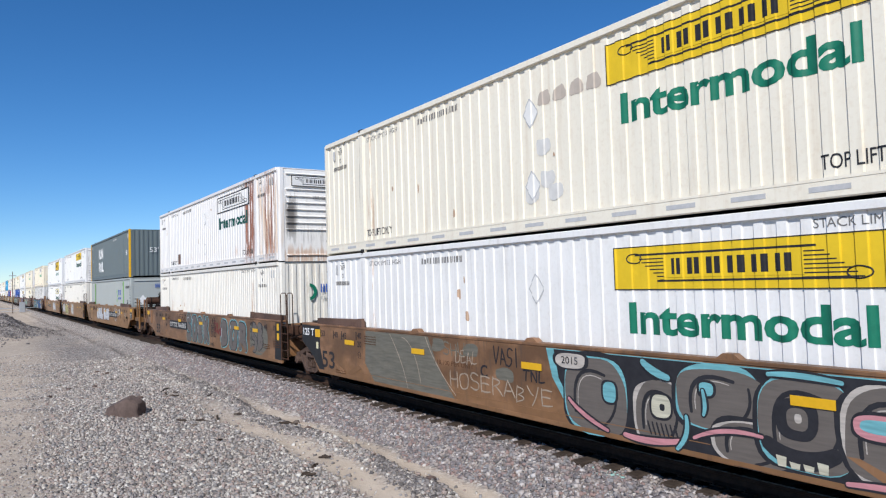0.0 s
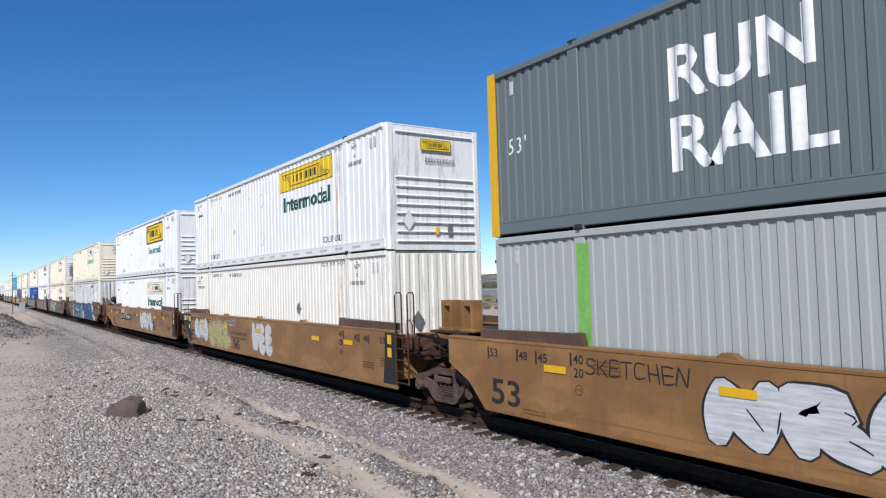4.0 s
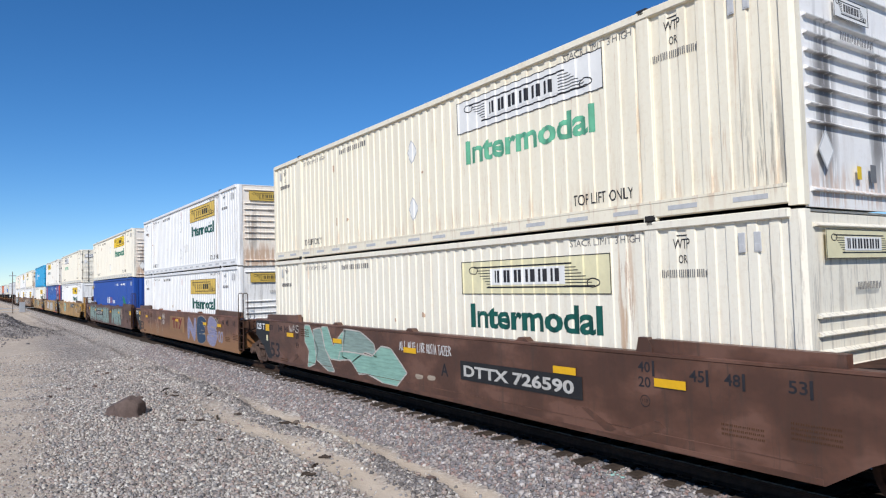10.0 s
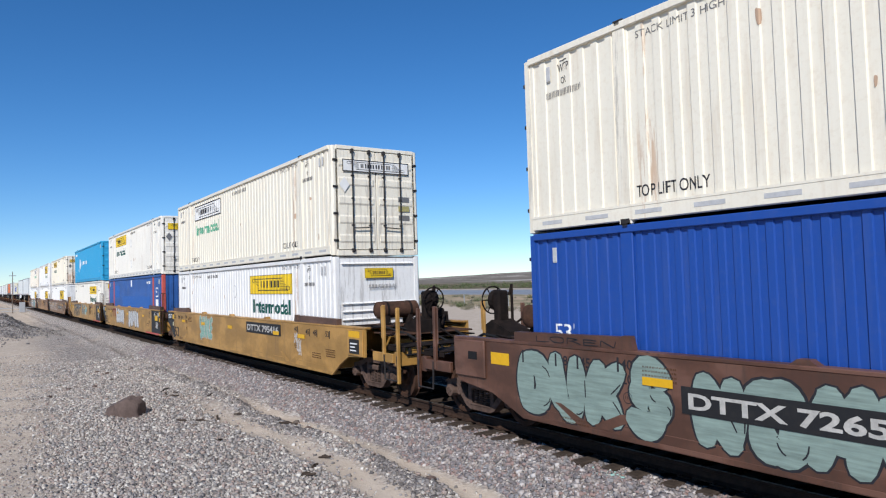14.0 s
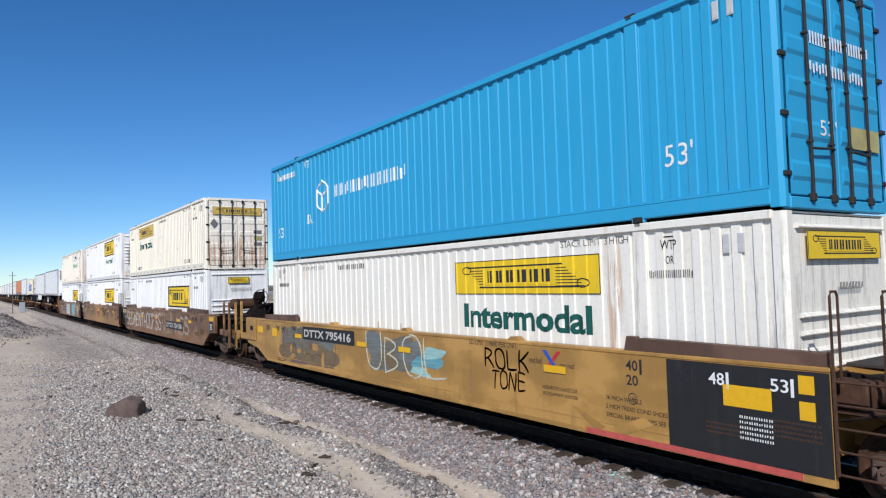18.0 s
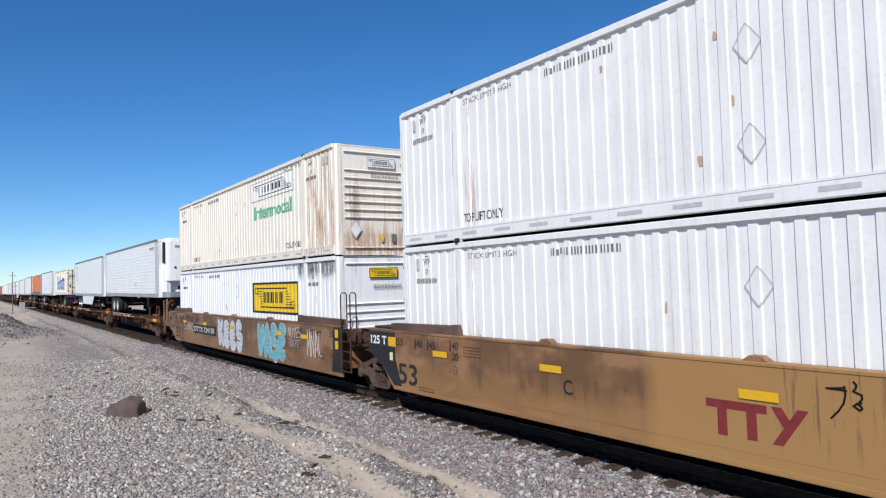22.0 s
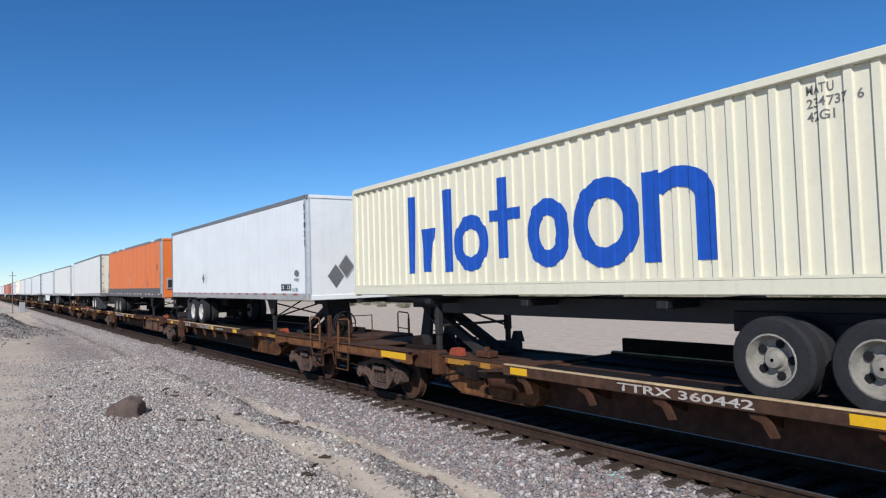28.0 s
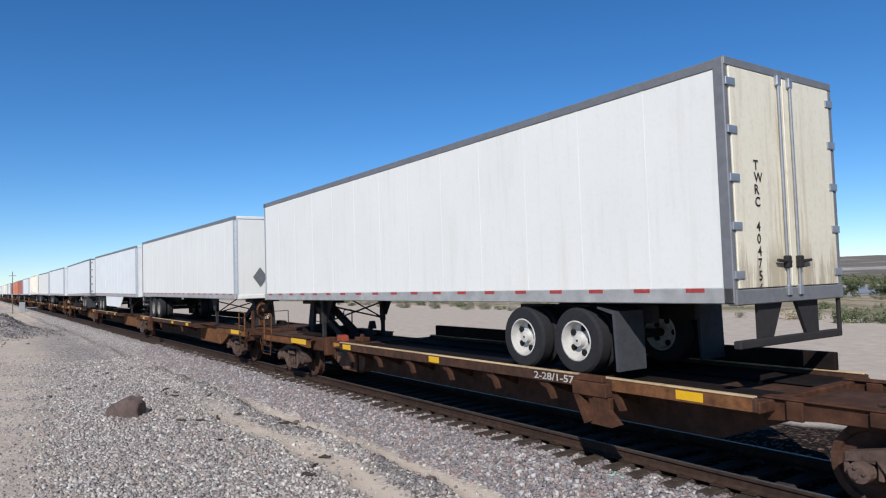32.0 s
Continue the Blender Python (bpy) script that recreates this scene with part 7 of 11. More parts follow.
def trailer(lead, mat, label, nose_first=True, L=16.15, z0=2.085, h=2.94, rim="rim", ribs=0, panels=True, trim="trim_grey", rail="rail_dust",
            skirt=False, reefer=False, band=None, tape="red", tilt=0.22, name="semi_trailer", tandem=3.3, corner="alu", flap=True, rail_h=0.2, near=False, guard="steel_dark"):
    """A van trailer; local x = 0 is its nose, -L its doors, z as in the world."""
    tr = thing(name, label, "trailer", "trailers on the train")
    if nose_first:
        rides(tr, lead, 0, 0, 0, tilt, 0)
    else:
        rides(tr, lead - L, 0, 0, 0, tilt, 180)
    w = 1.295
    z1 = z0 + h
    key = (mat, L, z0, h, ribs)
    def wall():
        g = G().box(-L + 0.06, -0.06, -w, -w + 0.03, z0 + rail_h, z1 - 0.12)
        return g.mesh("side_wall", mat)
    me = shared(("wall",) + key, wall)
    n = 13
    pj = shared(("joint", h, mat), lambda: G().box(-0.02, 0.02, -w - (0.008 if mat == "orange" else 0.003), -w + 0.001, z0 + rail_h, z1 - 0.12).mesh("panel_joint", "orange_seam" if mat == "orange" else mat))
    def rivets():
        g = G()
        for q in (-0.025, 0.025):
            z = z0 + rail_h + 0.06
            while z < z1 - 0.16:
                g.box(q - 0.0045, q + 0.0045, -w - 0.005, -w - 0.002, z, z + 0.009)
                z += 0.082
        return g.mesh("rivet_row", "rail_dust")
    br = shared(("tbr", L, z0, rail, rail_h), lambda: G().cbox(-L, 0, -w - 0.015, -w + 0.05, z0, z0 + rail_h).mesh("bottom_rail", rail))
    tp = shared(("ttr", L, z1, trim), lambda: G().cbox(-L, 0, -w - 0.012, -w + 0.05, z1 - 0.13, z1).mesh("top_rail", trim))
    for s in (1, -1):
        mir = Matrix.Diagonal((1, s, 1, 1))
        part("side_wall", me, tr, mir)
        for i in range(ribs if s > 0 else 0):
            z = z0 + rail_h + 0.12 + i * (h - rail_h - 0.3) / (ribs - 1)
            part("wall_rib", shared(("wrib2", L, mat), lambda: G().prism([(-w, -0.022), (-w - 0.008, -0.014), (-w - 0.008, 0.014), (-w, 0.022)], "x", -L + 0.12, -0.15).mesh("wall_rib", mat)), tr, mir @ pose(0, 0, z))
        part("bottom_rail", br, tr, mir)
        part("top_rail", tp, tr, mir)
        seen = s > 0 if nose_first else s < 0
        if panels and seen:
            for i in range(1, n):
                part("panel_joint", pj, tr, mir @ pose(-L * i / n, 0, 0))
                if near:
                    part("rivet_row", shared(("rivets", h, z0), rivets), tr, mir @ pose(-L * i / n, 0, 0))
        if tape:
            def tp_mesh():
                g = G()
                k = 0
                x = -L + 0.4
                while x < -0.6:
                    g.k = 0
                    g.box(x, x + 0.27, -w - 0.02, -w - 0.01, z0 + rail_h * 0.72, z0 + rail_h * 0.72 + 0.05)
                    if tape == "pair":
                        g.k = 1
                        g.box(x + 0.27, x + 0.54, -w - 0.02, -w - 0.01, z0 + rail_h * 0.72, z0 + rail_h * 0.72 + 0.05)
                        x += 0.55 if k % 3 == 1 else 0.0
                    x += 0.84
                    k += 1
                return g.mesh("reflective_tape", "tape_red", "white_ink")
            part("reflective_tape", shared(("tape", L, z0, rail_h, tape), tp_mesh), tr, mir)
        if band:
            part("lower_band", shared(("band", L, z0, band, rail_h), lambda: G().box(-L + 0.05, -0.2, -w - 0.012, -w - 0.002, z0 + rail_h, z0 + rail_h + 0.28).mesh("lower_band", band)), tr, mir)
        if skirt:
            part("side_skirt", shared(("skirt", z0), lambda: G().prism([(-4.3, z0), (-11.0, z0), (-10.9, 1.42), (-5.4, 1.42)], "y", -w + 0.02, -w + 0.05).mesh("side_skirt", "trailer")), tr, mir)
        part("corner_post", shared(("tpost", h, z0, corner), lambda: G().prism([(0.0, 0.1), (-0.02, 0.03), (-0.07, -0.012), (-0.16, -0.012), (-0.16, 0.1)], "z", z0, z1).mesh("corner_post", corner, smooth=True)), tr, mir @ pose(0, -w, 0))
        part("rear_post", shared(("rpost", h, z0, trim, L), lambda: G().cbox(-L - 0.005, -L + 0.14, -w - 0.015, -w + 0.08, z0, z1).mesh("rear_post", trim)), tr, mir)
    part("roof", shared(("troof", L, z1), lambda: G().cbox(-L + 0.03, -0.03, -w + 0.03, w - 0.03, z1 - 0.03, z1 + 0.005).mesh("roof", "alu")), tr)
    part("floor", shared(("tfloor", L, z0), lambda: G().box(-L + 0.03, -0.03, -w + 0.03, w - 0.03, z0 + 0.04, z0 + 0.12).mesh("floor", "steel_dark")), tr)
    part("nose_wall", shared(("nose", mat, h, z0), lambda: G().box(-0.05, -0.012, -w + 0.1, w - 0.1, z0 + 0.12, z1 - 0.1).cbox(-0.06, 0.01, -w + 0.1, w - 0.1, z0, z0 + 0.14).cbox(-0.06, 0.012, -w + 0.1, w - 0.1, z1 - 0.1, z1).mesh("nose_wall", mat)), tr)
    # rear doors
    for s in (-1, 1):
        mir = pose(-L, 0, 0) @ Matrix.Diagonal((-1, s, 1, 1))
        d = part("door", shared(("tdoor", mat, h, z0), lambda: G().cbox(-0.03, 0.012, 0.006, w - 0.09, z0 + 0.18, z1 - 0.1, 0.008).mesh("door", "door_dusty" if mat == "trailer_old" else mat)), tr, mir)
        part("lock_rod", shared(("trod", h, z0), lambda: G().tube([(0.04, 0.14, z0 + 0.1), (0.04, 0.14, z1 - 0.1)], 0.02, 8).cbox(0.0, 0.06, 0.09, 0.19, z1 - 0.22, z1 - 0.08).cbox(0.0, 0.06, 0.09, 0.19, z0 + 0.06, z0 + 0.2).mesh("lock_rod", "steel")), d)
        part("handle", shared(("thandle", z0), lambda: G().tube([(0.06, 0.1, z0 + 0.5), (0.06, 0.4, z0 + 0.52)], 0.022, 6).cbox(0.01, 0.08, 0.1, 0.2, z0 + 0.42, z0 + 0.58).mesh("handle", "steel_dark")), d)
        for i in range(5):
            part("hinge", shared(("thinge",), lambda: G().cbox(-0.01, 0.03, 0.0, 0.2, -0.05, 0.05, 0.006).mesh("hinge", "steel")), d, pose(0, w - 0.2, z0 + 0.35 + i * (h - 0.65) / 4))
    part("rear_frame", shared(("rframe", h, z0, trim, L), lambda: G().cbox(-L - 0.03, -L + 0.1, -w, w, z0 - 0.02, z0 + 0.17).cbox(-L - 0.015, -L + 0.1, -w, w, z1 - 0.1, z1 + 0.012).mesh("rear_frame", trim)), tr)
    part("underride_guard", shared(("guard", L, z0, guard), lambda: G().cbox(-L, -L + 0.1, -1.22, 1.22, 1.53, 1.63).cbox(-L, -L + 0.05, -1.26, -1.2, 1.53, z0).prism([(-0.72, 1.6), (-0.42, 1.6), (-0.16, z0), (-0.72, z0)], "x", -L + 0.05, -L + 0.1).prism([(0.72, 1.6), (0.42, 1.6), (0.16, z0), (0.72, z0)], "x", -L + 0.05, -L + 0.1).mesh("underride_guard", guard)), tr)
    bogie(tr, -L + tandem, rim)
    if flap:
        for s in (-1, 1):
            part("mud_flap", shared(("flap",), lambda: G().prism([(-0.06, 1.1), (-0.02, 1.1), (0.02, 1.92), (0.3, 2.0), (0.3, 2.03), (-0.04, 1.96)], "y", -0.33, 0.28).mesh("mud_flap", "flap_grey")), tr, pose(-L + tandem - 1.35, s * 0.98, 0))
    # landing gear
    for s in (-1, 1):
        leg = part("landing_leg", shared(("leg",), lambda: G().cbox(-0.065, 0.065, -0.065, 0.065, 1.42, 2.09).cbox(-0.05, 0.05, -0.05, 0.05, 1.06, 1.44).cbox(-0.16, 0.16, -0.13, 0.13, 1.01, 1.06).mesh("landing_leg", "steel_dark")), tr, pose(-3.55, s * 0.92, 0))
        part("leg_gusset", shared(("gusset",), lambda: G().prism([(-0.45, 2.09), (0.45, 2.09), (0.42, 2.02), (0.14, 1.62), (-0.1, 1.58), (-0.16, 1.68)], "y", -0.09, -0.07).cbox(-0.07, 0.07, -0.12, -0.07, 1.6, 1.75).mesh("leg_gusset", "steel_dark")), leg)
    part("leg_brace", shared(("brace",), lambda: G().tube([(-3.55, -0.9, 1.5), (-3.55, 0.9, 1.95)], 0.025, 6).tube([(-3.55, 0.9, 1.45), (-3.55, -0.9, 1.95)], 0.025, 6).tube([(-3.55, -0.9, 1.5), (-2.2, -0.5, 2.08)], 0.022, 6).tube([(-3.55, 0.9, 1.5), (-2.2, 0.5, 2.08)], 0.022, 6).mesh("leg_brace", "steel_dark")), tr)
    part("upper_coupler", shared(("ucoup",), lambda: G().cbox(-1.9, -0.1, -0.6, 0.6, z0 - 0.04, z0 + 0.05).mesh("upper_coupler", "steel_dark")), tr)
    if reefer:
        u = part("cooling_unit", shared(("reefer",), lambda: G().prism([(-0.99, 0.0), (-1.0, 0.3), (-0.975, 0.4), (-0.92, 0.48), (-0.84, 0.53), (-0.7, 0.55), (0.7, 0.55), (0.84, 0.53), (0.92, 0.48), (0.975, 0.4), (1.0, 0.3), (0.99, 0.0)], "z", -0.46, 1.55).mesh("cooling_unit", "white", smooth=True)), tr, pose(0, 0, z0 + 1.3, 0, 0, -90) @ pose(0, 0, 0))
        part("cooling_cap", shared(("reefcap",), lambda: G().prism([(-0.93, 0.0), (-0.95, 0.3), (-0.65, 0.46), (0.65, 0.46), (0.95, 0.3), (0.93, 0.0)], "z", 1.55, 1.66).prism([(-0.9, 0.02), (-0.85, 0.3), (-0.55, 0.4), (0.55, 0.4), (0.85, 0.3), (0.9, 0.02)], "z", 1.66, 1.71).mesh("cooling_cap", "white")), u)
        def grill():
            g = G().box(-0.001, 0.006, 0.06, 0.5, 0.42, 1.5)
            g.k = 1
            for i in range(4):
                for j in range(10):
                    g.lathe([(0.0, 0.04), (0.014, 0.036)], (0.004, 0.11 + i * 0.11 + (j % 2) * 0.03, 0.48 + j * 0.108), "x", 6)
            return g.mesh("grille", "dark", "steel_dark")
        for s in (1, -1):
            part("grille", shared(("grill",), grill), u, (pose(-1.004, 0, 0) @ Matrix.Diagonal((-1, 1, 1, 1))) if s > 0 else pose(1.004, 0, 0))
        part("cooling_base", shared(("reefbase",), lambda: G().prism([(-0.95, 0.0), (-0.92, 0.08), (-0.7, 0.13), (0.7, 0.13), (0.92, 0.08), (0.95, 0.0)], "z", -1.02, -0.44).mesh("cooling_base", "trailer", smooth=True)), u)
        part("nose_cowl", shared(("cowl",), lambda: G().prism([(0.5, 0.0), (0.7, 0.42), (0.9, 0.45), (1.0, 0.3), (1.0, 0.0)], "z", -1.02, -0.46).mesh("nose_cowl", "trailer", smooth=True)), u)
        part("nose_sill", shared(("nsill",), lambda: G().prism([(-1.02, 0.0), (-1.02, 0.3), (-0.9, 0.45), (-0.7, 0.52), (0.7, 0.52), (0.9, 0.45), (1.02, 0.3), (1.02, 0.0)], "z", -1.3, -1.02).mesh("nose_sill", "steel", smooth=True)), u)
        part("cable_hook", shared(("chook",), lambda: G().tube([(-0.3, 0.14, -0.5), (-0.32, 0.24, -0.7), (-0.45, 0.2, -0.9), (-0.5, 0.14, -1.0)], 0.03, 6).cbox(-0.55, -0.3, 0.12, 0.24, -0.98, -0.62).cbox(0.12, 0.28, 0.12, 0.18, -0.9, -0.72).mesh("cable_hook", "dark")), u)
        part("fuel_tank", shared(("ftank",), lambda: G().lathe([(-0.8, 0.2), (-0.76, 0.27), (0.76, 0.27), (0.8, 0.2)], (-4.15, 0, z0 - 0.32), "y", 18).mesh("fuel_tank", "steel_dark", smooth=True)), tr)
        part("latch", shared(("latch",), lambda: G().cbox(-0.12, 0.12, 0.545, 0.585, 0.36, 0.42).lathe([(0.53, 0.06), (0.58, 0.05)], (0.5, 0, 0.2), "y", 12).mesh("latch", "dark")), u)
        part("writing", bars(9, 0.9, 0.13, "ink", 0.3, 2), u, pose(0.5, 0.56, 1.2, 90, 0, 180))
        part("writing", bars(6, 0.4, 0.1, "red", 0.3, 2), u, pose(0.1, 0.56, 0.95, 90, 0, 180))
    return tr


def chassis(lead, label, L=12.3):
    """A bare container chassis whose tail leads."""
    ch = rides(thing("container_chassis", label, "trailer", "trailers on the train"), lead)
    part("main_beam", G().prism([(-0.1, 1.84), (-L + 2.9, 1.84), (-L + 2.4, 2.04), (-L, 2.08), (-L, 2.16), (-0.1, 2.16)], "y", -0.5, -0.38).prism([(-0.1, 1.84), (-L + 2.9, 1.84), (-L + 2.4, 2.04), (-L, 2.08), (-L, 2.16), (-0.1, 2.16)], "y", 0.38, 0.5).mesh("main_beam", "black"), ch)
    for x in (-0.25, -3.2, -6.0, -9.0, -L + 0.25):
        part("cross_beam", shared(("xbeam",), lambda: G().cbox(-0.09, 0.09, -1.2, 1.2, 2.06, 2.17).mesh("cross_beam", "black")), ch, pose(x, 0, 0))
    part("rear_bolster", G().cbox(-0.12, 0.1, -1.22, 1.22, 1.86, 2.18).mesh("rear_bolster", "navy"), ch)
    part("bumper", G().cbox(-0.02, 0.06, -0.55, 0.55, 1.4, 1.5).cbox(-0.05, 0.05, -0.55, -0.45, 1.45, 1.9).cbox(-0.05, 0.05, 0.45, 0.55, 1.45, 1.9).mesh("bumper", "navy"), ch)
    part("bumper_tape", G().box(0.06, 0.066, -0.54, 0.54, 1.42, 1.48).mesh("bumper_tape", "red"), ch)
    for y in (-1.08, -0.92, -0.76, 0.76, 0.92, 1.08):
        part("tail_lamp", shared(("lamp",), lambda: G().lathe([(0, 0.06), (0.03, 0.055)], (0, 0, 0), "x", 12).mesh("tail_lamp", "glass_red")), ch, pose(0.1, y, 2.02))
    part("plate", G().box(0.1, 0.106, 0.1, 0.42, 1.9, 2.02).mesh("plate", "white_ink"), ch)
    bogie(ch, -1.07, "rim", 1.16)
    for s in (-1, 1):
        part("mud_flap", shared(("flap3",), lambda: G().cbox(-0.02, 0.02, -0.34, 0.34, 1.16, 2.0).mesh("mud_flap", "dark")), ch, pose(-0.02, s * 0.98, 0))
        leg = part("landing_leg", shared(("leg",), None), ch, pose(-L + 3.3, s * 0.92, 0))
    part("leg_brace", G().tube([(-L + 3.3, -0.9, 1.6), (-L + 3.3, 0.9, 1.6)], 0.03, 6).tube([(-L + 3.3, -0.9, 1.5), (-L + 1.9, -0.4, 1.95)], 0.025, 6).tube([(-L + 3.3, 0.9, 1.5), (-L + 1.9, 0.4, 1.95)], 0.025, 6).mesh("leg_brace", "steel_dark"), ch)
    part("gooseneck", G().prism([(-L + 0.3, 2.04), (-L + 1.6, 2.04), (-L + 1.6, 2.08), (-L + 0.3, 2.08)], "y", -0.5, 0.5).mesh("gooseneck", "black"), ch)
    return ch


# ---- the train ----
LOW, UP = 0.355, 3.245


def stack(lead, lower, upper):
    """Builds the two containers of a stack from (material, label, options) and gives them back."""
    return (container(lead, LOW, lower[0], lower[1], **lower[2]), container(lead, UP, upper[0], upper[1], **upper[2]))


RIB, DOOR, CORR = dict(end="ribs"), dict(end="doors", tail="ribs"), dict(end="corr", pitch=0.21)
SOOT, RUSTY = dict(end="ribs", end_mat="end_soot"), dict(end="ribs", end_mat="end_rust")

# cars ahead: tan three-unit well car
lo, up = stack(-0.23, ("white", "bright white corrugated container with yellow emblem in a well car", RIB), ("cream", "cream-white corrugated container with yellow emblem, stacked on another", RIB))
marks(lo, low=0.5), marks(up)
for x in (-7.9, -7.55, -7.2, -6.85):
    scuff(up, x, 2.05, 0.26, 0.26, "smudge_brown", 3)
for x, z in ((-8.0, 1.25), (-8.3, 0.5), (-7.9, 0.72), (-7.75, 0.5)):
    scuff(up, x, z, 0.3, 0.3, "smudge", 4)
c = well_car(-0.23, "tan_dull", "tan well car covered in grey graffiti", black=True)
well_marks(c, None)
rounded_piece(c)
part("overspray", G().prism([(-13.7, 1.44), (-11.1, 1.44), (-10.85, 1.0), (-10.4, 0.5), (-10.2, 0.3), (-13.3, 0.3), (-13.75, 0.7)], "y", -1.4855, -1.487).mesh("overspray", "gr_over"), c)
throwup(c, "VASI", -9.06, -8.35, 1.06, 1.38, "ink", "ink", None, 5, fat=0.12, edge=0.003), throwup(c, "TNL", -8.3, -7.75, 0.86, 1.06, "ink", "ink", None, 6, fat=0.14, edge=0.003)
throwup(c, "HOSERA", -10.4, -8.5, 0.55, 0.86, "gr_dust", "gr_dust", None, 7, fat=0.08, edge=0.003), throwup(c, "BYE", -8.5, -7.6, 0.5, 0.8, "gr_dust", "gr_dust", None, 8, fat=0.07, edge=0.003), throwup(c, "DEAL", -10.2, -9.5, 1.0, 1.25, "gr_dust", "gr_dust", None, 9, fat=0.08, edge=0.003)
throwup(c, "SHUT", -10.6, -9.6, 1.12, 1.38, "gr_over", "gr_over", None, 10, fat=0.1, edge=0.003)
part("lettering", letters("118,100 PER UNIT", 1.25, 0.1, "print"), c, near_side(-10.87, -1.4895, 0.92)), part("lettering", letters("C", 0.2, 0.22, "ink", 0.02), c, near_side(-9.42, -1.4895, 0.82))
for k, (cx, cz) in enumerate(((-10.75, 1.3), (-8.75, 0.92), (-9.7, 1.26))):
    part("overspray", G().prism(blob(random.Random(70 + k), cx, cz, 0.22, 0.12, 18, 0.16), "y", -1.4855, -1.4868).mesh("overspray", "gr_over"), c)
for k, (p, q, r) in enumerate((((-12.6, 1.42), (-12.1, 0.9), (-11.9, 0.35)), ((-12.1, 1.38), (-11.6, 1.3), (-11.4, 0.5)), ((-11.2, 1.44), (-10.9, 0.9), (-10.2, 0.4)))):
    g = G()
    fat_stroke(g, sweep(p, q, r, 9), 0.016, -1.4855, 0.0035)
    part("graffiti", g.mesh("graffiti", "gr_dust"), c)

lo, up = stack(-19.66, ("white_old", "cream corrugated container with a green and blue end emblem", CORR), ("white_rust", "white container streaked with rust at its lead end", dict(end="ribs", end_mat="end_burnt")))
marks(up, "logo_white", True, "green_dark", x0=-6.4, name_end="big")
part("patch", G().box(0, 0.52, 0, 0.45, 0, 0.003).mesh("patch", "brown_patch"), up, near_side(-12.55, Y0, 0.35))
marks(lo, None, word=None, placards=False, lift=False)
part("emblem", shared(("ring",), lambda: G().prism([(0.26 * math.cos(a) * (1 if i < 9 else 0.55), 0.26 * math.sin(a) * (1 if i < 9 else 0.62)) for i, a in enumerate([-1.5 + 0.375 * k for k in range(9)] + [1.5 - 0.375 * k for k in range(9)])], "z", 0, 0.004).mesh("emblem", "green")), lo, lead_end(0.03, -0.38, 1.95))
part("writing", bars(4, 0.7, 0.26, "blue_ink", 0.3, 4), lo, lead_end(0.03, 0.0, 1.92))
part("writing", bars(6, 0.6, 0.1, "light_grey", 0.3, 4), lo, lead_end(0.03, 0.0, 1.7))
c = well_car(-19.66, "tan_dull", "tan well car with grey bubble graffiti", rear="end", blacklead=True)
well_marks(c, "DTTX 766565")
throwup(c, "SOEK", -10.35, -6.95, 0.3, 1.44, "gr_grey", "ink", "gr_cyan", 11, fat=0.36, edge=0.04, drop=0.0, shine="gr_silver", spread=1.08), throwup(c, "BOR", -5.5, -2.5, 0.3, 1.44, "gr_grey", "ink", "gr_cyan", 12, fat=0.36, edge=0.04, drop=0.0, shine="gr_silver", spread=1.08)
throwup(c, "FREE", -6.75, -6.1, 1.14, 1.4, "ink", "ink", None, 15, fat=0.1, edge=0.003), throwup(c, "SHED", -6.75, -6.1, 0.9, 1.12, "ink", "ink", None, 16, fat=0.1, edge=0.003), throwup(c, "STUD", -6.75, -6.05, 0.66, 0.88, "ink", "ink", None, 17, fat=0.1, edge=0.003), throwup(c, "PAS", -6.8, -6.3, 0.3, 0.46, "ink", "ink", None, 18, fat=0.12, edge=0.003)
throwup(c, "NERZ", -11.9, -10.4, 1.14, 1.42, "ink", "ink", None, 19, fat=0.1, edge=0.003)
part("graffiti", G().prism(blob(random.Random(4), -1.5, 0.86, 0.78, 0.5, 34, 0.12), "y", -1.4855, -1.4868).mesh("graffiti", "gr_over"), c), throwup(c, "SB", -2.15, -0.95, 0.4, 1.4, "gr_grey", "ink", None, 13, fat=0.34, edge=0.03), tag(c, -6.3, -5.4, 0.7, 1.35, "maroon", 14, 5, 0.03)

lo, up = stack(-43.8, ("light_grey", "light grey corrugated container with green and blue emblem", dict(end="ribs", pitch=0.21)), ("slate", "slate grey corrugated container with yellow corner stripe", dict(end="corr", depth=0.026, pitch=0.21)))
part("lettering", letters("RUN", 1.9, 0.72, "white_ink", 0.03), up, near_side(-12.38, Y0, 1.55))
part("lettering", letters("RAIL", 2.1, 0.72, "white_ink", 0.03), up, near_side(-12.38, Y0, 0.62))
for x in (-1.4, -15.7):
    part("lettering", letters("53'", 0.45, 0.28, "white_ink"), up, near_side(x, Y0, 1.4))
part("lettering", letters("53'", 0.5, 0.3, "white_ink"), up, lead_end(0.04, -0.2, 1.5))
part("corner_stripe", G().box(-0.2, 0.004, -CW - 0.034, -CW - 0.014, 0.02, CH).box(0.001, 0.012, -CW - 0.02, -CW + 0.06, 0.02, CH).mesh("corner_stripe", "yellow"), up)
part("corner_stripe", G().box(-16.15, -15.95, -CW - 0.034, -CW - 0.014, 0.02, CH).mesh("corner_stripe", "yellow"), up)
part("writing", bars(10, 1.4, 0.12, "white_ink", 0.35, 3), up, near_side(-6.0, Y0, 2.52))
part("lettering", letters("53'", 0.45, 0.26, "ink"), lo, near_side(-1.2, Y0, 1.3))
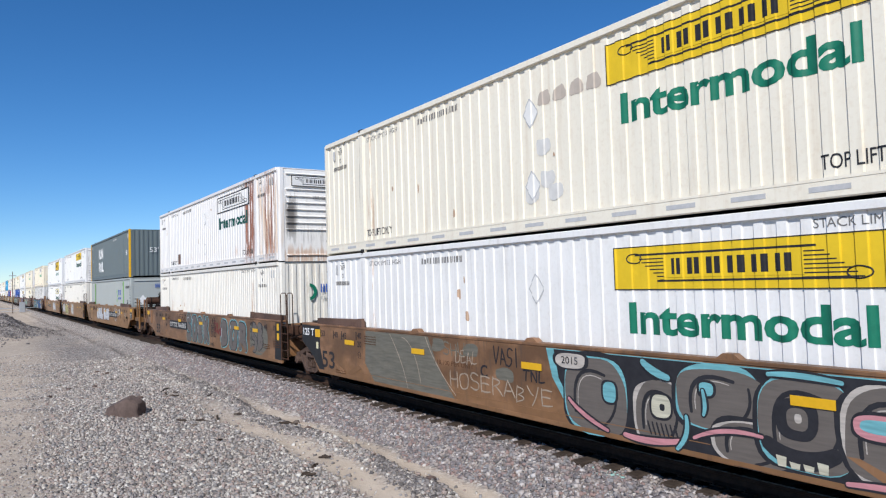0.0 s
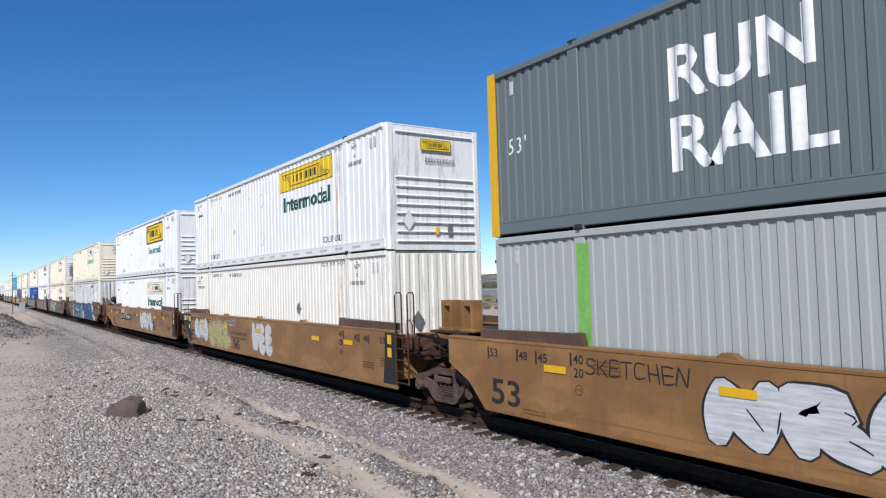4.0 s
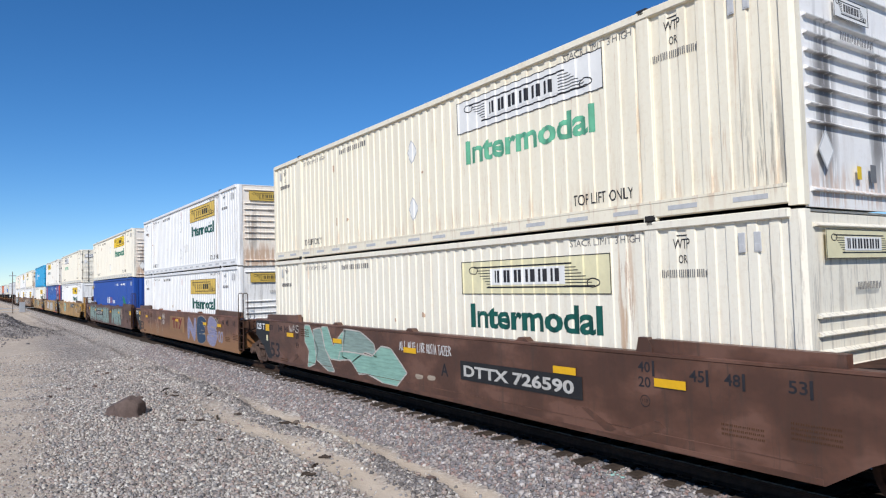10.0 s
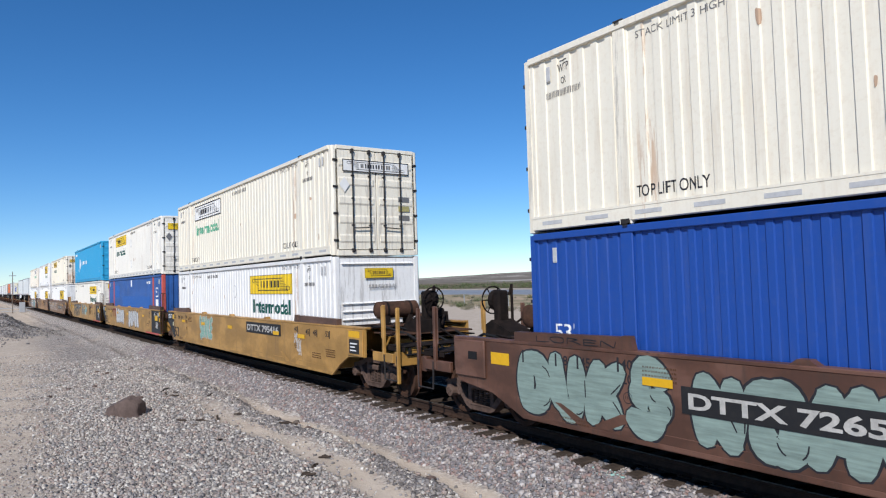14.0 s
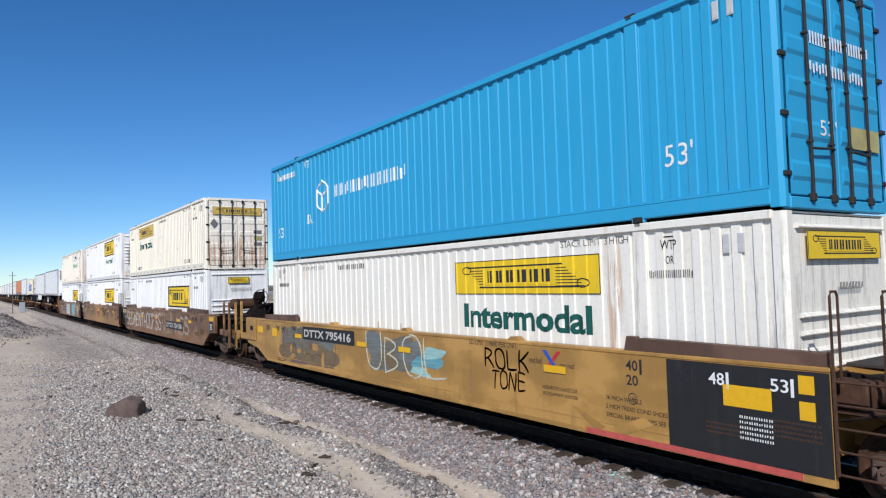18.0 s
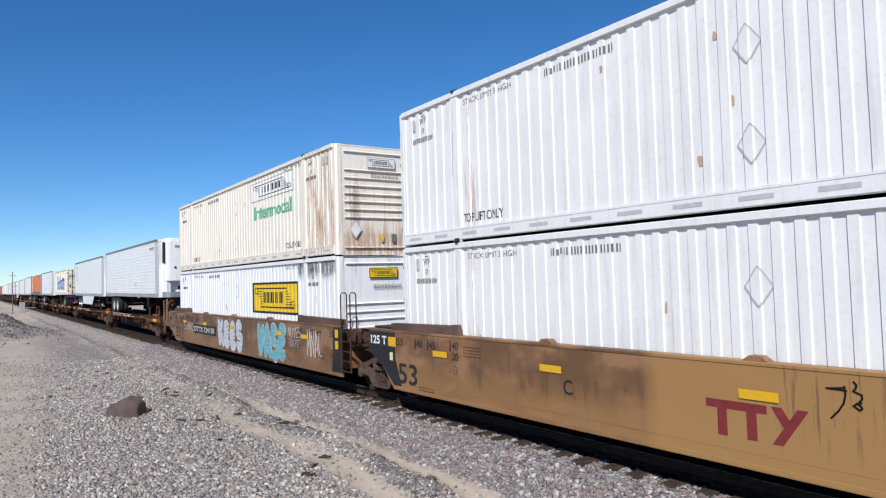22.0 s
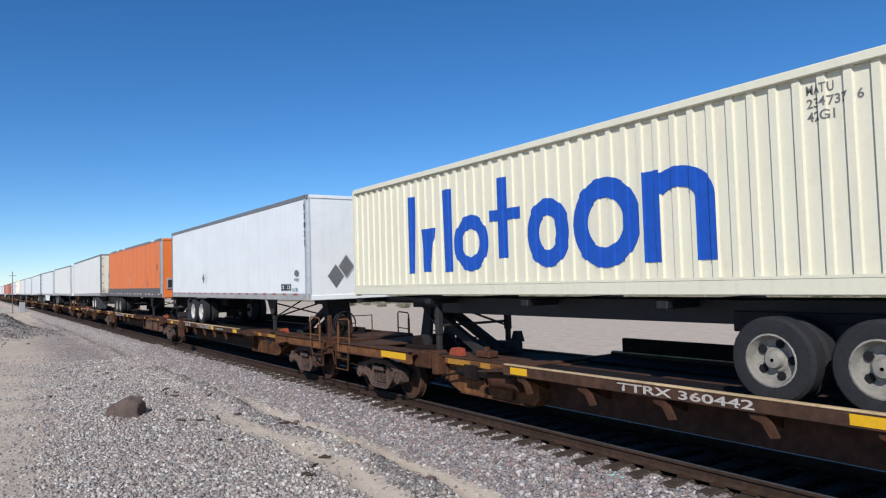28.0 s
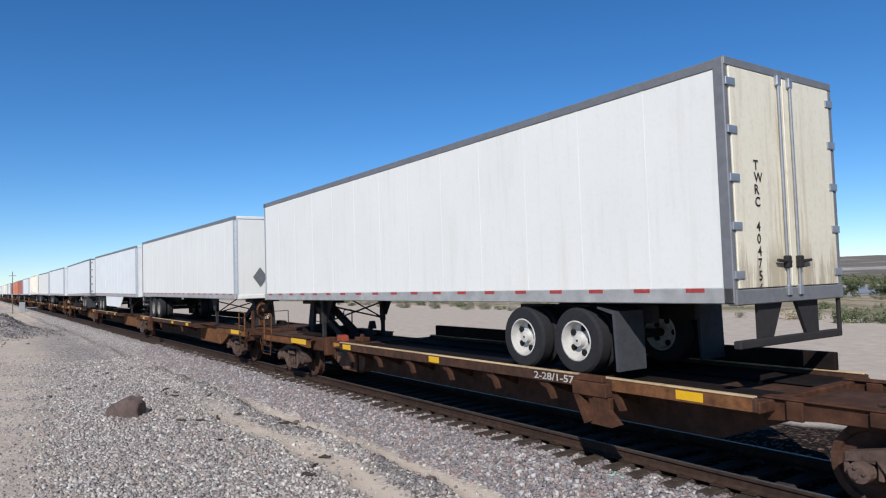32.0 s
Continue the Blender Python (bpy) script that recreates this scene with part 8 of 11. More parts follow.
part("lettering", letters("WTP", 0.4, 0.18, "ink"), lo, near_side(-2.72, Y0, 2.42))
part("writing", bars(10, 1.2, 0.16, "ink", 0.3, 3), lo, near_side(-1.52, Y0, 2.25))
for k in range(10):
    part("writing", shared(("vmark",), lambda: G().box(0, 0.03, 0, 0.11, 0, 0.003).box(0.06, 0.09, 0, 0.11, 0, 0.003).mesh("writing", "ink")), lo, near_side(-0.1, -CW - 0.003, 2.3 - 0.17 * k))
part("writing", bars(4, 0.98, 0.34, "blue_ink", 0.25, 4), lo, near_side(-4.15, Y0, 1.84)), part("writing", bars(8, 1.0, 0.16, "blue_ink", 0.4, 4), lo, near_side(-4.15, Y0, 1.56))
part("emblem", shared(("cres",), lambda: G().prism([(0.3 * math.cos(a) * (1 if i < 9 else 0.5), 0.42 * math.sin(a) * (1 if i < 9 else 0.55)) for i, a in enumerate([-1.5 + 0.375 * k for k in range(9)] + [1.5 - 0.375 * k for k in range(9)])], "z", 0, 0.004).mesh("emblem", "green_lime")), lo, near_side(-4.72, Y0, 1.8))
for x in (-2.13, -14.02):
    part("post_stripe", G().box(x - 0.12, x + 0.12, -CW - 0.026, -CW - 0.013, 0.02, CH - 0.2).mesh("post_stripe", "green_lime"), lo)
part("emblem", bars(4, 0.5, 0.24, "blue_ink", 0.25, 4), lo, lead_end(0.034, 0.1, 2.25))
diamond(lo, lead_end(0.036, -0.6, 1.55), 0.3, "white_ink", True)
c = well_car(-43.8, "tan", "tan well car with silver and white graffiti", front="end")
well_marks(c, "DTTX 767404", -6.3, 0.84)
throwup(c, "NRL", -11.9, -9.1, 0.4, 1.4, "gr_silver", "ink", None, 21, fat=0.5, spread=1.25), throwup(c, "EHD", -8.8, -6.55, 0.42, 1.36, "gr_silver", "ink", None, 22, fat=0.5, spread=1.25)
throwup(c, "G", -3.25, -2.75, 0.82, 1.36, "gr_chalk", "ink", None, 25, fat=0.2, edge=0.03), throwup(c, "B", -2.65, -2.2, 0.95, 1.38, "gr_white", "gr_white", None, 26, fat=0.22, edge=0.004)
throwup(c, "HHI", -4.6, -3.3, 0.8, 1.4, "gr_white", "ink", None, 23, fat=0.12, edge=0.02), throwup(c, "M", -4.3, -3.6, 0.5, 0.72, "gr_white", "ink", None, 27, fat=0.14, edge=0.015), throwup(c, "O", -6.1, -5.6, 1.1, 1.4, "ink", "ink", None, 28, fat=0.2, edge=0.003), throwup(c, "SKETCHEN", -13.9, -12.1, 1.1, 1.36, "ink", "ink", None, 24, fat=0.08, edge=0.003)
throwup(c, "RESK", -0.9, -0.2, 0.92, 1.14, "gr_dust", "gr_dust", None, 29, fat=0.1, edge=0.003)
part("latch", G().cbox(-0.1, 0.28, -1.53, -1.49, 0.86, 0.93).cbox(-0.14, -0.02, -1.515, -1.485, 0.83, 0.96).mesh("latch", "rust_dark"), c)

lo, up = stack(-63.65, ("white_old", "weathered white corrugated container without emblem", CORR), ("white", "white corrugated container with yellow emblem near its lead end", RIB))
marks(up, "logo_yellow", False, "green_dark", name_end="ribs")
marks(lo, None, word=None, placards=False, lift=False)
diamond(lo, near_side(-5.2, Y0, 1.5), 0.22, "grey_ink", True)
diamond(lo, lead_end(0.03, -0.6, 1.3), 0.22, "grey_ink", True)
part("lettering", letters("53'", 0.4, 0.26, "ink_grey"), lo, near_side(-15.75, Y0, 2.2))
c = well_car(-63.65, "tan", "tan well car with silver and olive graffiti and a white emblem", black=True, blacklead=True)
for x in (0.75, 1.5):
    part("container_stop", shared(("cstop",), lambda: G().prism([(-0.2, 1.43), (-0.1, 1.43), (-0.1, 1.98), (0.12, 1.98), (0.12, 1.43), (0.22, 1.43), (0.22, 2.1), (-0.2, 2.1)], "y", -0.12, 0.12).cbox(-0.25, 0.27, -0.16, 0.16, 1.43, 1.5).mesh("container_stop", "tan")), c, pose(x, -0.2, 0))
well_marks(c, None)
throwup(c, "EMS", -15.55, -13.65, 0.46, 1.34, "gr_silver", "ink", None, 31, fat=0.52, edge=0.02, spread=1.2, drop=0.0), throwup(c, "WRL", -13.5, -10.85, 0.3, 1.42, "gr_olive", "ink", "gr_white", 32, fat=0.52, edge=0.03, spread=1.12), throwup(c, "WEE", -8.6, -6.8, 0.4, 1.38, "gr_white", "gr_chalk", None, 33, fat=0.42)
throwup(c, "HISLHE", -11.15, -10.35, 1.28, 1.42, "gr_white", "ink", None, 34, fat=0.14, edge=0.012), throwup(c, "LOWLIO", -11.15, -10.4, 1.14, 1.28, "gr_white", "ink", None, 36, fat=0.14, edge=0.012), throwup(c, "SWS", -10.6, -9.9, 0.4, 0.72, "ink", "ink", None, 37, fat=0.2, edge=0.003), throwup(c, "KINS", -16.1, -15.4, 1.2, 1.38, "ink", "ink", None, 38, fat=0.1, edge=0.003)
part("lettering", letters("LMT 117,700 PER UNIT", 1.7, 0.12, "ink"), c, near_side(-10.8, -1.4895, 0.86))
part("lettering", letters("CONTAINER LIMIT 67,500 EACH", 1.6, 0.08, "ink"), c, near_side(-10.8, -1.4895, 0.73))

lo, up = stack(-83.09, ("white", "white container with pale yellow emblem low in a well car", RIB), ("white_tar", "white container with black-edged yellow emblem on top of a stack", RIB))
marks(up, "logo_yellow", True, "green", big=True, name_end="ribs"), marks(lo, "logo_pale", False, "green_dark", placards=False, name_end="ribs", low=1)
c = well_car(-83.09, "tan", "clean tan well car with one silver graffiti piece", rear="end", blacklead=True, tread="rust")
well_marks(c, "DTTX 767404", -12.95, 0.84)
for x in (0.75, 1.5):
    part("container_stop", shared(("cstop",), lambda: G().prism([(-0.2, 1.43), (-0.1, 1.43), (-0.1, 1.98), (0.12, 1.98), (0.12, 1.43), (0.22, 1.43), (0.22, 2.1), (-0.2, 2.1)], "y", -0.12, 0.12).cbox(-0.25, 0.27, -0.16, 0.16, 1.43, 1.5).mesh("container_stop", "tan")), c, pose(x, -0.2, 0))
throwup(c, "WRPL", -7.25, -4.1, 0.36, 1.4, "gr_silver", "ink", "gr_cream", 41, fat=0.5, spread=1.25), throwup(c, "HEWSPEER", -13.05, -12.1, 1.12, 1.4, "gr_white", "gr_white", None, 44, fat=0.08, edge=0.003)
tag(c, -4.3, -3.7, 0.45, 0.95, "ink", 43, 5, 0.04)
part("lettering", letters("LD LMT 117,700 PER UNIT", 1.3, 0.1, "ink"), c, near_side(-9.0, -1.4895, 1.05)), part("lettering", letters("A", 0.18, 0.2, "ink", 0.01), c, near_side(-9.4, -1.4895, 0.98))


# single brown well car with a blue mural
lo, up = stack(-106.75, ("grey_white", "dirty pale grey corrugated container with dark diamond placards", CORR), ("cream_run", "cream container with faded green lettering, rusty along its foot", RIB))
marks(up, "logo_white", False, "green_faded", name_end="ribs"), marks(lo, None, word=None, lift=False, placards=False)
diamond(lo, near_side(-3.15, Y0, 2.0), 0.3, "grey_ink", True), diamond(lo, lead_end(0.03, -0.72, 1.25), 0.32, "grey_ink", True)
part("lettering", letters("53'", 0.42, 0.3, "ink"), lo, near_side(-1.1, Y0, 2.2)), part("lettering", letters("53'", 0.42, 0.3, "ink"), lo, near_side(-15.9, Y0, 2.2))
part("writing", bars(8, 1.2, 0.18, "ink", 0.35, 3), lo, near_side(-4.3, Y0, 2.4))
c = well_car(-106.75, "brown", "rusty brown well car with a blue camouflage mural", front="end", rear="end")
well_marks(c, None)
camouflage(c, -14.0, -8.0, 0.28, 1.44)
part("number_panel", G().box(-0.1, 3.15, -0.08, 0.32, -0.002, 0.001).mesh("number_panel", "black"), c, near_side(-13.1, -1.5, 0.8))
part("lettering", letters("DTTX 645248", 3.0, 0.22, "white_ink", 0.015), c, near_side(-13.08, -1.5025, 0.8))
mural(c)

# brown three-unit well car
lo, up = stack(-130.33, ("cream", "cream container with pale emblem and dark green lettering", RIB), ("cream_run", "cream container with soot-streaked ribbed end", SOOT))
marks(up, "logo_white", False, "green_faded", name_end="ribs"), marks(lo, "logo_pale", False, "green_dark", placards=False, name_end="big", low=1)
c = well_car(-130.33, "brown", "oxide brown well car with mint green graffiti", front="end", black=True)
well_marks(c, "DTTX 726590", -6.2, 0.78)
wild_piece(c, -13.5, -8.1, 0.3, 1.45)
for k, (tx, xa, xb) in enumerate((("ALL", -8.5, -8.2), ("NITE", -8.15, -7.85), ("LIKE", -7.8, -7.5), ("RUSIA", -7.45, -7.1), ("TAZER", -7.05, -6.6))):
    throwup(c, tx, xa, xb, 1.1, 1.3, "gr_white", "gr_white", None, 160 + k, fat=0.14, edge=0.003)
throwup(c, "WAS", -14.6, -13.9, 1.2, 1.4, "gr_chalk", "gr_chalk", None, 166, fat=0.1, edge=0.003)
part("lettering", letters("A", 0.24, 0.24, "ink", 0.015), c, near_side(-6.95, -1.4895, 0.72))
for k, cx in enumerate((-7.75, -7.3)):
    part("overspray", G().prism(blob(random.Random(90 + k), cx, 0.62 + 0.02 * k, 0.14, 0.05, 14, 0.1), "y", -1.4855, -1.4866).mesh("overspray", "gr_dust"), c)
lo, up = stack(-149.95, ("white", "white container with gold emblem and dark green lettering", RIB), ("white", "white container with gold emblem and grimy ribbed end", RUSTY))
marks(up, "logo_gold", False, "green_dark", name_end="big"), marks(lo, "logo_gold", False, "green_dark", placards=False, name_end="big", low=1)
scuff(up, -7.5, 0.82, 0.26, 0.34, "smudge", 5, 2)
for b2, z in ((up, 2.35), (lo, 2.3)):
    part("mark", shared(("redmark",), lambda: G().box(0, 0.035, 0, 0.3, 0, 0.003).mesh("mark", "red_paint")), b2, near_side(-8.05, Y0, z))
c = well_car(-149.95, "brown_gold", "brown well car with a lilac graffiti piece", black=True)
well_marks(c, None)
throwup(c, "NES", -6.35, -1.95, 0.3, 1.46, "gr_lilac", "gr_dust", None, 71, fat=0.36, edge=0.03, fills=["gr_lilac", "gr_navy", "gr_lilac"], spread=1.2, drop=0.0), throwup(c, "DK", -2.3, -1.8, 1.1, 1.4, "gr_dust", "gr_dust", None, 72, fat=0.16, edge=0.003), throwup(c, "OO", -1.9, -1.3, 0.5, 0.95, "gr_lilac", "gr_dust", None, 75, fat=0.18, edge=0.02)
for k, (p, q, r) in enumerate((((-13.7, 1.4), (-13.9, 0.9), (-13.4, 0.4)), ((-13.2, 1.36), (-13.0, 1.0), (-13.15, 0.5)), ((-12.7, 1.0), (-12.3, 1.1), (-12.1, 0.35)), ((-12.2, 1.4), (-11.9, 0.8), (-11.75, 0.35)), ((-11.5, 1.1), (-11.1, 0.9), (-10.7, 1.4)), ((-11.3, 1.35), (-11.2, 0.7), (-10.8, 0.4)))):
    g = G()
    fat_stroke(g, sweep(p, q, r, 9), 0.022, -1.4855, 0.003)
    part("graffiti", g.mesh("graffiti", "gr_dust"), c)
throwup(c, "SWIK", -11.0, -10.4, 1.1, 1.35, "gr_chalk", "gr_chalk", None, 73, fat=0.08, edge=0.003), throwup(c, "TOB", -11.0, -10.5, 0.85, 1.05, "gr_chalk", "gr_chalk", None, 74, fat=0.08, edge=0.003)
part("emblem_panel", G().box(0, 2.6, 0, 0.66, 0, 0.003).mesh("emblem_panel", "tan"), c, near_side(-9.4, -1.489, 0.62))
part("emblem", car_emblem(1.75, 0.46), c, near_side(-8.92, -1.494, 0.76))
lo, up = stack(-169.28, ("blue", "royal blue corrugated container with white and orange web lettering", CORR), ("cream", "cream container with yellow emblem and rusty ribbed end", RUSTY))
marks(up, "logo_yellow", False, "green", name_end="ribs")
part("writing", bars(4, 1.35, 0.4, "white_ink", 0.3, 4), lo, near_side(-9.52, Y0, 1.3)), part("writing", bars(2, 0.75, 0.4, "orange_ink", 0.25, 4), lo, near_side(-8.1, Y0, 1.3)), part("writing", bars(4, 1.1, 0.22, "white_ink", 0.3, 4), lo, near_side(-7.25, Y0, 1.3))
part("emblem", G().prism([(0, 0.55), (0.14, 0.6), (0.5, 0.5), (0.85, 0.33), (1.12, 0.02), (0.7, 0.0), (0.35, 0.12), (0.1, 0.33)], "z", 0, 0.004).mesh("emblem", "green"), lo, near_side(-3.5, Y0, 1.2))
for x in (-1.5, -15.6):
    part("lettering", letters("53'", 0.42, 0.26, "white_ink"), lo, near_side(x, Y0, 1.2))
part("lettering", letters("53'", 0.42, 0.26, "white_ink"), lo, lead_end(0.03, 0.2, 1.2))
part("writing", bars(9, 1.0, 0.14, "white_ink", 0.4, 3), lo, lead_end(0.03, -0.5, 2.35)), part("writing", bars(9, 1.2, 0.13, "white_ink", 0.4, 3), lo, near_side(-6.2, Y0, 2.45)), part("writing", bars(16, 1.4, 0.12, "white_ink", 0.3, 6), lo, near_side(-4.1, Y0, 2.45))
c = well_car(-169.28, "brown", "brown well car with silver-green bubble graffiti", rear="end")
well_marks(c, "DTTX 726590", -13.05, 0.84, big53=False, refl=(-3.85, -7.0, -10.6, -13.75))
part("reflector", shared(("reflbig4",), lambda: G().box(0, 0.55, 0, 0.22, 0, 0.003).mesh("reflector", "yellow")), c, near_side(-0.1, -1.4925, 1.06))
throwup(c, "DUKS", -16.3, -13.3, 0.3, 1.44, "gr_green", "ink", None, 81, fat=0.5, edge=0.035, spread=1.2, drop=0.0), throwup(c, "NOMU", -13.0, -10.15, 0.3, 1.4, "gr_green", "ink", None, 82, fat=0.5, edge=0.035, spread=1.2, drop=0.0), throwup(c, "SOLE", -10.0, -7.55, 0.28, 1.44, "gr_green", "ink", None, 83, fat=0.55, edge=0.025, spread=1.2, drop=0.0), throwup(c, "PHUX", -6.3, -3.0, 0.24, 1.44, "gr_green", "ink", None, 84, fat=0.5, edge=0.03, spread=1.2, drop=0.0)
throwup(c, "DOUF", -3.1, -2.5, 1.1, 1.36, "gr_dust", "gr_dust", None, 85, fat=0.1, edge=0.003), throwup(c, "SRO", -2.9, -2.4, 0.75, 1.05, "gr_dust", "gr_dust", None, 86, fat=0.1, edge=0.003), throwup(c, "LOREN", -15.9, -14.2, 1.52, 1.62, "ink", "ink", None, 87, fat=0.1, edge=0.003, y=-1.462)

# yellow-ochre three-unit well car
lo, up = stack(-192.89, ("white", "white container with yellow emblem and dark green lettering", RIB), ("cream", "cream container with its doors leading", DOOR))
marks(up, "logo_white", True, "green_faded", x0=-13.35, placards=False, name_end="doors"), marks(lo, "logo_yellow", False, "green_dark", placards=True, name_end="ribs", low=1)
c = well_car(-192.89, "gold", "yellow-ochre well car with white graffiti tag", front="end", black=True)
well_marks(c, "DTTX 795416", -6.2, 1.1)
throwup(c, "SNAKE", -12.0, -10.2, 0.5, 1.44, "gr_mint", "gr_chalk", None, 91, fat=0.42), tag(c, -2.3, -1.7, 0.6, 1.2, "gr_chalk", 92, 5, 0.04)
lo, up = stack(-212.34, ("blue_old", "faded blue container with red corner posts", dict(end="corr", post_mat="red_paint", rail_mat="blue_old")), ("white_old", "white container with yellow emblem and doors leading", DOOR))
marks(up, "logo_yellow", False, "green_dark", x0=-13.35, name_end="doors")
part("lettering", letters("53", 0.6, 0.5, "white_ink"), lo, near_side(-1.5, Y0, 1.75)), part("lettering", letters("53", 0.6, 0.5, "white_ink"), lo, lead_end(0.03, -0.5, 1.6))
part("patch", G().box(0, 0.62, 0, 0.5, 0, 0.004).mesh("patch", "white_ink"), lo, near_side(-1.5, Y0, 1.15))
part("patch", G().box(0, 0.42, 0, 0.36, 0, 0.004).mesh("patch", "white_ink"), lo, near_side(-8.3, Y0, 2.35))
part("writing", bars(8, 1.0, 0.13, "white_ink", 0.3, 3), lo, near_side(-3.7, Y0, 2.45))
part("patch", G().box(0, 8.0, 0, 1.58, 0, 0.003).mesh("patch", "blue_patch"), lo, near_side(-11.05, Y0, 0.2)), part("patch", G().box(0, 1.6, 0, 0.74, 0, 0.003).mesh("patch", "blue_patch"), lo, near_side(-13.65, Y0, 1.7))
c = well_car(-212.34, "gold", "yellow-ochre well car with white bubble graffiti and black end panels", black=True, blacklead=True)
well_marks(c, None, dark="ink", lead_white=True, refl=(-3.85, -8.3, -11.7, -14.3))
throwup(c, "SERKU", -12.05, -9.35, 0.46, 1.42, "gr_white", "ink", None, 101, fat=0.52, edge=0.03, spread=1.2), throwup(c, "SEFER", -7.9, -4.9, 0.36, 1.4, "gr_white", "ink", None, 102, fat=0.52, edge=0.04, spread=1.15), throwup(c, "REDS", -8.6, -7.9, 0.45, 0.75, "gr_dust", "gr_dust", None, 103, fat=0.1, edge=0.003)
part("emblem", car_emblem(1.9, 0.5), c, near_side(-13.3, -1.4855, 0.86))
part("lettering", letters("53", 0.5, 0.34, "ink", 0.01), c, near_side(-9.58, -1.4895, 0.84)), part("lettering", letters("C", 0.16, 0.2, "ink"), c, near_side(-8.75, -1.4895, 0.84)), part("lettering", letters("LIMIT 119600 PER UNIT", 1.2, 0.09, "ink"), c, near_side(-5.25, -1.4895, 1.3)), part("lettering", letters("NON-INTERCHANGE CAR", 0.8, 0.06, "ink"), c, near_side(-2.9, -1.4895, 0.72)), part("lettering", letters("SEE EQUIPMENT REGISTER", 0.8, 0.06, "ink"), c, near_side(-2.9, -1.4895, 0.62))
part("red_stripe", G().box(-3.0, 0.16, -1.4925, -1.488, 0.27, 0.35).mesh("red_stripe", "red_paint"), c)
part("number_panel", G().box(-1.55, 0.33, -1.4905, -1.4865, 0.35, 1.445).mesh("number_panel", "black"), c, label="black painted panel")
lo, up = stack(-231.65, ("white_old", "white container with yellow emblem and green lettering", RIB), ("cyan", "cyan blue corrugated container with doors leading", DOOR))
marks(lo, "logo_yellow", False, "green_dark", placards=False, name_end="big", low=1)
part("emblem", shared(("hexa",), lambda: G().tube([(0.42 * math.cos(math.pi / 6 + k * math.pi / 3), 0.42 * math.sin(math.pi / 6 + k * math.pi / 3), 0.004) for k in range(6)], 0.028, 4, True).tube([(0, 0, 0.004), (0, -0.4, 0.004)], 0.028, 4).tube([(0, 0, 0.004), (0.34, 0.2, 0.004)], 0.028, 4).tube([(0, 0, 0.004), (-0.34, 0.2, 0.004)], 0.028, 4).mesh("emblem", "white_ink")), up, near_side(-12.4, Y0, 1.6))
part("writing", bars(12, 3.6, 0.3, "white_ink", 0.3, 5), up, near_side(-11.7, Y0, 1.5))
for x in (-1.6, -15.6):
    part("lettering", letters("53'", 0.45, 0.3, "white_ink"), up, near_side(x, Y0, 0.7))
part("writing", bars(10, 1.4, 0.15, "white_ink", 0.35, 3), up, near_side(-15.5, Y0, 2.4))
part("lettering", letters("IA", 0.3, 0.26, "white_ink"), up, near_side(-13.4, Y0, 0.95)), part("lettering", letters("WTP", 0.36, 0.2, "white_ink"), up, near_side(-13.6, Y0, 2.5))
part("writing", bars(11, 1.5, 0.16, "white_ink", 0.3, 5), up, lead_end(0.03, -0.6, 2.0)), part("writing", bars(10, 1.5, 0.14, "white_ink", 0.3, 6), up, lead_end(0.03, -0.7, 1.65))
part("lettering", letters("53'", 0.4, 0.2, "white_ink"), up, lead_end(0.03, -0.45, 0.9))
part("patch", G().box(0, 0.75, 0, 0.28, 0, 0.004).mesh("patch", "gr_olive"), up, lead_end(0.03, 0.3, 0.8))
c = well_car(-231.65, "gold", "yellow-ochre well car with faded grey graffiti", rear="end", blacklead=True)
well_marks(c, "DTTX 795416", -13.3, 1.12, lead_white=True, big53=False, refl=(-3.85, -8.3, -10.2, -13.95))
part("reflector", G().box(0, 0.42, 0, 0.24, 0, 0.003).mesh("reflector", "yellow"), c, near_side(-15.72, -1.4925, 1.02))
rng = random.Random(12)
LAYERS = (("gr_mauve", -13.3, 0.5, 1.75, 0.1), ("gr_over", -14.3, 1.0, 0.62, 0.4), ("gr_drab", -14.2, 0.66, 0.85, 0.26), ("gr_over", -12.6, 0.98, 0.95, 0.36), ("gr_drab", -12.3, 0.66, 1.0, 0.27), ("gr_slate", -13.35, 1.22, 0.42, 0.17), ("gr_slate", -11.75, 1.1, 0.3, 0.26),
          ("gr_rose", -14.55, 1.2, 0.08, 0.09), ("gr_rose", -14.3, 0.78, 0.1, 0.14), ("gold", -14.28, 0.75, 0.075, 0.12), ("gr_rose", -13.72, 0.86, 0.18, 0.15), ("gr_over", -13.74, 0.88, 0.15, 0.12), ("gold", -13.7, 0.72, 0.15, 0.06), ("gr_rose", -12.95, 0.92, 0.08, 0.08), ("gold", -12.6, 0.88, 0.2, 0.09), ("gold", -12.15, 0.58, 0.08, 0.2), ("gr_mauve", -14.0, 0.4, 0.9, 0.035))
for k, (mt, cx, cz, rx, rz) in enumerate(LAYERS):
    part("overspray", G().prism(blob(rng, cx, cz, rx, rz, 26, 0.14), "y", -1.4855, -1.4862 - 0.00012 * k).mesh("overspray", mt), c)
for k, (p, q, r) in enumerate((((-15.0, 1.3), (-14.7, 0.9), (-14.9, 0.4)), ((-13.4, 0.45), (-13.2, 0.9), (-12.7, 0.5)), ((-12.9, 0.62), (-12.4, 0.8), (-12.0, 0.55)), ((-11.5, 1.15), (-11.2, 0.8), (-11.6, 0.4)))):
    g = G()
    fat_stroke(g, sweep(p, q, r, 9), 0.012, -1.4855, 0.0032)
    part("graffiti", g.mesh("graffiti", "print"), c)
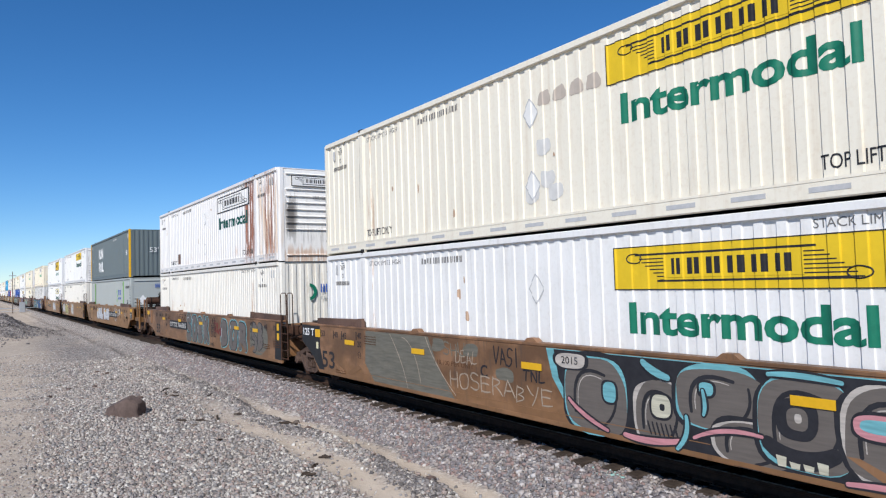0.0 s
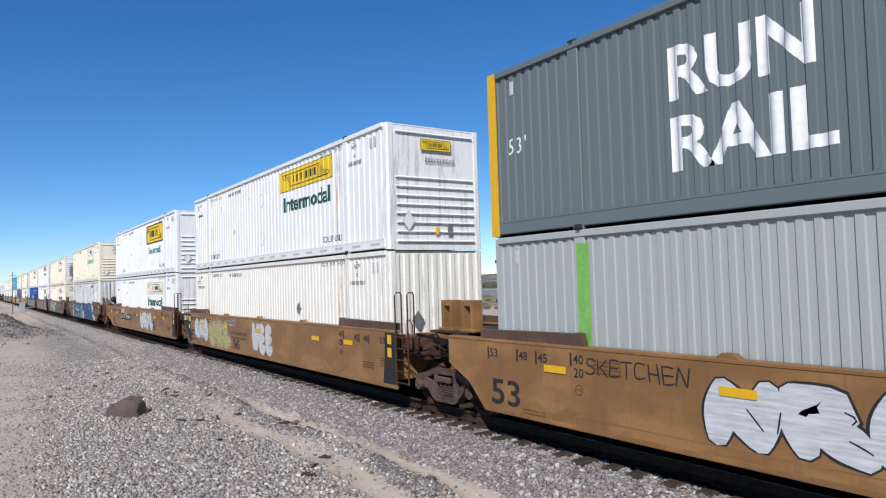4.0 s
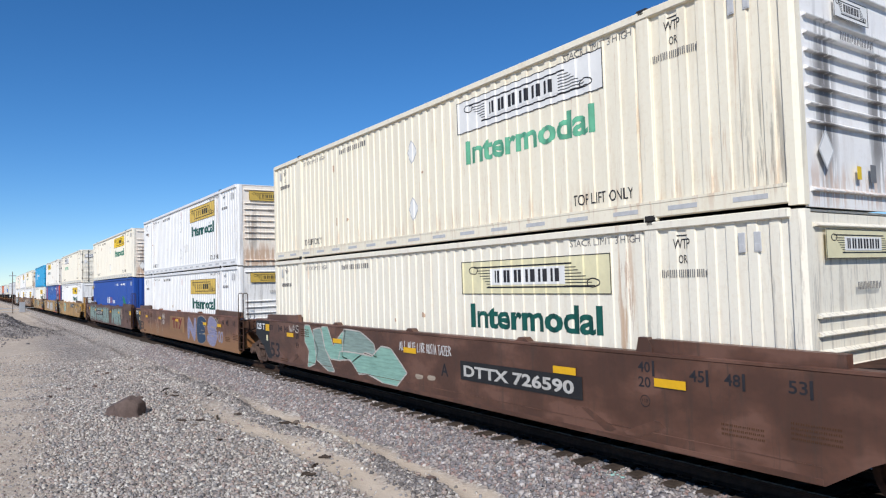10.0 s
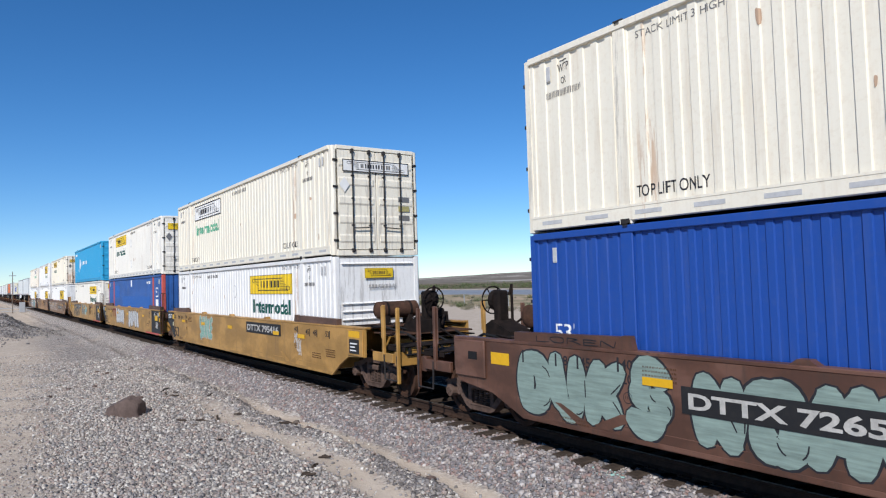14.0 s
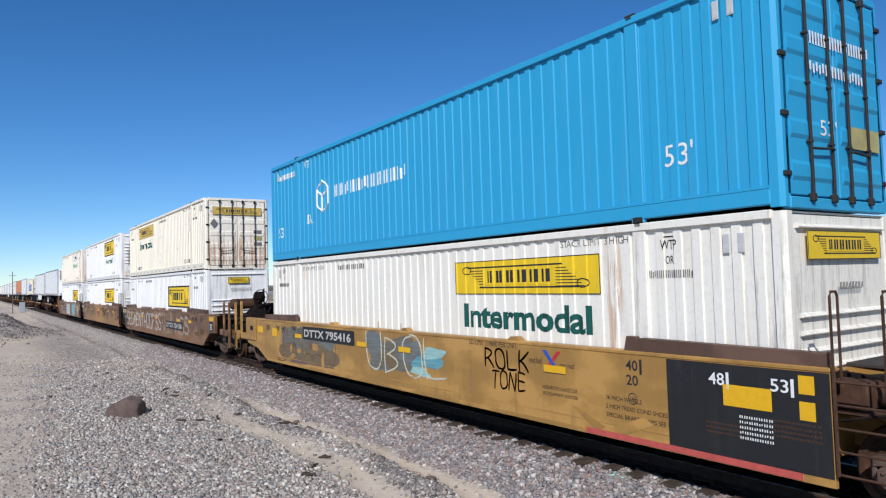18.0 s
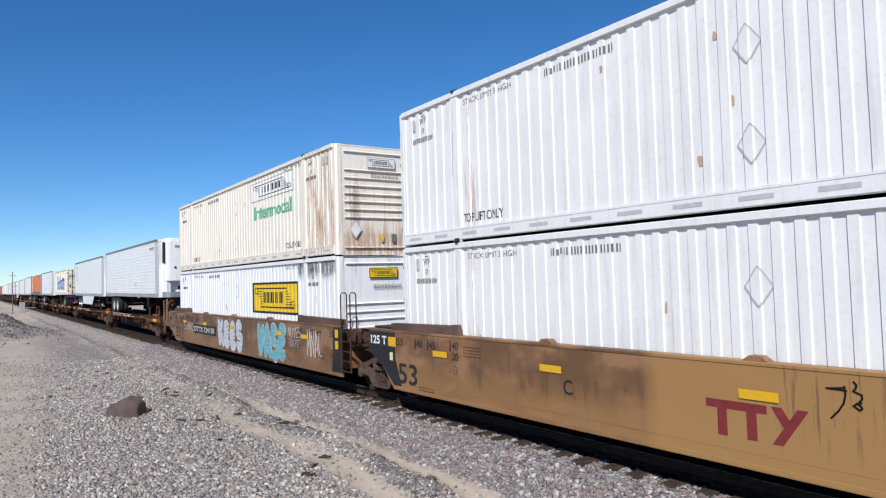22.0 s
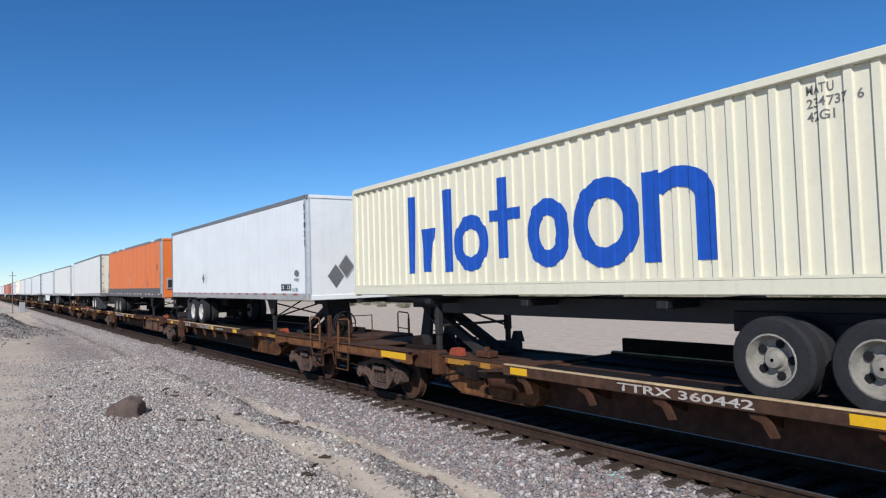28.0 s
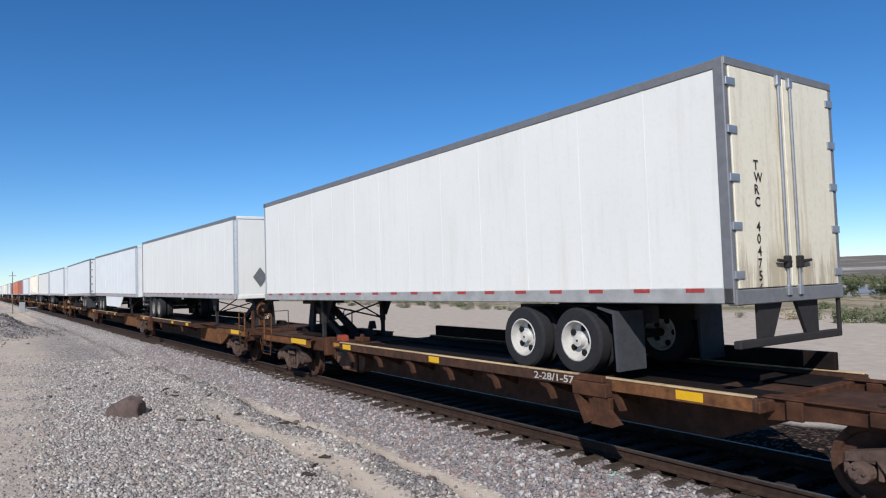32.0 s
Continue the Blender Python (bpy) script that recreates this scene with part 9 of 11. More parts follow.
for k, (mt, cx, cz, rx, rz) in enumerate((("gr_slate", -9.2, 1.0, 0.55, 0.4), ("gr_over", -8.4, 0.98, 0.75, 0.38), ("gr_drab", -8.7, 0.85, 0.3, 0.16), ("gr_slate", -7.9, 1.1, 0.4, 0.22), ("gr_pale", -7.2, 0.95, 0.55, 0.14), ("gr_sage", -7.0, 1.12, 0.4, 0.1), ("gr_sage", -7.5, 0.72, 0.35, 0.08))):
    part("overspray", G().prism(blob(random.Random(120 + k), cx, cz, rx, rz, 34, 0.3), "y", -1.4855, -1.4862 - 0.0001 * k).mesh("overspray", mt), c)
throwup(c, "UBOL", -9.8, -6.6, 0.55, 1.4, "gr_cream", "gr_cream", None, 111, fat=0.05, edge=0.003, spread=1.25)
part("lettering", letters("LD LIMIT 119600 PER UNIT", 1.3, 0.09, "ink"), c, near_side(-5.8, -1.4895, 1.38)), part("lettering", letters("NON-INTERCHANGE CAR", 0.75, 0.06, "ink"), c, near_side(-3.9, -1.4895, 0.8)), part("lettering", letters("SEE EQUIPMENT REGISTER", 0.75, 0.06, "ink"), c, near_side(-3.9, -1.4895, 0.7)), part("lettering", letters("next load", 0.3, 0.1, "ink"), c, near_side(-4.2, -1.4895, 1.18)), part("lettering", letters("any road", 0.3, 0.1, "ink"), c, near_side(-3.5, -1.4895, 1.14))
part("emblem", G().prism([(0, 0), (0.08, 0), (0.4, 0.34), (0.32, 0.34)], "z", 0, 0.003).mesh("emblem", "red"), c, near_side(-3.88, -1.4895, 1.06)), part("emblem", G().prism([(0.32, 0), (0.4, 0), (0.08, 0.34), (0, 0.34)], "z", 0, 0.0045).mesh("emblem", "blue_ink"), c, near_side(-3.88, -1.4895, 1.06))
for k, tx in enumerate(("36 INCH WHEELS", "2 INCH TREAD COND SHOES", "SPECIAL BRAKE BEAMS SEE BADGE PLATE")):
    part("lettering", letters(tx, 0.045 * len(tx), 0.06, "ink"), c, near_side(-2.6, -1.4895, 0.8 - 0.12 * k)), throwup(c, "ROLK", -5.4, -4.2, 1.0, 1.36, "ink", "ink", None, 112, fat=0.1, edge=0.004), throwup(c, "TONE", -5.2, -4.3, 0.66, 1.0, "ink", "ink", None, 113, fat=0.1, edge=0.004)
part("red_stripe", G().box(-3.0, 0.16, -1.4925, -1.488, 0.27, 0.35).mesh("red_stripe", "red_paint"), c)
part("number_panel", G().box(-1.55, 0.33, -1.4905, -1.4865, 0.35, 1.445).mesh("number_panel", "black"), c, label="black painted panel")

# tan-brown three-unit well car
lo, up = stack(-255.19, ("white", "white container with black-edged yellow emblem", RIB), ("cream", "cream container with gold emblem and rusty doors leading", dict(DOOR, end_mat="door_rust")))
marks(up, "logo_gold", False, "green_dark", x0=-13.35, name_end="doors"), marks(lo, "logo_yellow", True, None, big=True, name_end="ribs", low=1)
c = well_car(-255.19, "tan_dull", "weathered tan well car with chalky scrawled lettering", front="end", black=True)
well_marks(c, "DTTX 724158", -5.9, 0.76)
throwup(c, "SEGMENTHOOPSS", -16.05, -7.05, 0.5, 1.32, "gr_chalk", "gr_chalk", None, 121, fat=0.11, edge=0.004, drop=0.03, spread=1.2), throwup(c, "SILLY", -7.0, -4.85, 0.42, 1.36, "gr_dust", "gr_dust", None, 122, fat=0.11, edge=0.004), throwup(c, "ASS", -4.4, -1.9, 0.5, 1.3, "gr_dust", "gr_dust", None, 123, fat=0.16, edge=0.004)
for k, (x0, x1) in enumerate(((-12.07, -9.95), (-8.91, -6.84), (-5.78, -3.7))):
    part("top_flange", G().prism([(-1.5, 1.47), (-1.5, 1.5), (-1.44, 1.58), (-1.34, 1.6), (-1.34, 1.5), (-1.45, 1.5)], "x", x0, x1).mesh("top_flange", "tan_dull"), c)
part("patch", G().box(0, 0.4, 0, 0.24, 0, 0.002).mesh("patch", "tan"), c, near_side(-6.72, -1.4895, 0.82)), part("lettering", letters("B", 0.16, 0.18, "ink", 0.012), c, near_side(-6.6, -1.4925, 0.85))
part("patch", G().box(0, 1.2, 0, 0.11, 0, 0.002).mesh("patch", "tan"), c, near_side(-9.2, -1.4895, 1.0)), part("lettering", letters("LD LMT 110,700 PER UNIT", 1.1, 0.07, "ink"), c, near_side(-9.15, -1.4925, 1.02))
lo, up = stack(-274.45, ("white", "white container with black-edged yellow emblem in a well car", RIB), ("white", "white container with black-edged yellow emblem and soot-streaked end", SOOT))
marks(up, "logo_yellow", True, "green", big=True, name_end="ribs"), marks(lo, "logo_yellow", True, None, big=True, name_end="ribs", low=1)
c = well_car(-274.45, "tan_patched", "weathered tan well car with maroon emblem", black=True)
well_marks(c, None)
part("emblem", car_emblem(1.25, 0.42), c, near_side(-8.75, -1.4855, 0.6))
part("lettering", letters("C", 0.19, 0.23, "ink", 0.012), c, near_side(-11.2, -1.4895, 0.76))
tag(c, -7.4, -4.6, 0.7, 1.4, "rust_dark", 132, 9, 0.02)
lo, up = stack(-293.76, ("white_sooty", "white container with black-edged yellow emblem, sooty at its lead end", RIB), ("cream_rust", "cream container with rust streaks and white emblem", RUSTY))
marks(up, "logo_white", False, "green_faded", name_end="ribs"), marks(lo, "logo_yellow", True, None, big=True, name_end="ribs", low=1)
c = well_car(-293.76, "tan_dull", "tan well car with silver and turquoise graffiti", rear="end", blacklead=True, tail=0.65)
well_marks(c, "DTTX 724158", -13.0, 0.78)
throwup(c, "KEES", -9.75, -6.95, 0.3, 1.43, "gr_silver", "ink", None, 141, fat=0.5, edge=0.02, spread=1.2), throwup(c, "VASE", -5.5, -3.1, 0.26, 1.43, "gr_cyan", "gr_white", None, 142, fat=0.5, edge=0.02, spread=1.2), throwup(c, "WHITE", -12.9, -11.4, 1.14, 1.36, "ink", "ink", None, 147, fat=0.08, edge=0.003), throwup(c, "BHNS", -15.6, -14.0, 0.98, 1.34, "ink", "ink", None, 145, fat=0.08, edge=0.003), throwup(c, "SZNOIS", -14.7, -13.1, 0.78, 1.14, "gr_chalk", "gr_chalk", None, 146, fat=0.05, edge=0.003), part("graffiti", G().prism(blob(random.Random(31), -15.95, 1.1, 0.11, 0.12, 20, 0.04), "y", -1.4855, -1.4865).mesh("graffiti", "ink"), c), part("graffiti", G().prism(blob(random.Random(32), -15.95, 1.1, 0.07, 0.08, 20, 0.04), "y", -1.4855, -1.4872).mesh("graffiti", "tan"), c), throwup(c, "NUTES", -2.95, -2.0, 1.05, 1.36, "gr_chalk", "gr_chalk", None, 143, fat=0.1, edge=0.003), throwup(c, "SNIPE", -2.9, -2.1, 0.78, 1.02, "gr_chalk", "ink", None, 148, fat=0.1, edge=0.003), throwup(c, "MNAC", -1.6, -0.6, 0.62, 1.3, "gr_white", "gr_white", None, 144, fat=0.08, edge=0.003)

# three-unit spine cars with trailers
SP = "rusty brown spine car with yellow reflectors under a trailer"
spine_car(-315.37, -331.66, (-330.76, -321.42), -315.26, SP, front_end="end", number=("TTRX 360442", -8.4))
spine_car(-331.66, -350.63, (-349.64, -338.71), -333.74, SP, number=("TTRX 360442", -10.0))
spine_car(-350.63, -367.9, (-363.05, -352.22), -366.93, SP, rear_end="end", guide=2.9, text="TTRX 360442", text_x=-8.3)
spine_car(-372.19, -388.66, (-387.87, -377.32), -372.44, SP, front_end="end", bed="rust_black", text="2-28/1-57", number=("TTRX 370707", -10.4))
spine_car(-388.66, -407.12, (-405.8, -396.15), -390.53, SP, guide=3.0, bed="rust_brown")
spine_car(-407.12, -423.73, (-419.99, -409.0), -423.93, SP, rear_end="end", guide=2.52, bed="rust_brown", text="2-28/1-57")
tr = trailer(-314.74, "trailer", "white refrigerated trailer with ribbed sides and cooling unit", ribs=15, panels=False, reefer=True, rim="rim_white", tandem=3.95, h=2.95, trim="trim_grey")
part("lettering", letters("MBTA 5676", 1.0, 0.15, "ink_grey", 0.02), tr, near_side(-1.5, -1.31, 4.52))
part("vent", G().box(0, 0.09, 0, 0.11, 0, 0.006).mesh("vent", "steel_dark"), tr, near_side(-5.35, -1.31, 2.72)), part("vent", G().box(0, 0.06, 0, 0.07, 0, 0.006).mesh("vent", "steel_dark"), tr, near_side(-12.2, -1.31, 2.5))
tr = trailer(-332.65, "trailer", "plain white trailer with side skirts and a grey worn patch", reefer=True, skirt=True, rim="rim_alu", L=16.4, tandem=4.15, near=True)
rng = random.Random(77)
def worn():
    g = G()
    for k in range(620):
        v = rng.random()
        left, right = -15.15 + 0.1 * (v < 0.4), -14.1 - 0.3 * min(1, abs(v - 0.5) < 0.2) - 0.15 * (v < 0.3)
        x, z = rng.uniform(left, right), 3.35 + v * 1.35
        if noise.noise((x * 4, 0, z * 1.5)) > -0.25:
            r = rng.uniform(0.008, 0.03)
            g.prism([(a, b) for a, b in blob(rng, x, z, r, r * rng.uniform(1.5, 4.5), 7, 0.3)], "y", -1.296, -1.299 - 0.00001 * k)
    for x, z, n in ((-15.5, 3.3, 14), (-13.6, 3.45, 10), (-12.15, 2.45, 40), (-11.55, 2.5, 46), (-11.0, 2.42, 10)):
        for k in range(n):
            r = rng.uniform(0.008, 0.035)
            g.prism([(a, b) for a, b in blob(rng, x + rng.uniform(0, 0.32), z + rng.uniform(0, 0.2), r, r, 6, 0.3)], "y", -1.296, -1.305 - 0.00002 * k)
    return g.mesh("worn_patch", "worn_grey")
part("worn_patch", worn(), tr)
container(-356.7, 2.2, "matson", "ivory corrugated container with large blue lettering, on a chassis", L=12.192, w=1.219, h=2.591, end="doors", tail="corr", mid_posts=False, pitch=0.278, depth=0.036, post_mat="matson", dashes=False, flat=0.3)
box = MOVING[-1][0]
yb = -1.219 + 0.008
def blue_shapes():
    """The sign reduced to plain bars, rings and an arch."""
    g = G()
    def ring(cx, cz, rx, rz, w, a0=0, a1=360):
        n = int((a1 - a0) / 10)
        for k in range(n):
            a, b = math.radians(a0 + 10 * k), math.radians(a0 + 10 * k + 10)
            g.prism([(cx + (rx + e) * math.cos(t), cz + (rz + e) * math.sin(t)) for e, t in ((-w, a), (w, a), (w, b), (-w, b))], "z", 0, 0.0076)
    for q in ([(0.0, 0.0), (0.2, 0.0), (0.3, 1.62), (0.02, 1.62)], [(1.34, 0.0), (1.6, 0.0), (1.6, 1.62), (1.3, 1.62)], [(0.62, 0.02), (0.86, 0.02), (1.02, 0.9), (0.5, 0.9)]):
        g.prism(q, "z", 0, 0.006)
    ring(2.22, 0.52, 0.38, 0.4, 0.13)
    g.box(3.02, 3.28, 0.2, 1.62, 0, 0.006)
    g.box(2.78, 3.62, 0.86, 1.06, 0, 0.0065)
    ring(4.3, 0.56, 0.36, 0.42, 0.14)
    ring(5.52, 0.62, 0.5, 0.52, 0.15)
    g.box(6.24, 6.52, 0.0, 1.25, 0, 0.006), g.box(7.08, 7.36, 0.0, 0.85, 0, 0.006)
    ring(6.8, 0.82, 0.42, 0.3, 0.14, 0, 150)
    return g
me = blue_shapes()
me.v = [(x, y, min(max(z, 0), 0.008)) for x, y, z in me.v]
part("emblem", me.mesh("emblem", "blue_ink"), box, near_side(-9.62, yb, 0.5))
part("lettering", letters("MATU", 0.3, 0.11, "ink_grey", 0.02), box, near_side(-1.09, yb, 2.27)), part("lettering", letters("234737  6", 0.6, 0.11, "ink_grey", 0.02), box, near_side(-1.09, yb, 2.12)), part("lettering", letters("42G1", 0.3, 0.11, "ink_grey", 0.02), box, near_side(-1.09, yb, 1.97))
part("emblem", bars(6, 0.85, 0.2, "blue_ink", 0.3, 5), box, lead_end(0.026, -1.05, 1.75)), part("writing", bars(9, 0.85, 0.1, "ink_grey", 0.3, 3), box, lead_end(0.026, 0.2, 1.82))
for z in (1.4, 1.28, 1.16, 1.04):
    part("writing", bars(6, 0.4, 0.06, "ink_grey", 0.3, 3), box, lead_end(0.026, 0.42, z))
part("patch", G().box(0, 0.16, 0, 0.28, 0, 0.004).mesh("patch", "grey_ink"), box, lead_end(0.026, -0.98, 0.75))
chassis(-356.65, "black container chassis with navy tail, wheels on a spine car")
tr = trailer(-371.5, "trailer", "plain white van trailer with dark vertical number on its corner", near=True, L=15.68, rim="rim_white", trim="trim_grey", corner="alu", tandem=4.2)
part("lettering", letters("53833", 0.78, 0.2, "ink", 0.03), tr, near_side(-1.95, -1.315, 2.36)), part("lettering", letters("KLCB", 0.4, 0.1, "green", 0.01), tr, near_side(-1.1, -1.315, 2.34))
for k, ch in enumerate("53833"):
    part("lettering", letters(ch, 0, 0.17, "ink", 0.02), tr, near_side(-0.17, -1.322, 4.6 - 0.25 * k))
part("emblem", G().prism([(0.16 * math.cos(q * 0.3927), 0.09 * math.sin(q * 0.3927)) for q in range(16)], "z", 0, 0.004).mesh("emblem", "ink_grey"), tr, near_side(-0.75, -1.315, 2.86)), part("writing", bars(5, 0.34, 0.07, "ink_grey", 0.2, 3), tr, near_side(-0.92, -1.315, 2.64))
diamond(tr, near_side(-10.4, -1.302, 2.85), 0.2, "grey_ink", True), diamond(tr, near_side(-10.05, -1.302, 2.85), 0.2, "logo_white", False)
diamond(tr, lead_end(0.004, -0.45, 2.75), 0.33, "grey_ink", True), diamond(tr, lead_end(0.004, -0.12, 3.02), 0.33, "ink_grey", False)
part("vent", G().box(0, 0.22, 0, 0.28, 0, 0.01).mesh("vent", "light_grey"), tr, lead_end(0.0, 0.95, 4.45))
part("air_line", G().tube([(0.03, 0.85, 2.7), (0.1, 0.9, 2.5), (0.03, 0.95, 2.2)], 0.02, 6).cbox(-0.01, 0.08, 0.78, 1.05, 2.55, 2.75).mesh("air_line", "dark"), tr)
tr = trailer(-389.55, "orange", "orange van trailer with grey lower band", L=15.8, rim="rim", band="band_grey", rail="band_grey", corner="steel", tape="pair", guard="rust_dark", tandem=3.6)
orange = tr
part("lettering", letters("53'", 0.4, 0.28, "ink"), tr, near_side(-0.95, -1.305, 3.45))
for k, ch in enumerate("LIFT"):
    part("lettering", letters(ch, 0, 0.09, "ink"), tr, near_side(-3.35, -1.305, 3.1 - 0.12 * k))
for k, ch in enumerate("POINT"):
    part("lettering", letters(ch, 0, 0.09, "ink"), tr, near_side(-3.02, -1.305, 3.16 - 0.12 * k))
part("arrow", G().box(-0.015, 0.015, 0.1, 0.4, 0, 0.004).prism([(0, 0), (0.06, 0.12), (-0.06, 0.12)], "z", 0, 0.004).mesh("arrow", "blue_ink"), tr, near_side(-3.18, -1.305, 2.62))
diamond(tr, near_side(-8.5, -1.305, 2.97), 0.24, "orange", False), diamond(tr, near_side(-8.08, -1.305, 3.0), 0.24, "orange", False)
part("air_line", G().tube([(-9.15, -0.95, 2.12), (-9.05, -1.0, 1.85), (-8.8, -1.0, 1.72), (-8.55, -1.0, 1.9), (-8.5, -1.0, 2.12)], 0.016, 6).tube([(-9.5, -0.9, 1.3), (-9.1, -1.0, 1.42), (-8.8, -1.0, 1.7)], 0.014, 6).cbox(-8.55, -8.3, -1.1, -0.95, 1.96, 2.12).mesh("air_line", "dark"), tr)
part("document_box", G().cbox(-0.01, 0.04, -1.02, -0.72, 2.5, 3.05).mesh("document_box", "alu"), tr)
part("document_pane", G().cbox(0.038, 0.046, -0.97, -0.77, 2.58, 2.96, 0.004).mesh("document_pane", "steel_dark"), tr)
diamond(tr, lead_end(0.0, 0.2, 3.55), 0.2, "orange", False), diamond(tr, lead_end(0.0, 0.4, 3.3), 0.2, "orange", False)
for z in (4.4, 2.9):
    part("patch", shared(("wp",), lambda: G().box(0, 0.32, 0, 0.5, 0, 0.004).mesh("patch", "white_ink")), tr, lead_end(0.0, 0.4, z))
for x in (-2.2, -10.5, -12.6, -15.6):
    part("patch", shared(("tp",), lambda: G().box(0, 0.9, 0, 0.07, 0, 0.004).mesh("patch", "white_ink")), tr, near_side(x, -1.312, 4.95))
tr = trailer(-409.25, "trailer_old", "white van trailer with dusty doors leading and black number", nose_first=False, rim="rim_white", z0=2.085, h=3.03)
for k, ch in enumerate("TWRC 404756"):
    if k != 4:
        part("lettering", letters(ch, 0, 0.125, "ink", 0.02), tr, pose(-16.17, 0.78, 3.75 - 0.155 * k, 90, 0, -90))
for k, ch in enumerate("JW20"):
    part("lettering", letters(ch, 0, 0.11, "ink", 0.01), orange, near_side(-0.2, -1.322, 3.3 - 0.15 * k))

FAR = [("trailer_old", True), ("trailer", True), ("trailer", False), ("trailer", True), ("trailer_old", True), ("cream", None), ("trailer", True), ("red_box", True), ("orange", False),
       ("red_box", True), ("trailer", True), ("trailer_old", False), ("cream", None), ("trailer", True), ("trailer_old", True)]
x = -428.41
for k in range(0, 15, 3):
    spine_car(x - 0.4, x - 17.4, (x - 16.4, x - 6.0), x - 0.9, SP, far=True, front_end="end")
    spine_car(x - 17.4, x - 36.3, (x - 35.3, x - 24.3), x - 19.0, SP, far=True)
    spine_car(x - 36.3, x - 53.2, (x - 52.3, x - 42.0), x - 38.2, SP, far=True, rear_end="end")
    for j, off in enumerate((0.0, -17.95, -37.0)):
        mt, nf = FAR[k + j]
        if nf is None:
            container(x + off, 2.24, mt, "cream corrugated container on a chassis", L=16.15)
            chassis(x + off, "black container chassis on a spine car", L=16.2)
        else:
            lb = {"trailer": "plain white van trailer on a spine car", "trailer_old": "dusty white van trailer on a spine car", "red_box": "brick red van trailer on a spine car", "orange": "orange van trailer on a spine car"}[mt]
            t2 = trailer(x + off, mt, lb, nose_first=nf, skirt=(k + j) % 4 == 1)
            if k + j == 0:
                diamond(t2, lead_end(0.004, -0.4, 2.85), 0.35, "grey_ink", True)
    x -= 56.8


# ---- ground ----
def smooth(a, b, t):
    u = np.clip((t - a) / (b - a), 0, 1)
    return u * u * (3 - 2 * u)


WAVES = [(np.random.uniform(0.6, 1.6), np.random.uniform(0, 6.28), np.random.uniform(0, 6.28)) for _ in range(14)]


def rolling(x, y, size):
    """Smooth irregular heights of about unit size."""
    s = 0
    for k, a, p in WAVES:
        s = s + np.sin((x * math.cos(a) + y * math.sin(a)) * k * 6.28 / size + p)
    return s / 5.0


def ground_z(x, y):
    near = RAIL - 0.24 - 0.36 * smooth(1.55, 2.35, np.abs(y))
    bumps = smooth(2.2, 3.0, np.abs(y)) * (0.05 * rolling(x, y, 3.1) + 0.09 * rolling(x, y, 11.0)) * (1 - 0.75 * smooth(4, 7, y) * (1 - smooth(32, 40, y)))
    ridge = 0.10 * np.exp(-((y + 3.0) / 0.17) ** 2) * (0.7 + 0.5 * rolling(x, y, 2.0)) - 0.05 * np.exp(-((y + 2.6) / 0.22) ** 2) - 0.04 * np.exp(-((y + 3.62) / 0.28) ** 2)
    pile = 1.55 * np.exp(-(((x + 63) / 4.2) ** 2 + ((y + 7.6) / 2.2) ** 2)) * (1 + 0.1 * rolling(x, y, 1.7))
    z = near + bumps + ridge + pile
    d = np.maximum(y - 36, 0)
    z = z - 3.8 * smooth(0, 150, d) - 4.6 * smooth(120, 260, d)
    z = z + 0.35 * smooth(8, 40, d) * rolling(x, y, 27.0)
    z = z + 26 * smooth(900, 2600, d) + 40 * smooth(2300, 3900, d) * (1 + 0.25 * rolling(x, y, 2600.0)) + 2.5 * smooth(700, 1500, d) * rolling(x, y, 420.0)
    # low rise far down the line and behind the camera
    z = z + 9 * smooth(420, 1200, -x) * (1 - smooth(30, 200, np.abs(y))) * smooth(14, 40, np.abs(y))
    z = z + 30 * smooth(500, 1800, -x) * smooth(60, 500, -y) + 20 * smooth(100, 1500, -y)
    return z


def axis(parts):
    out = []
    for a, b, n in parts:
        out += list(np.linspace(a, b, n, endpoint=False))
    return np.array(out + [parts[-1][1]])


gx = axis([(-4600, -600, 40), (-600, -120, 60), (-120, -40, 110), (-40, 2, 190), (2, 30, 30), (30, 400, 30), (400, 4600, 30)])
gy = axis([(-3000, -200, 20), (-200, -20, 25), (-20, -10, 22), (-10, 3, 84), (3, 45, 60), (45, 320, 60), (320, 1000, 30), (1000, 4600, 50)])
X, Y = np.meshgrid(gx, gy, indexing="ij")
Z = ground_z(X, Y)
nx, ny = X.shape
idx = np.arange(nx * ny).reshape(nx, ny)
quads = np.stack([idx[:-1, :-1], idx[1:, :-1], idx[1:, 1:], idx[:-1, 1:]], -1).reshape(-1, 4)
me = bpy.data.meshes.new("ground")
me.from_pydata(np.stack([X, Y, Z], -1).reshape(-1, 3).tolist(), [], quads.tolist())
me.polygons.foreach_set("use_smooth", np.ones(len(quads), dtype=bool))

m, nt, p = nodes_of("ground_gravel_and_sand")
vec = tex_coord(nt)
sep = nt.nodes.new("ShaderNodeSeparateXYZ")
nt.links.new(vec, sep.inputs[0])
yv, xv = sep.outputs["Y"], sep.outputs["X"]
n_big, n_mid, n_fine, n_peb = noise_tex(nt, vec, 0.35, 4), noise_tex(nt, vec, 1.6, 5, 0.65), noise_tex(nt, vec, 22, 4, 0.7), noise_tex(nt, vec, 7, 3, 0.6)
vor = nt.nodes.new("ShaderNodeTexVoronoi")
vor.inputs["Scale"].default_value = 17.0
nt.links.new(vec, vor.inputs["Vector"])
vr = nt.nodes.new("ShaderNodeSeparateXYZ")
nt.links.new(vor.outputs["Color"], vr.inputs[0])
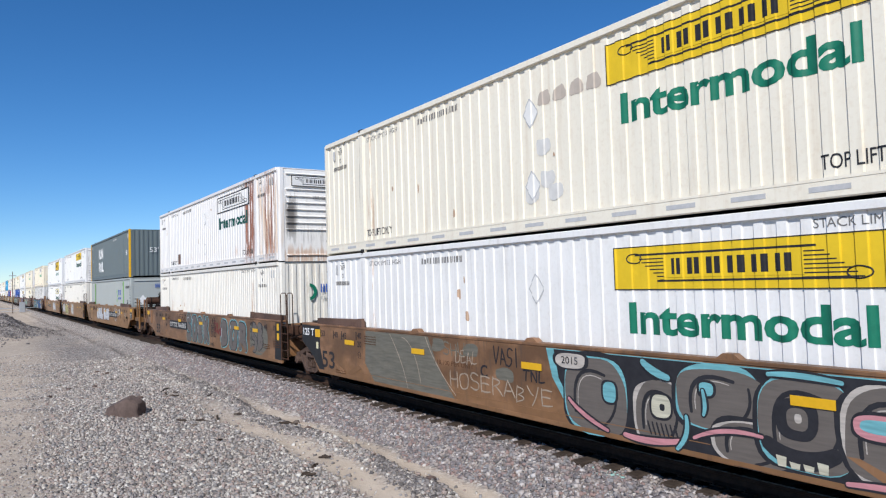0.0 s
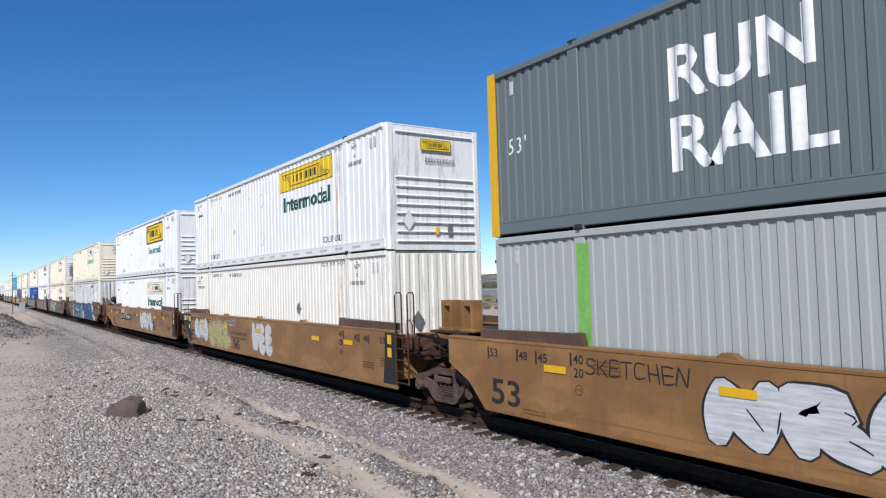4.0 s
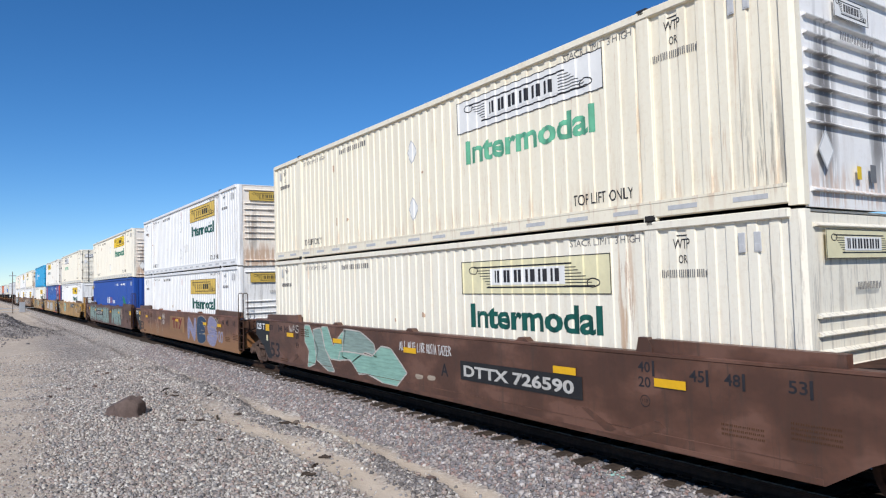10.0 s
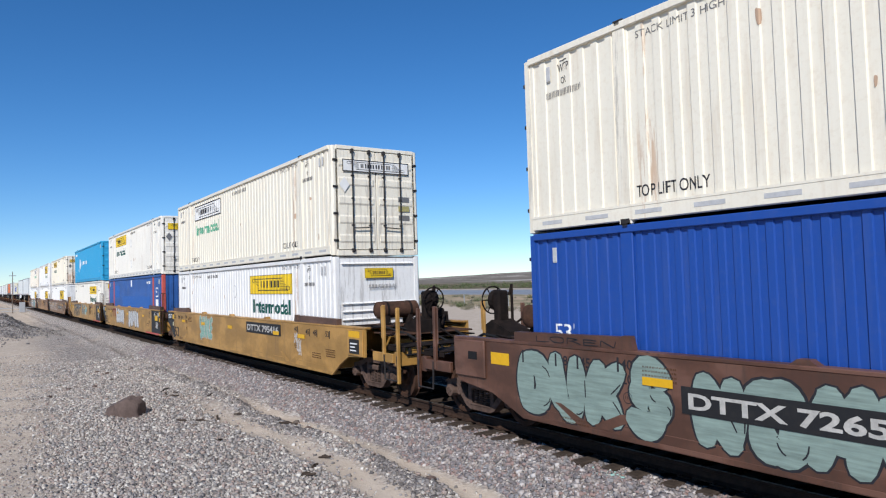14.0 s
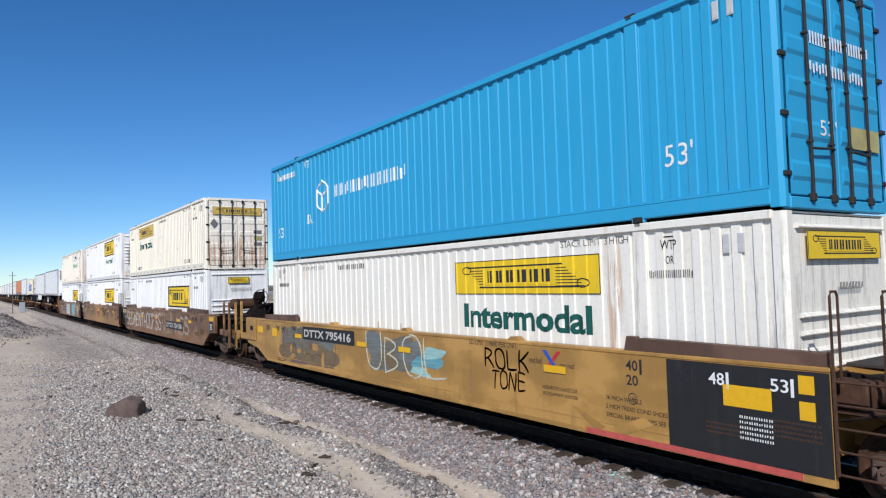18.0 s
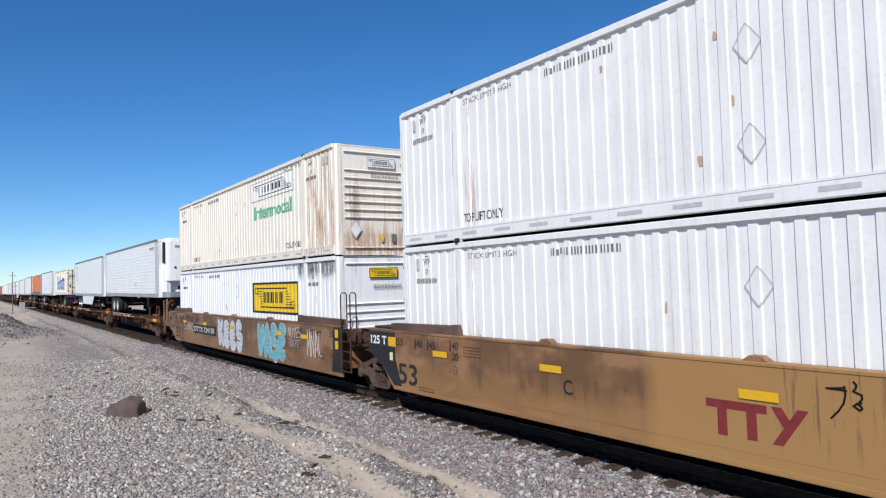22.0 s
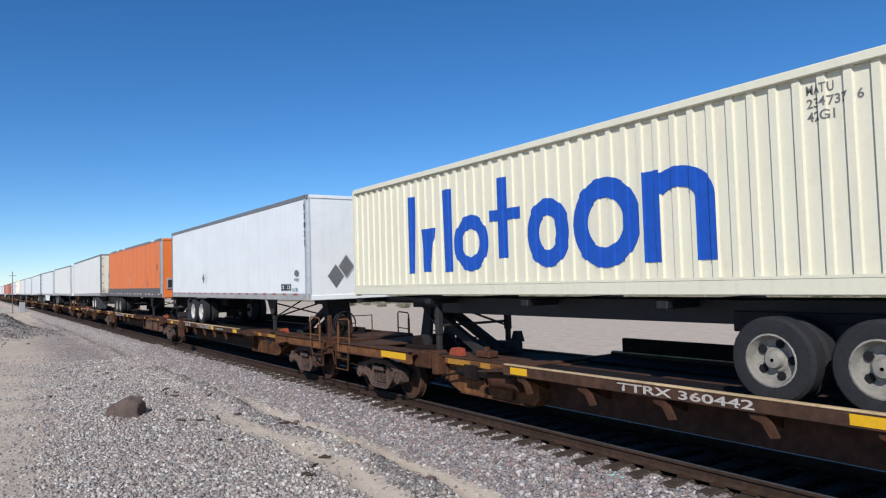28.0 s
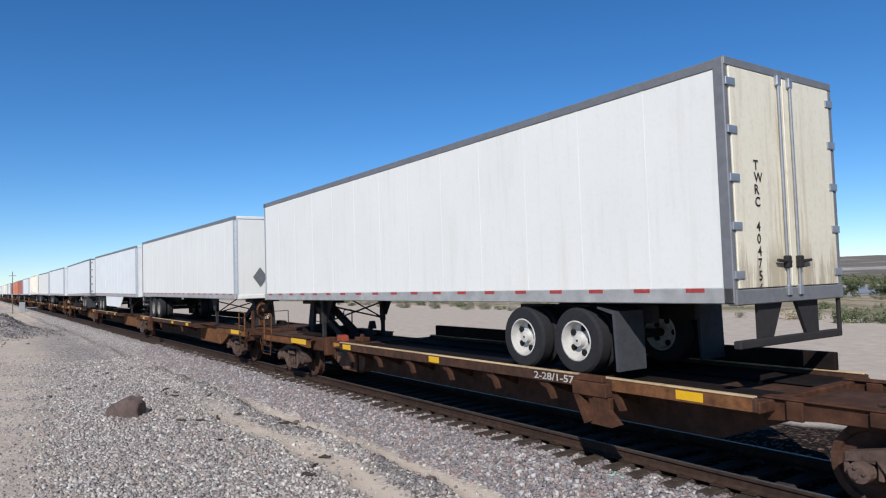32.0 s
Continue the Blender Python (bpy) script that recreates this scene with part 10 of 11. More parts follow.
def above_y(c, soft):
    """One inside |y| < c, where the train's shade is put into the stone colour."""
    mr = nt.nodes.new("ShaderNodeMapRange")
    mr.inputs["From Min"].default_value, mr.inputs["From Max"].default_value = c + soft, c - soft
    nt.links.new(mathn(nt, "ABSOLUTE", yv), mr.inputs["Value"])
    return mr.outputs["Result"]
wob = mathn(nt, "ADD", yv, mathn(nt, "MULTIPLY", mathn(nt, "SUBTRACT", n_mid, 0.5), 0.6))
def band(c, w, soft):
    d = mathn(nt, "ABSOLUTE", mathn(nt, "SUBTRACT", wob, c))
    mr = nt.nodes.new("ShaderNodeMapRange")
    mr.inputs["From Min"].default_value, mr.inputs["From Max"].default_value = w + soft, w - soft
    mr.clamp = True
    nt.links.new(d, mr.inputs["Value"])
    return mr.outputs["Result"]
stone = ramp(nt, vr.outputs[0], [(0.0, (0.11, 0.1, 0.095)), (0.35, (0.24, 0.222, 0.205)), (0.65, (0.35, 0.315, 0.285)), (1.0, (0.55, 0.51, 0.46))])
# shade below and beyond the train, mixed into the stone as near-black
bed_shade = mathn(nt, "MULTIPLY", mathn(nt, "MAXIMUM", above_y(1.0, 0.2), mathn(nt, "MULTIPLY", band(2.7, 2.5, 0.3), 0.99)), 0.965)
stone = mix(nt, bed_shade, stone, (0.013, 0.010, 0.008))
stone = mix(nt, ramp(nt, vr.outputs[1], [(0.72, 0.0), (0.9, 0.5)]), stone, (0.30, 0.19, 0.15))
sand = ramp(nt, n_mid, [(0.3, (0.44, 0.36, 0.28)), (0.7, (0.6, 0.505, 0.405))])
sand = mix(nt, mathn(nt, "MULTIPLY", n_fine, 0.5), sand, (0.40, 0.34, 0.285))
def above(v, c, soft):
    mr = nt.nodes.new("ShaderNodeMapRange")
    mr.inputs["From Min"].default_value, mr.inputs["From Max"].default_value = c - soft, c + soft
    mr.clamp = True
    nt.links.new(v, mr.inputs["Value"])
    return mr.outputs["Result"]
ruts = mathn(nt, "MAXIMUM", band(-2.6, 0.24, 0.12), mathn(nt, "MULTIPLY", band(-3.62, 0.32, 0.16), ramp(nt, n_big, [(0.3, 0.35), (0.5, 1.0)])))
edge = mathn(nt, "ADD", wob, mathn(nt, "MULTIPLY", xv, 0.055))
path = mathn(nt, "MULTIPLY", mathn(nt, "SUBTRACT", 1.0, above(mathn(nt, "ADD", edge, mathn(nt, "MULTIPLY", mathn(nt, "SUBTRACT", n_big, 0.5), 2.4)), -8.15, 0.9)), ramp(nt, n_peb, [(0.35, 0.62), (0.55, 0.95)]))
ruts = mathn(nt, "MULTIPLY", ruts, above(xv, -19.0, 2.5))
sandy = mathn(nt, "MAXIMUM", mathn(nt, "MAXIMUM", ruts, path), ramp(nt, n_big, [(0.58, 0.0), (0.74, 0.4)]))
sandy = mathn(nt, "MULTIPLY", sandy, mathn(nt, "SUBTRACT", 1.0, band(0, 2.0, 0.3)))
# sand held back to y = 5.3, clear of the shade-coloured strip
sandy = mathn(nt, "MAXIMUM", sandy, above(wob, 5.3, 0.4))
pilef = mathn(nt, "MULTIPLY", band(-7.6, 3.0, 0.6), mathn(nt, "SUBTRACT", 1.0, above(mathn(nt, "ABSOLUTE", mathn(nt, "ADD", xv, 63.0)), 6.0, 0.8)))
sandy = mathn(nt, "MULTIPLY", sandy, mathn(nt, "SUBTRACT", 1.0, pilef))
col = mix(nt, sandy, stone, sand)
scrub = mix(nt, ramp(nt, noise_tex(nt, vec, 0.22, 6, 0.7), [(0.42, 0.0), (0.58, 1.0)]), (0.40, 0.31, 0.22), (0.20, 0.19, 0.11))
col = mix(nt, above(yv, 41.0, 3.0), col, scrub)
sx = nt.nodes.new("ShaderNodeMapping")
sx.inputs["Scale"].default_value = (0.004, 0.016, 0.004)
nt.links.new(vec, sx.inputs["Vector"])
lay = noise_tex(nt, sx.outputs[0], 1.0, 6, 0.65)
plain_col = ramp(nt, lay, [(0.3, (0.085, 0.085, 0.05)), (0.42, (0.06, 0.075, 0.04)), (0.5, (0.16, 0.13, 0.09)), (0.62, (0.26, 0.205, 0.15)), (0.72, (0.12, 0.105, 0.075))])
col = mix(nt, above(yv, 300.0, 40.0), col, plain_col)
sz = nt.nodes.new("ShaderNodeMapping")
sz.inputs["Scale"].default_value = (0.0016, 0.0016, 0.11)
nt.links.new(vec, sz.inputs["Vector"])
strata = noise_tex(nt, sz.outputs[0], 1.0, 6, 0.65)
# distance haze put into the hills' base colours as a paler beige
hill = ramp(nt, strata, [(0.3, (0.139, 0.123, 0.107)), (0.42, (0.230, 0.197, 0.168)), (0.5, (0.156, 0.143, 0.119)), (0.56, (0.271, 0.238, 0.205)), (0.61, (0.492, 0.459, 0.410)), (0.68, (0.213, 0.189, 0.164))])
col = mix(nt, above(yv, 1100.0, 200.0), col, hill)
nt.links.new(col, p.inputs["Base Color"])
p.inputs["Roughness"].default_value = 0.95
p.inputs["Specular IOR Level"].default_value = 0.0
hgt = mathn(nt, "ADD", mathn(nt, "MULTIPLY", vor.outputs["Distance"], mathn(nt, "SUBTRACT", 1.15, sandy)), mathn(nt, "MULTIPLY", n_fine, 0.5))
bump(nt, p, hgt, 0.9, 0.03)
M["ground"] = m
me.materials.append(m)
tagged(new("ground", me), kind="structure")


# ---- track ----
track = tagged(new("track"), "railway track with brown rails on dark wooden ties", "railway track", kind="structure")
track.matrix_basis = pose(0, 0, RAIL)
def rail_prof(y):
    return [(y - 0.07, -0.17), (y + 0.07, -0.17), (y + 0.07, -0.155), (y + 0.012, -0.13), (y + 0.01, -0.05), (y + 0.036, -0.035), (y + 0.036, -0.006), (y + 0.028, 0.0), (y - 0.028, 0.0), (y - 0.036, -0.006), (y - 0.036, -0.035), (y - 0.01, -0.05), (y - 0.012, -0.13), (y - 0.07, -0.155)]
for y in (-0.755, 0.755):
    g = G().prism(rail_prof(y), "x", -1500, 300)
    g.k = 1
    g.box(-1500, 300, y - 0.026, y + 0.026, -0.001, 0.0015)
    part("rail", g.mesh("rail", "rail", "rail_top"), track)
tie = shared(("tie",), lambda: G().cbox(-0.115, 0.115, -1.3, 1.3, -0.3, -0.172, 0.018).mesh("tie", "wood"))
plate = shared(("tplate",), lambda: G().cbox(-0.1, 0.1, -0.14, 0.14, -0.173, -0.155, 0.004).box(-0.07, -0.045, -0.11, -0.08, -0.155, -0.135).box(0.045, 0.07, 0.08, 0.11, -0.155, -0.135).mesh("tie_plate", "rail"))
rng = random.Random(9)
far = G()
for i in range(400):
    x = 6.0 - 0.5 * i
    dy, rz, dz = rng.uniform(-0.09, 0.09), rng.uniform(-2.2, 2.2), rng.uniform(-0.014, 0.0)
    if i < 90:
        t = part("tie", tie, track, pose(x, dy, dz, 0, 0, rz))
        if i < 60:
            for s in (-1, 1):
                part("tie_plate", plate, t, pose(0, s * 0.755 - dy, -dz))
    else:
        far.box(x - 0.115, x + 0.115, -1.3 + dy, 1.3 + dy, -0.3, -0.175)
part("far_ties", far.mesh("far_ties", "wood"), track)["kind"] = "stuff"


# ---- ballast stones and gravel ----
def stones(name, label, n, region, size, seed, mat, sink=0.35, weight=None):
    r = np.random.RandomState(seed)
    x, y = region(r, n)
    z = ground_z(x, y)
    s = size[0] + (size[1] - size[0]) * r.rand(len(x)) ** 2.2
    base = np.array([(i, j, k) for i in (-1, 1) for j in (-1, 1) for k in (-1, 1)], float) * 0.62
    faces = np.array([(0, 1, 3, 2), (4, 6, 7, 5), (0, 4, 5, 1), (2, 3, 7, 6), (0, 2, 6, 4), (1, 5, 7, 3)])
    m = len(x)
    v = base[None] + r.uniform(-0.28, 0.28, (m, 8, 3))
    v *= (s[:, None, None] / 2) * r.uniform(0.65, 1.25, (m, 1, 3))
    ang = r.uniform(0, 6.28, m)
    tilt = r.uniform(-0.6, 0.6, m)
    c, sn = np.cos(ang)[:, None], np.sin(ang)[:, None]
    ct, st = np.cos(tilt)[:, None], np.sin(tilt)[:, None]
    vy, vz = v[:, :, 1] * ct - v[:, :, 2] * st, v[:, :, 1] * st + v[:, :, 2] * ct
    vx, vy = v[:, :, 0] * c - vy * sn, v[:, :, 0] * sn + vy * c
    v = np.stack([vx + x[:, None], vy + y[:, None], vz + (z + s * (0.5 - sink) * 0.6)[:, None]], -1)
    f = faces[None] + (np.arange(m) * 8)[:, None, None]
    me = bpy.data.meshes.new(name)
    me.vertices.add(m * 8)
    me.vertices.foreach_set("co", v.ravel())
    me.loops.add(m * 24)
    me.loops.foreach_set("vertex_index", f.ravel().astype(np.int32))
    me.polygons.add(m * 6)
    me.polygons.foreach_set("loop_start", np.arange(0, m * 24, 4, dtype=np.int32))
    me.update(calc_edges=True)
    me.validate()
    me.materials.append(mat)
    return tagged(new(name, me), label, "gravel", kind="stuff")


def stone_mat(name, tones):
    m, nt, p = nodes_of(name)
    geo = nt.nodes.new("ShaderNodeNewGeometry")
    col = ramp(nt, geo.outputs["Random Per Island"], tones)
    n = noise_tex(nt, tex_coord(nt), 35, 4, 0.7)
    col = mix(nt, mathn(nt, "MULTIPLY", n, 0.45), col, (0.2, 0.17, 0.15))
    nt.links.new(col, p.inputs["Base Color"])
    p.inputs["Roughness"].default_value = 0.9
    bump(nt, p, n, 0.4, 0.006)
    return m


TONES = [(0.0, (0.114, 0.103, 0.110)), (0.3, (0.211, 0.189, 0.189)), (0.45, (0.299, 0.189, 0.163)), (0.6, (0.207, 0.215, 0.229)), (0.75, (0.334, 0.288, 0.264)), (0.88, (0.405, 0.353, 0.326)), (1.0, (0.598, 0.559, 0.537))]
BAL = stone_mat("ballast_stone", TONES)
DRK = stone_mat("dark_ballast_stone", [(0.0, (0.07, 0.065, 0.065)), (0.5, (0.15, 0.135, 0.13)), (1.0, (0.33, 0.30, 0.28))])
GRV = stone_mat("pale_gravel", [(0.0, (0.1, 0.093, 0.088)), (0.2, (0.26, 0.245, 0.235)), (0.36, (0.38, 0.28, 0.235)), (0.5, (0.31, 0.305, 0.3)), (0.65, (0.43, 0.375, 0.325)), (0.85, (0.54, 0.495, 0.44)), (1.0, (0.74, 0.7, 0.63))])


def shoulder(r, n):
    x = 3 - 40 * r.rand(n) ** 1.35
    y = -2.5 + 1.6 * r.rand(n)
    keep = y > -2.3 + 0.1 * rolling(x, y, 2.3)
    return x[keep], y[keep]


def verge(r, n):
    x = 2 - 38 * r.rand(n) ** 1.3
    y = -2.4 - 5.7 * r.rand(n) ** 1.05
    keep = ~((np.abs(y + 3.62 + 0.1 * rolling(x, y, 4.0)) < 0.34) & (r.rand(n) < 0.9) & (x > -20))
    keep &= ~((np.abs(y + 2.6 + 0.05 * rolling(x, y, 3.0)) < 0.27) & (r.rand(n) < 0.95) & (x > -20))
    keep &= y > -8.1 - 0.055 * x + 0.55 * rolling(x, y, 3.0) - 1.1 * r.rand(n) ** 2.5
    return x[keep], y[keep]


def path_region(r, n):
    x = -7 - 34 * r.rand(n) ** 1.4
    y = -9.5 + 4.0 * r.rand(n)
    return x, y


def ridge_region(r, n):
    x = -5 - 24 * r.rand(n) ** 1.2
    y = -3.02 + 0.11 * r.randn(n) + 0.1 * np.sin(x * 0.9)
    keep = rolling(x, y, 5.0) > -0.4
    return x[keep], y[keep]


def pile_region(r, n):
    x = -63 + 4.5 * r.randn(n) * 0.8
    y = -7.6 + 2.2 * r.randn(n) * 0.8
    return x, y


stones("ballast_stones", "grey and pinkish crushed-stone ballast beside the rails", 52000, shoulder, (0.035, 0.105), 3, BAL)
stones("verge_gravel", "pale mixed gravel over sandy ground", 96000, verge, (0.022, 0.1), 4, GRV)
stones("path_pebbles", "scattered pebbles on a sandy path", 15000, path_region, (0.018, 0.07), 6, GRV)
stones("ridge_stones", "dark low ridge of spilled ballast", 7500, ridge_region, (0.035, 0.1), 7, DRK)
stones("gravel_heap", "dark heap of loose gravel", 4000, pile_region, (0.06, 0.2), 5, DRK)


def splash_region(r, n):
    return -6.9 + 0.16 * r.randn(n), -1.3 + 0.1 * r.randn(n)


stones("painted_stones", "stones splashed with turquoise paint", 46, splash_region, (0.04, 0.1), 9, stone_mat("turquoise_painted_stone", [(0.0, (0.16, 0.32, 0.3)), (0.5, (0.3, 0.55, 0.5)), (1.0, (0.4, 0.38, 0.36))]))


# ---- loose things on the ground ----
def lump(name, label, x, y, size, seed, mat, category="rock", sink=0.25, sub=3):
    rng2 = random.Random(seed)
    bm = bmesh.new()
    bmesh.ops.create_icosphere(bm, subdivisions=sub, radius=1)
    off = Vector((rng2.uniform(0, 50), rng2.uniform(0, 50), 0))
    for v in bm.verts:
        d = 1 + 0.32 * noise.noise(v.co * 1.1 + off) + 0.12 * noise.noise(v.co * 3.1 + off)
        v.co = Vector((v.co.x * size[0], v.co.y * size[1], v.co.z * size[2])) * d
    me = bpy.data.meshes.new(name)
    bm.to_mesh(me)
    bm.free()
    me.materials.append(M[mat])
    ob = tagged(new(name, me), label, category)
    ob.matrix_basis = pose(x, y, float(ground_z(np.array(x), np.array(y))) + size[2] * (1 - 2 * sink), rng2.uniform(-8, 8), rng2.uniform(-8, 8), rng2.uniform(0, 360))
    return ob


def boulder():
    """A wedge of rock: long slope on one side, broken steep face on the other."""
    bm = bmesh.new()
    bmesh.ops.create_icosphere(bm, subdivisions=4, radius=1)
    for v in bm.verts:
        c = v.co
        top = 0.2 + 0.36 * max(0.0, 1 - abs(c.x - 0.15) / 1.25)
        n1 = noise.noise(c * 1.6) * 0.1 + noise.noise(c * 5.0) * 0.035
        z = min(max(c.z * 0.75, -0.3), top + 0.05 * c.y)
        v.co = Vector((min(c.x * 0.62, 0.5) + n1, c.y * 0.42 + n1 * 0.6, z + n1 * 0.5)) * 0.86
    me = bpy.data.meshes.new("boulder")
    bm.to_mesh(me)
    bm.free()
    me.materials.append(M["rock"])
    ob = tagged(new("boulder", me), "reddish brown wedge-shaped boulder lying on the gravel", "rock")
    ob.matrix_basis = pose(-19.3, -5.62, float(ground_z(np.array(-19.3), np.array(-5.62))) - 0.02, 0, 0, 58)


boulder()
rng = random.Random(21)
for k in range(26):
    x, y = -4 - 26 * rng.random(), rng.uniform(-7.0, -2.6)
    s = rng.uniform(0.05, 0.11)
    lump("stone", "loose " + rng.choice(["pale", "grey", "brown"]) + " stone on the gravel", x, y, (s, s * 0.8, s * 0.6), 30 + k, rng.choice(["rock", "wood_pole", "alu"][:2]), "stone", sub=1)
for k in range(14):
    x, y = -9 - 14 * rng.random(), rng.uniform(-5.0, -2.7)
    L = rng.uniform(0.2, 0.55)
    g = G().cbox(-L / 2, L / 2, -0.025, 0.025, -0.015, 0.02, 0.01).prism([(-L / 3, 0.02), (0, 0.05), (L / 4, 0.02)], "y", -0.012, 0.012)
    ob = tagged(new("wood_scrap", g.mesh("wood_scrap", "wood")), "dark splintered wood scrap on the gravel", "debris", "wood scraps by the track")
    ob.matrix_basis = pose(x, y, float(ground_z(np.array(x), np.array(y))) + 0.03, rng.uniform(-10, 10), rng.uniform(-12, 12), rng.uniform(-60, 60))


# ---- lineside equipment down the track ----
sig = thing("signal_mast", "grey lineside signal mast with a low metal frame", "signal")
sx_, sy_ = -128.0, -4.0
sig.matrix_basis = pose(sx_, sy_, float(ground_z(np.array(sx_), np.array(sy_))))
part("mast", G().tube([(0, 0, 0), (0, 0, 6.6)], [0.07, 0.05], 10).mesh("mast", "wood_pole"), sig)
part("crossarm", G().cbox(-0.05, 0.05, -0.5, 0.5, 5.9, 6.0).mesh("crossarm", "alu"), sig)
part("rail_frame", G().cbox(-0.06, 0.06, -3.2, 3.4, 0.75, 0.85).cbox(-0.06, 0.06, -3.2, -3.08, 0.0, 0.75).cbox(-0.06, 0.06, 3.28, 3.4, 0.0, 0.75).cbox(-0.06, 0.06, -3.2, 3.4, 0.3, 0.38).mesh("rail_frame", "alu"), sig)
part("relay_box", G().cbox(-0.3, 0.3, 0.9, 1.7, 0.1, 1.7, 0.03).mesh("relay_box", "alu"), sig)
part("bracket", G().tube([(0, -0.5, 4.3), (0, 0.7, 4.3)], 0.04, 6).mesh("bracket", "alu"), sig)


# ---- beyond the track ----
river = G()
river.add([(-3000, 262, -8.75), (2500, 262, -8.75), (2500, 420, -8.75), (-3000, 420, -8.75)], [(0, 1, 2, 3)])
m, nt, p = nodes_of("grey_shallow_water")
n = noise_tex(nt, tex_coord(nt, (0.02, 0.15, 1)), 1.0, 5, 0.6)
nt.links.new(ramp(nt, n, [(0.35, (0.22, 0.215, 0.21)), (0.65, (0.31, 0.29, 0.265))]), p.inputs["Base Color"])
p.inputs["Roughness"].default_value = 0.5
bump(nt, p, n, 0.2, 0.2)
M["water"] = m
tagged(new("water", river.mesh("water", "water")), kind="structure")
bank = G()
for y0, y1, z in ((236, 262, -8.6), (420, 470, -8.5)):
    bank.add([(-3000, y0, z - 0.5), (2500, y0, z - 0.5), (2500, y1, z), (-3000, y1, z)], [(0, 1, 2, 3)])
M["pale_sand"] = plain("pale_river_sand", (0.42, 0.345, 0.275), 0.95, 0, 0.3, 0.05)
tagged(new("river_bank", bank.mesh("river_bank", "pale_sand")), kind="structure")


def leaf_mat(name, a, b):
    m, nt, p = nodes_of(name)
    geo = nt.nodes.new("ShaderNodeNewGeometry")
    nt.links.new(ramp(nt, geo.outputs["Random Per Island"], [(0.0, a), (1.0, b)]), p.inputs["Base Color"])
    p.inputs["Roughness"].default_value = 0.85
    return m


M["sage"] = leaf_mat("sage_scrub_leaves", (0.13, 0.125, 0.075), (0.30, 0.27, 0.19))
M["leaf"] = leaf_mat("green_shrub_leaves", (0.06, 0.08, 0.03), (0.15, 0.17, 0.075))
M["dry"] = leaf_mat("dry_grass", (0.30, 0.24, 0.14), (0.48, 0.40, 0.26))


def leaf_cloud(r, centres, radius, n, leaf):
    """Small leaf quads spread through a few round clumps."""
    c = np.array(centres)
    pick = r.randint(0, len(c), n)
    d = r.randn(n, 3)
    d /= np.linalg.norm(d, axis=1)[:, None]
    pos = c[pick, :3] + d * (c[pick, 3] * r.rand(n) ** 0.4)[:, None] * radius
    pos[:, 2] = np.maximum(pos[:, 2], 0.02)
    a, b = r.randn(n, 3), r.randn(n, 3)
    a /= np.linalg.norm(a, axis=1)[:, None]
    b = np.cross(a, b)
    b /= np.linalg.norm(b, axis=1)[:, None]
    s = leaf * r.uniform(0.6, 1.4, n)[:, None]
    v = np.stack([pos - a * s, pos + b * s * 0.5, pos + a * s, pos - b * s * 0.5], 1)
    return v.reshape(-1, 3)


def foliage(name, v, mat):
    me = bpy.data.meshes.new(name)
    k = len(v) // 4
    me.vertices.add(len(v))
    me.vertices.foreach_set("co", v.ravel())
    me.loops.add(k * 4)
    me.loops.foreach_set("vertex_index", np.arange(k * 4, dtype=np.int32))
    me.polygons.add(k)
    me.polygons.foreach_set("loop_start", np.arange(0, k * 4, 4, dtype=np.int32))
    me.update(calc_edges=True)
    me.materials.append(M[mat])
    return me


def bush_mesh(seed, mat, n=420, tall=0.8):
    r = np.random.RandomState(seed)
    cs = [(r.uniform(-0.6, 0.6), r.uniform(-0.6, 0.6), r.uniform(0.25, 0.6) * tall, r.uniform(0.3, 0.5)) for _ in range(7)]
    v = leaf_cloud(r, cs, 1.0, n, 0.07)
    stems = []
    for cx, cy, cz, _ in cs:
        stems += [(-0.02, 0, -0.1), (0.02, 0, -0.1), (cx + 0.008, cy, cz), (cx - 0.008, cy, cz), (0, -0.02, -0.1), (0, 0.02, -0.1), (cx, cy + 0.008, cz), (cx, cy - 0.008, cz)]
    return foliage("shrub", np.concatenate([v, np.array(stems)]), mat)


BUSH = [bush_mesh(40 + k, ("sage", "sage", "leaf", "dry", "sage", "leaf")[k]) for k in range(6)]
rng = random.Random(5)
LAB = ["grey-green sagebrush on sandy ground", "pale sage scrub on sandy ground", "dark green desert shrub", "clump of dry straw-coloured grass", "grey-green sagebrush on sandy ground", "dark green desert shrub"]


def shrub(j, x, y, s, sz, label):
    b = tagged(new("shrub", BUSH[j]), label, "shrub", "scrub beyond the dirt road")
    b.matrix_basis = Matrix.Translation((x, y, float(ground_z(np.array(x), np.array(y))))) @ pose(0, 0, 0, 0, 0, rng.uniform(0, 360)) @ Matrix.Diagonal((s, s, sz, 1))


for k in range(330):
    y = 34 + 55 * rng.random() ** 1.7
    x = -y * rng.uniform(0.15, 2.6) - rng.uniform(0, 6)
    j = rng.choice((0, 1, 3, 4, 0, 1, 3, 4, 2, 5))
    s = rng.uniform(0.45, 1.1) * (1.2 if j in (2, 5) else 1)
    shrub(j, x, y, s, s * rng.uniform(0.7, 1.0), LAB[j])
for k in range(10):
    s = rng.uniform(0.7, 1.2)
    shrub(2 if k % 2 else 5, -23.5 + 0.9 * k + rng.uniform(-0.4, 0.4), 33.0 + rng.uniform(0, 4), s, s, "large dark green desert shrub")


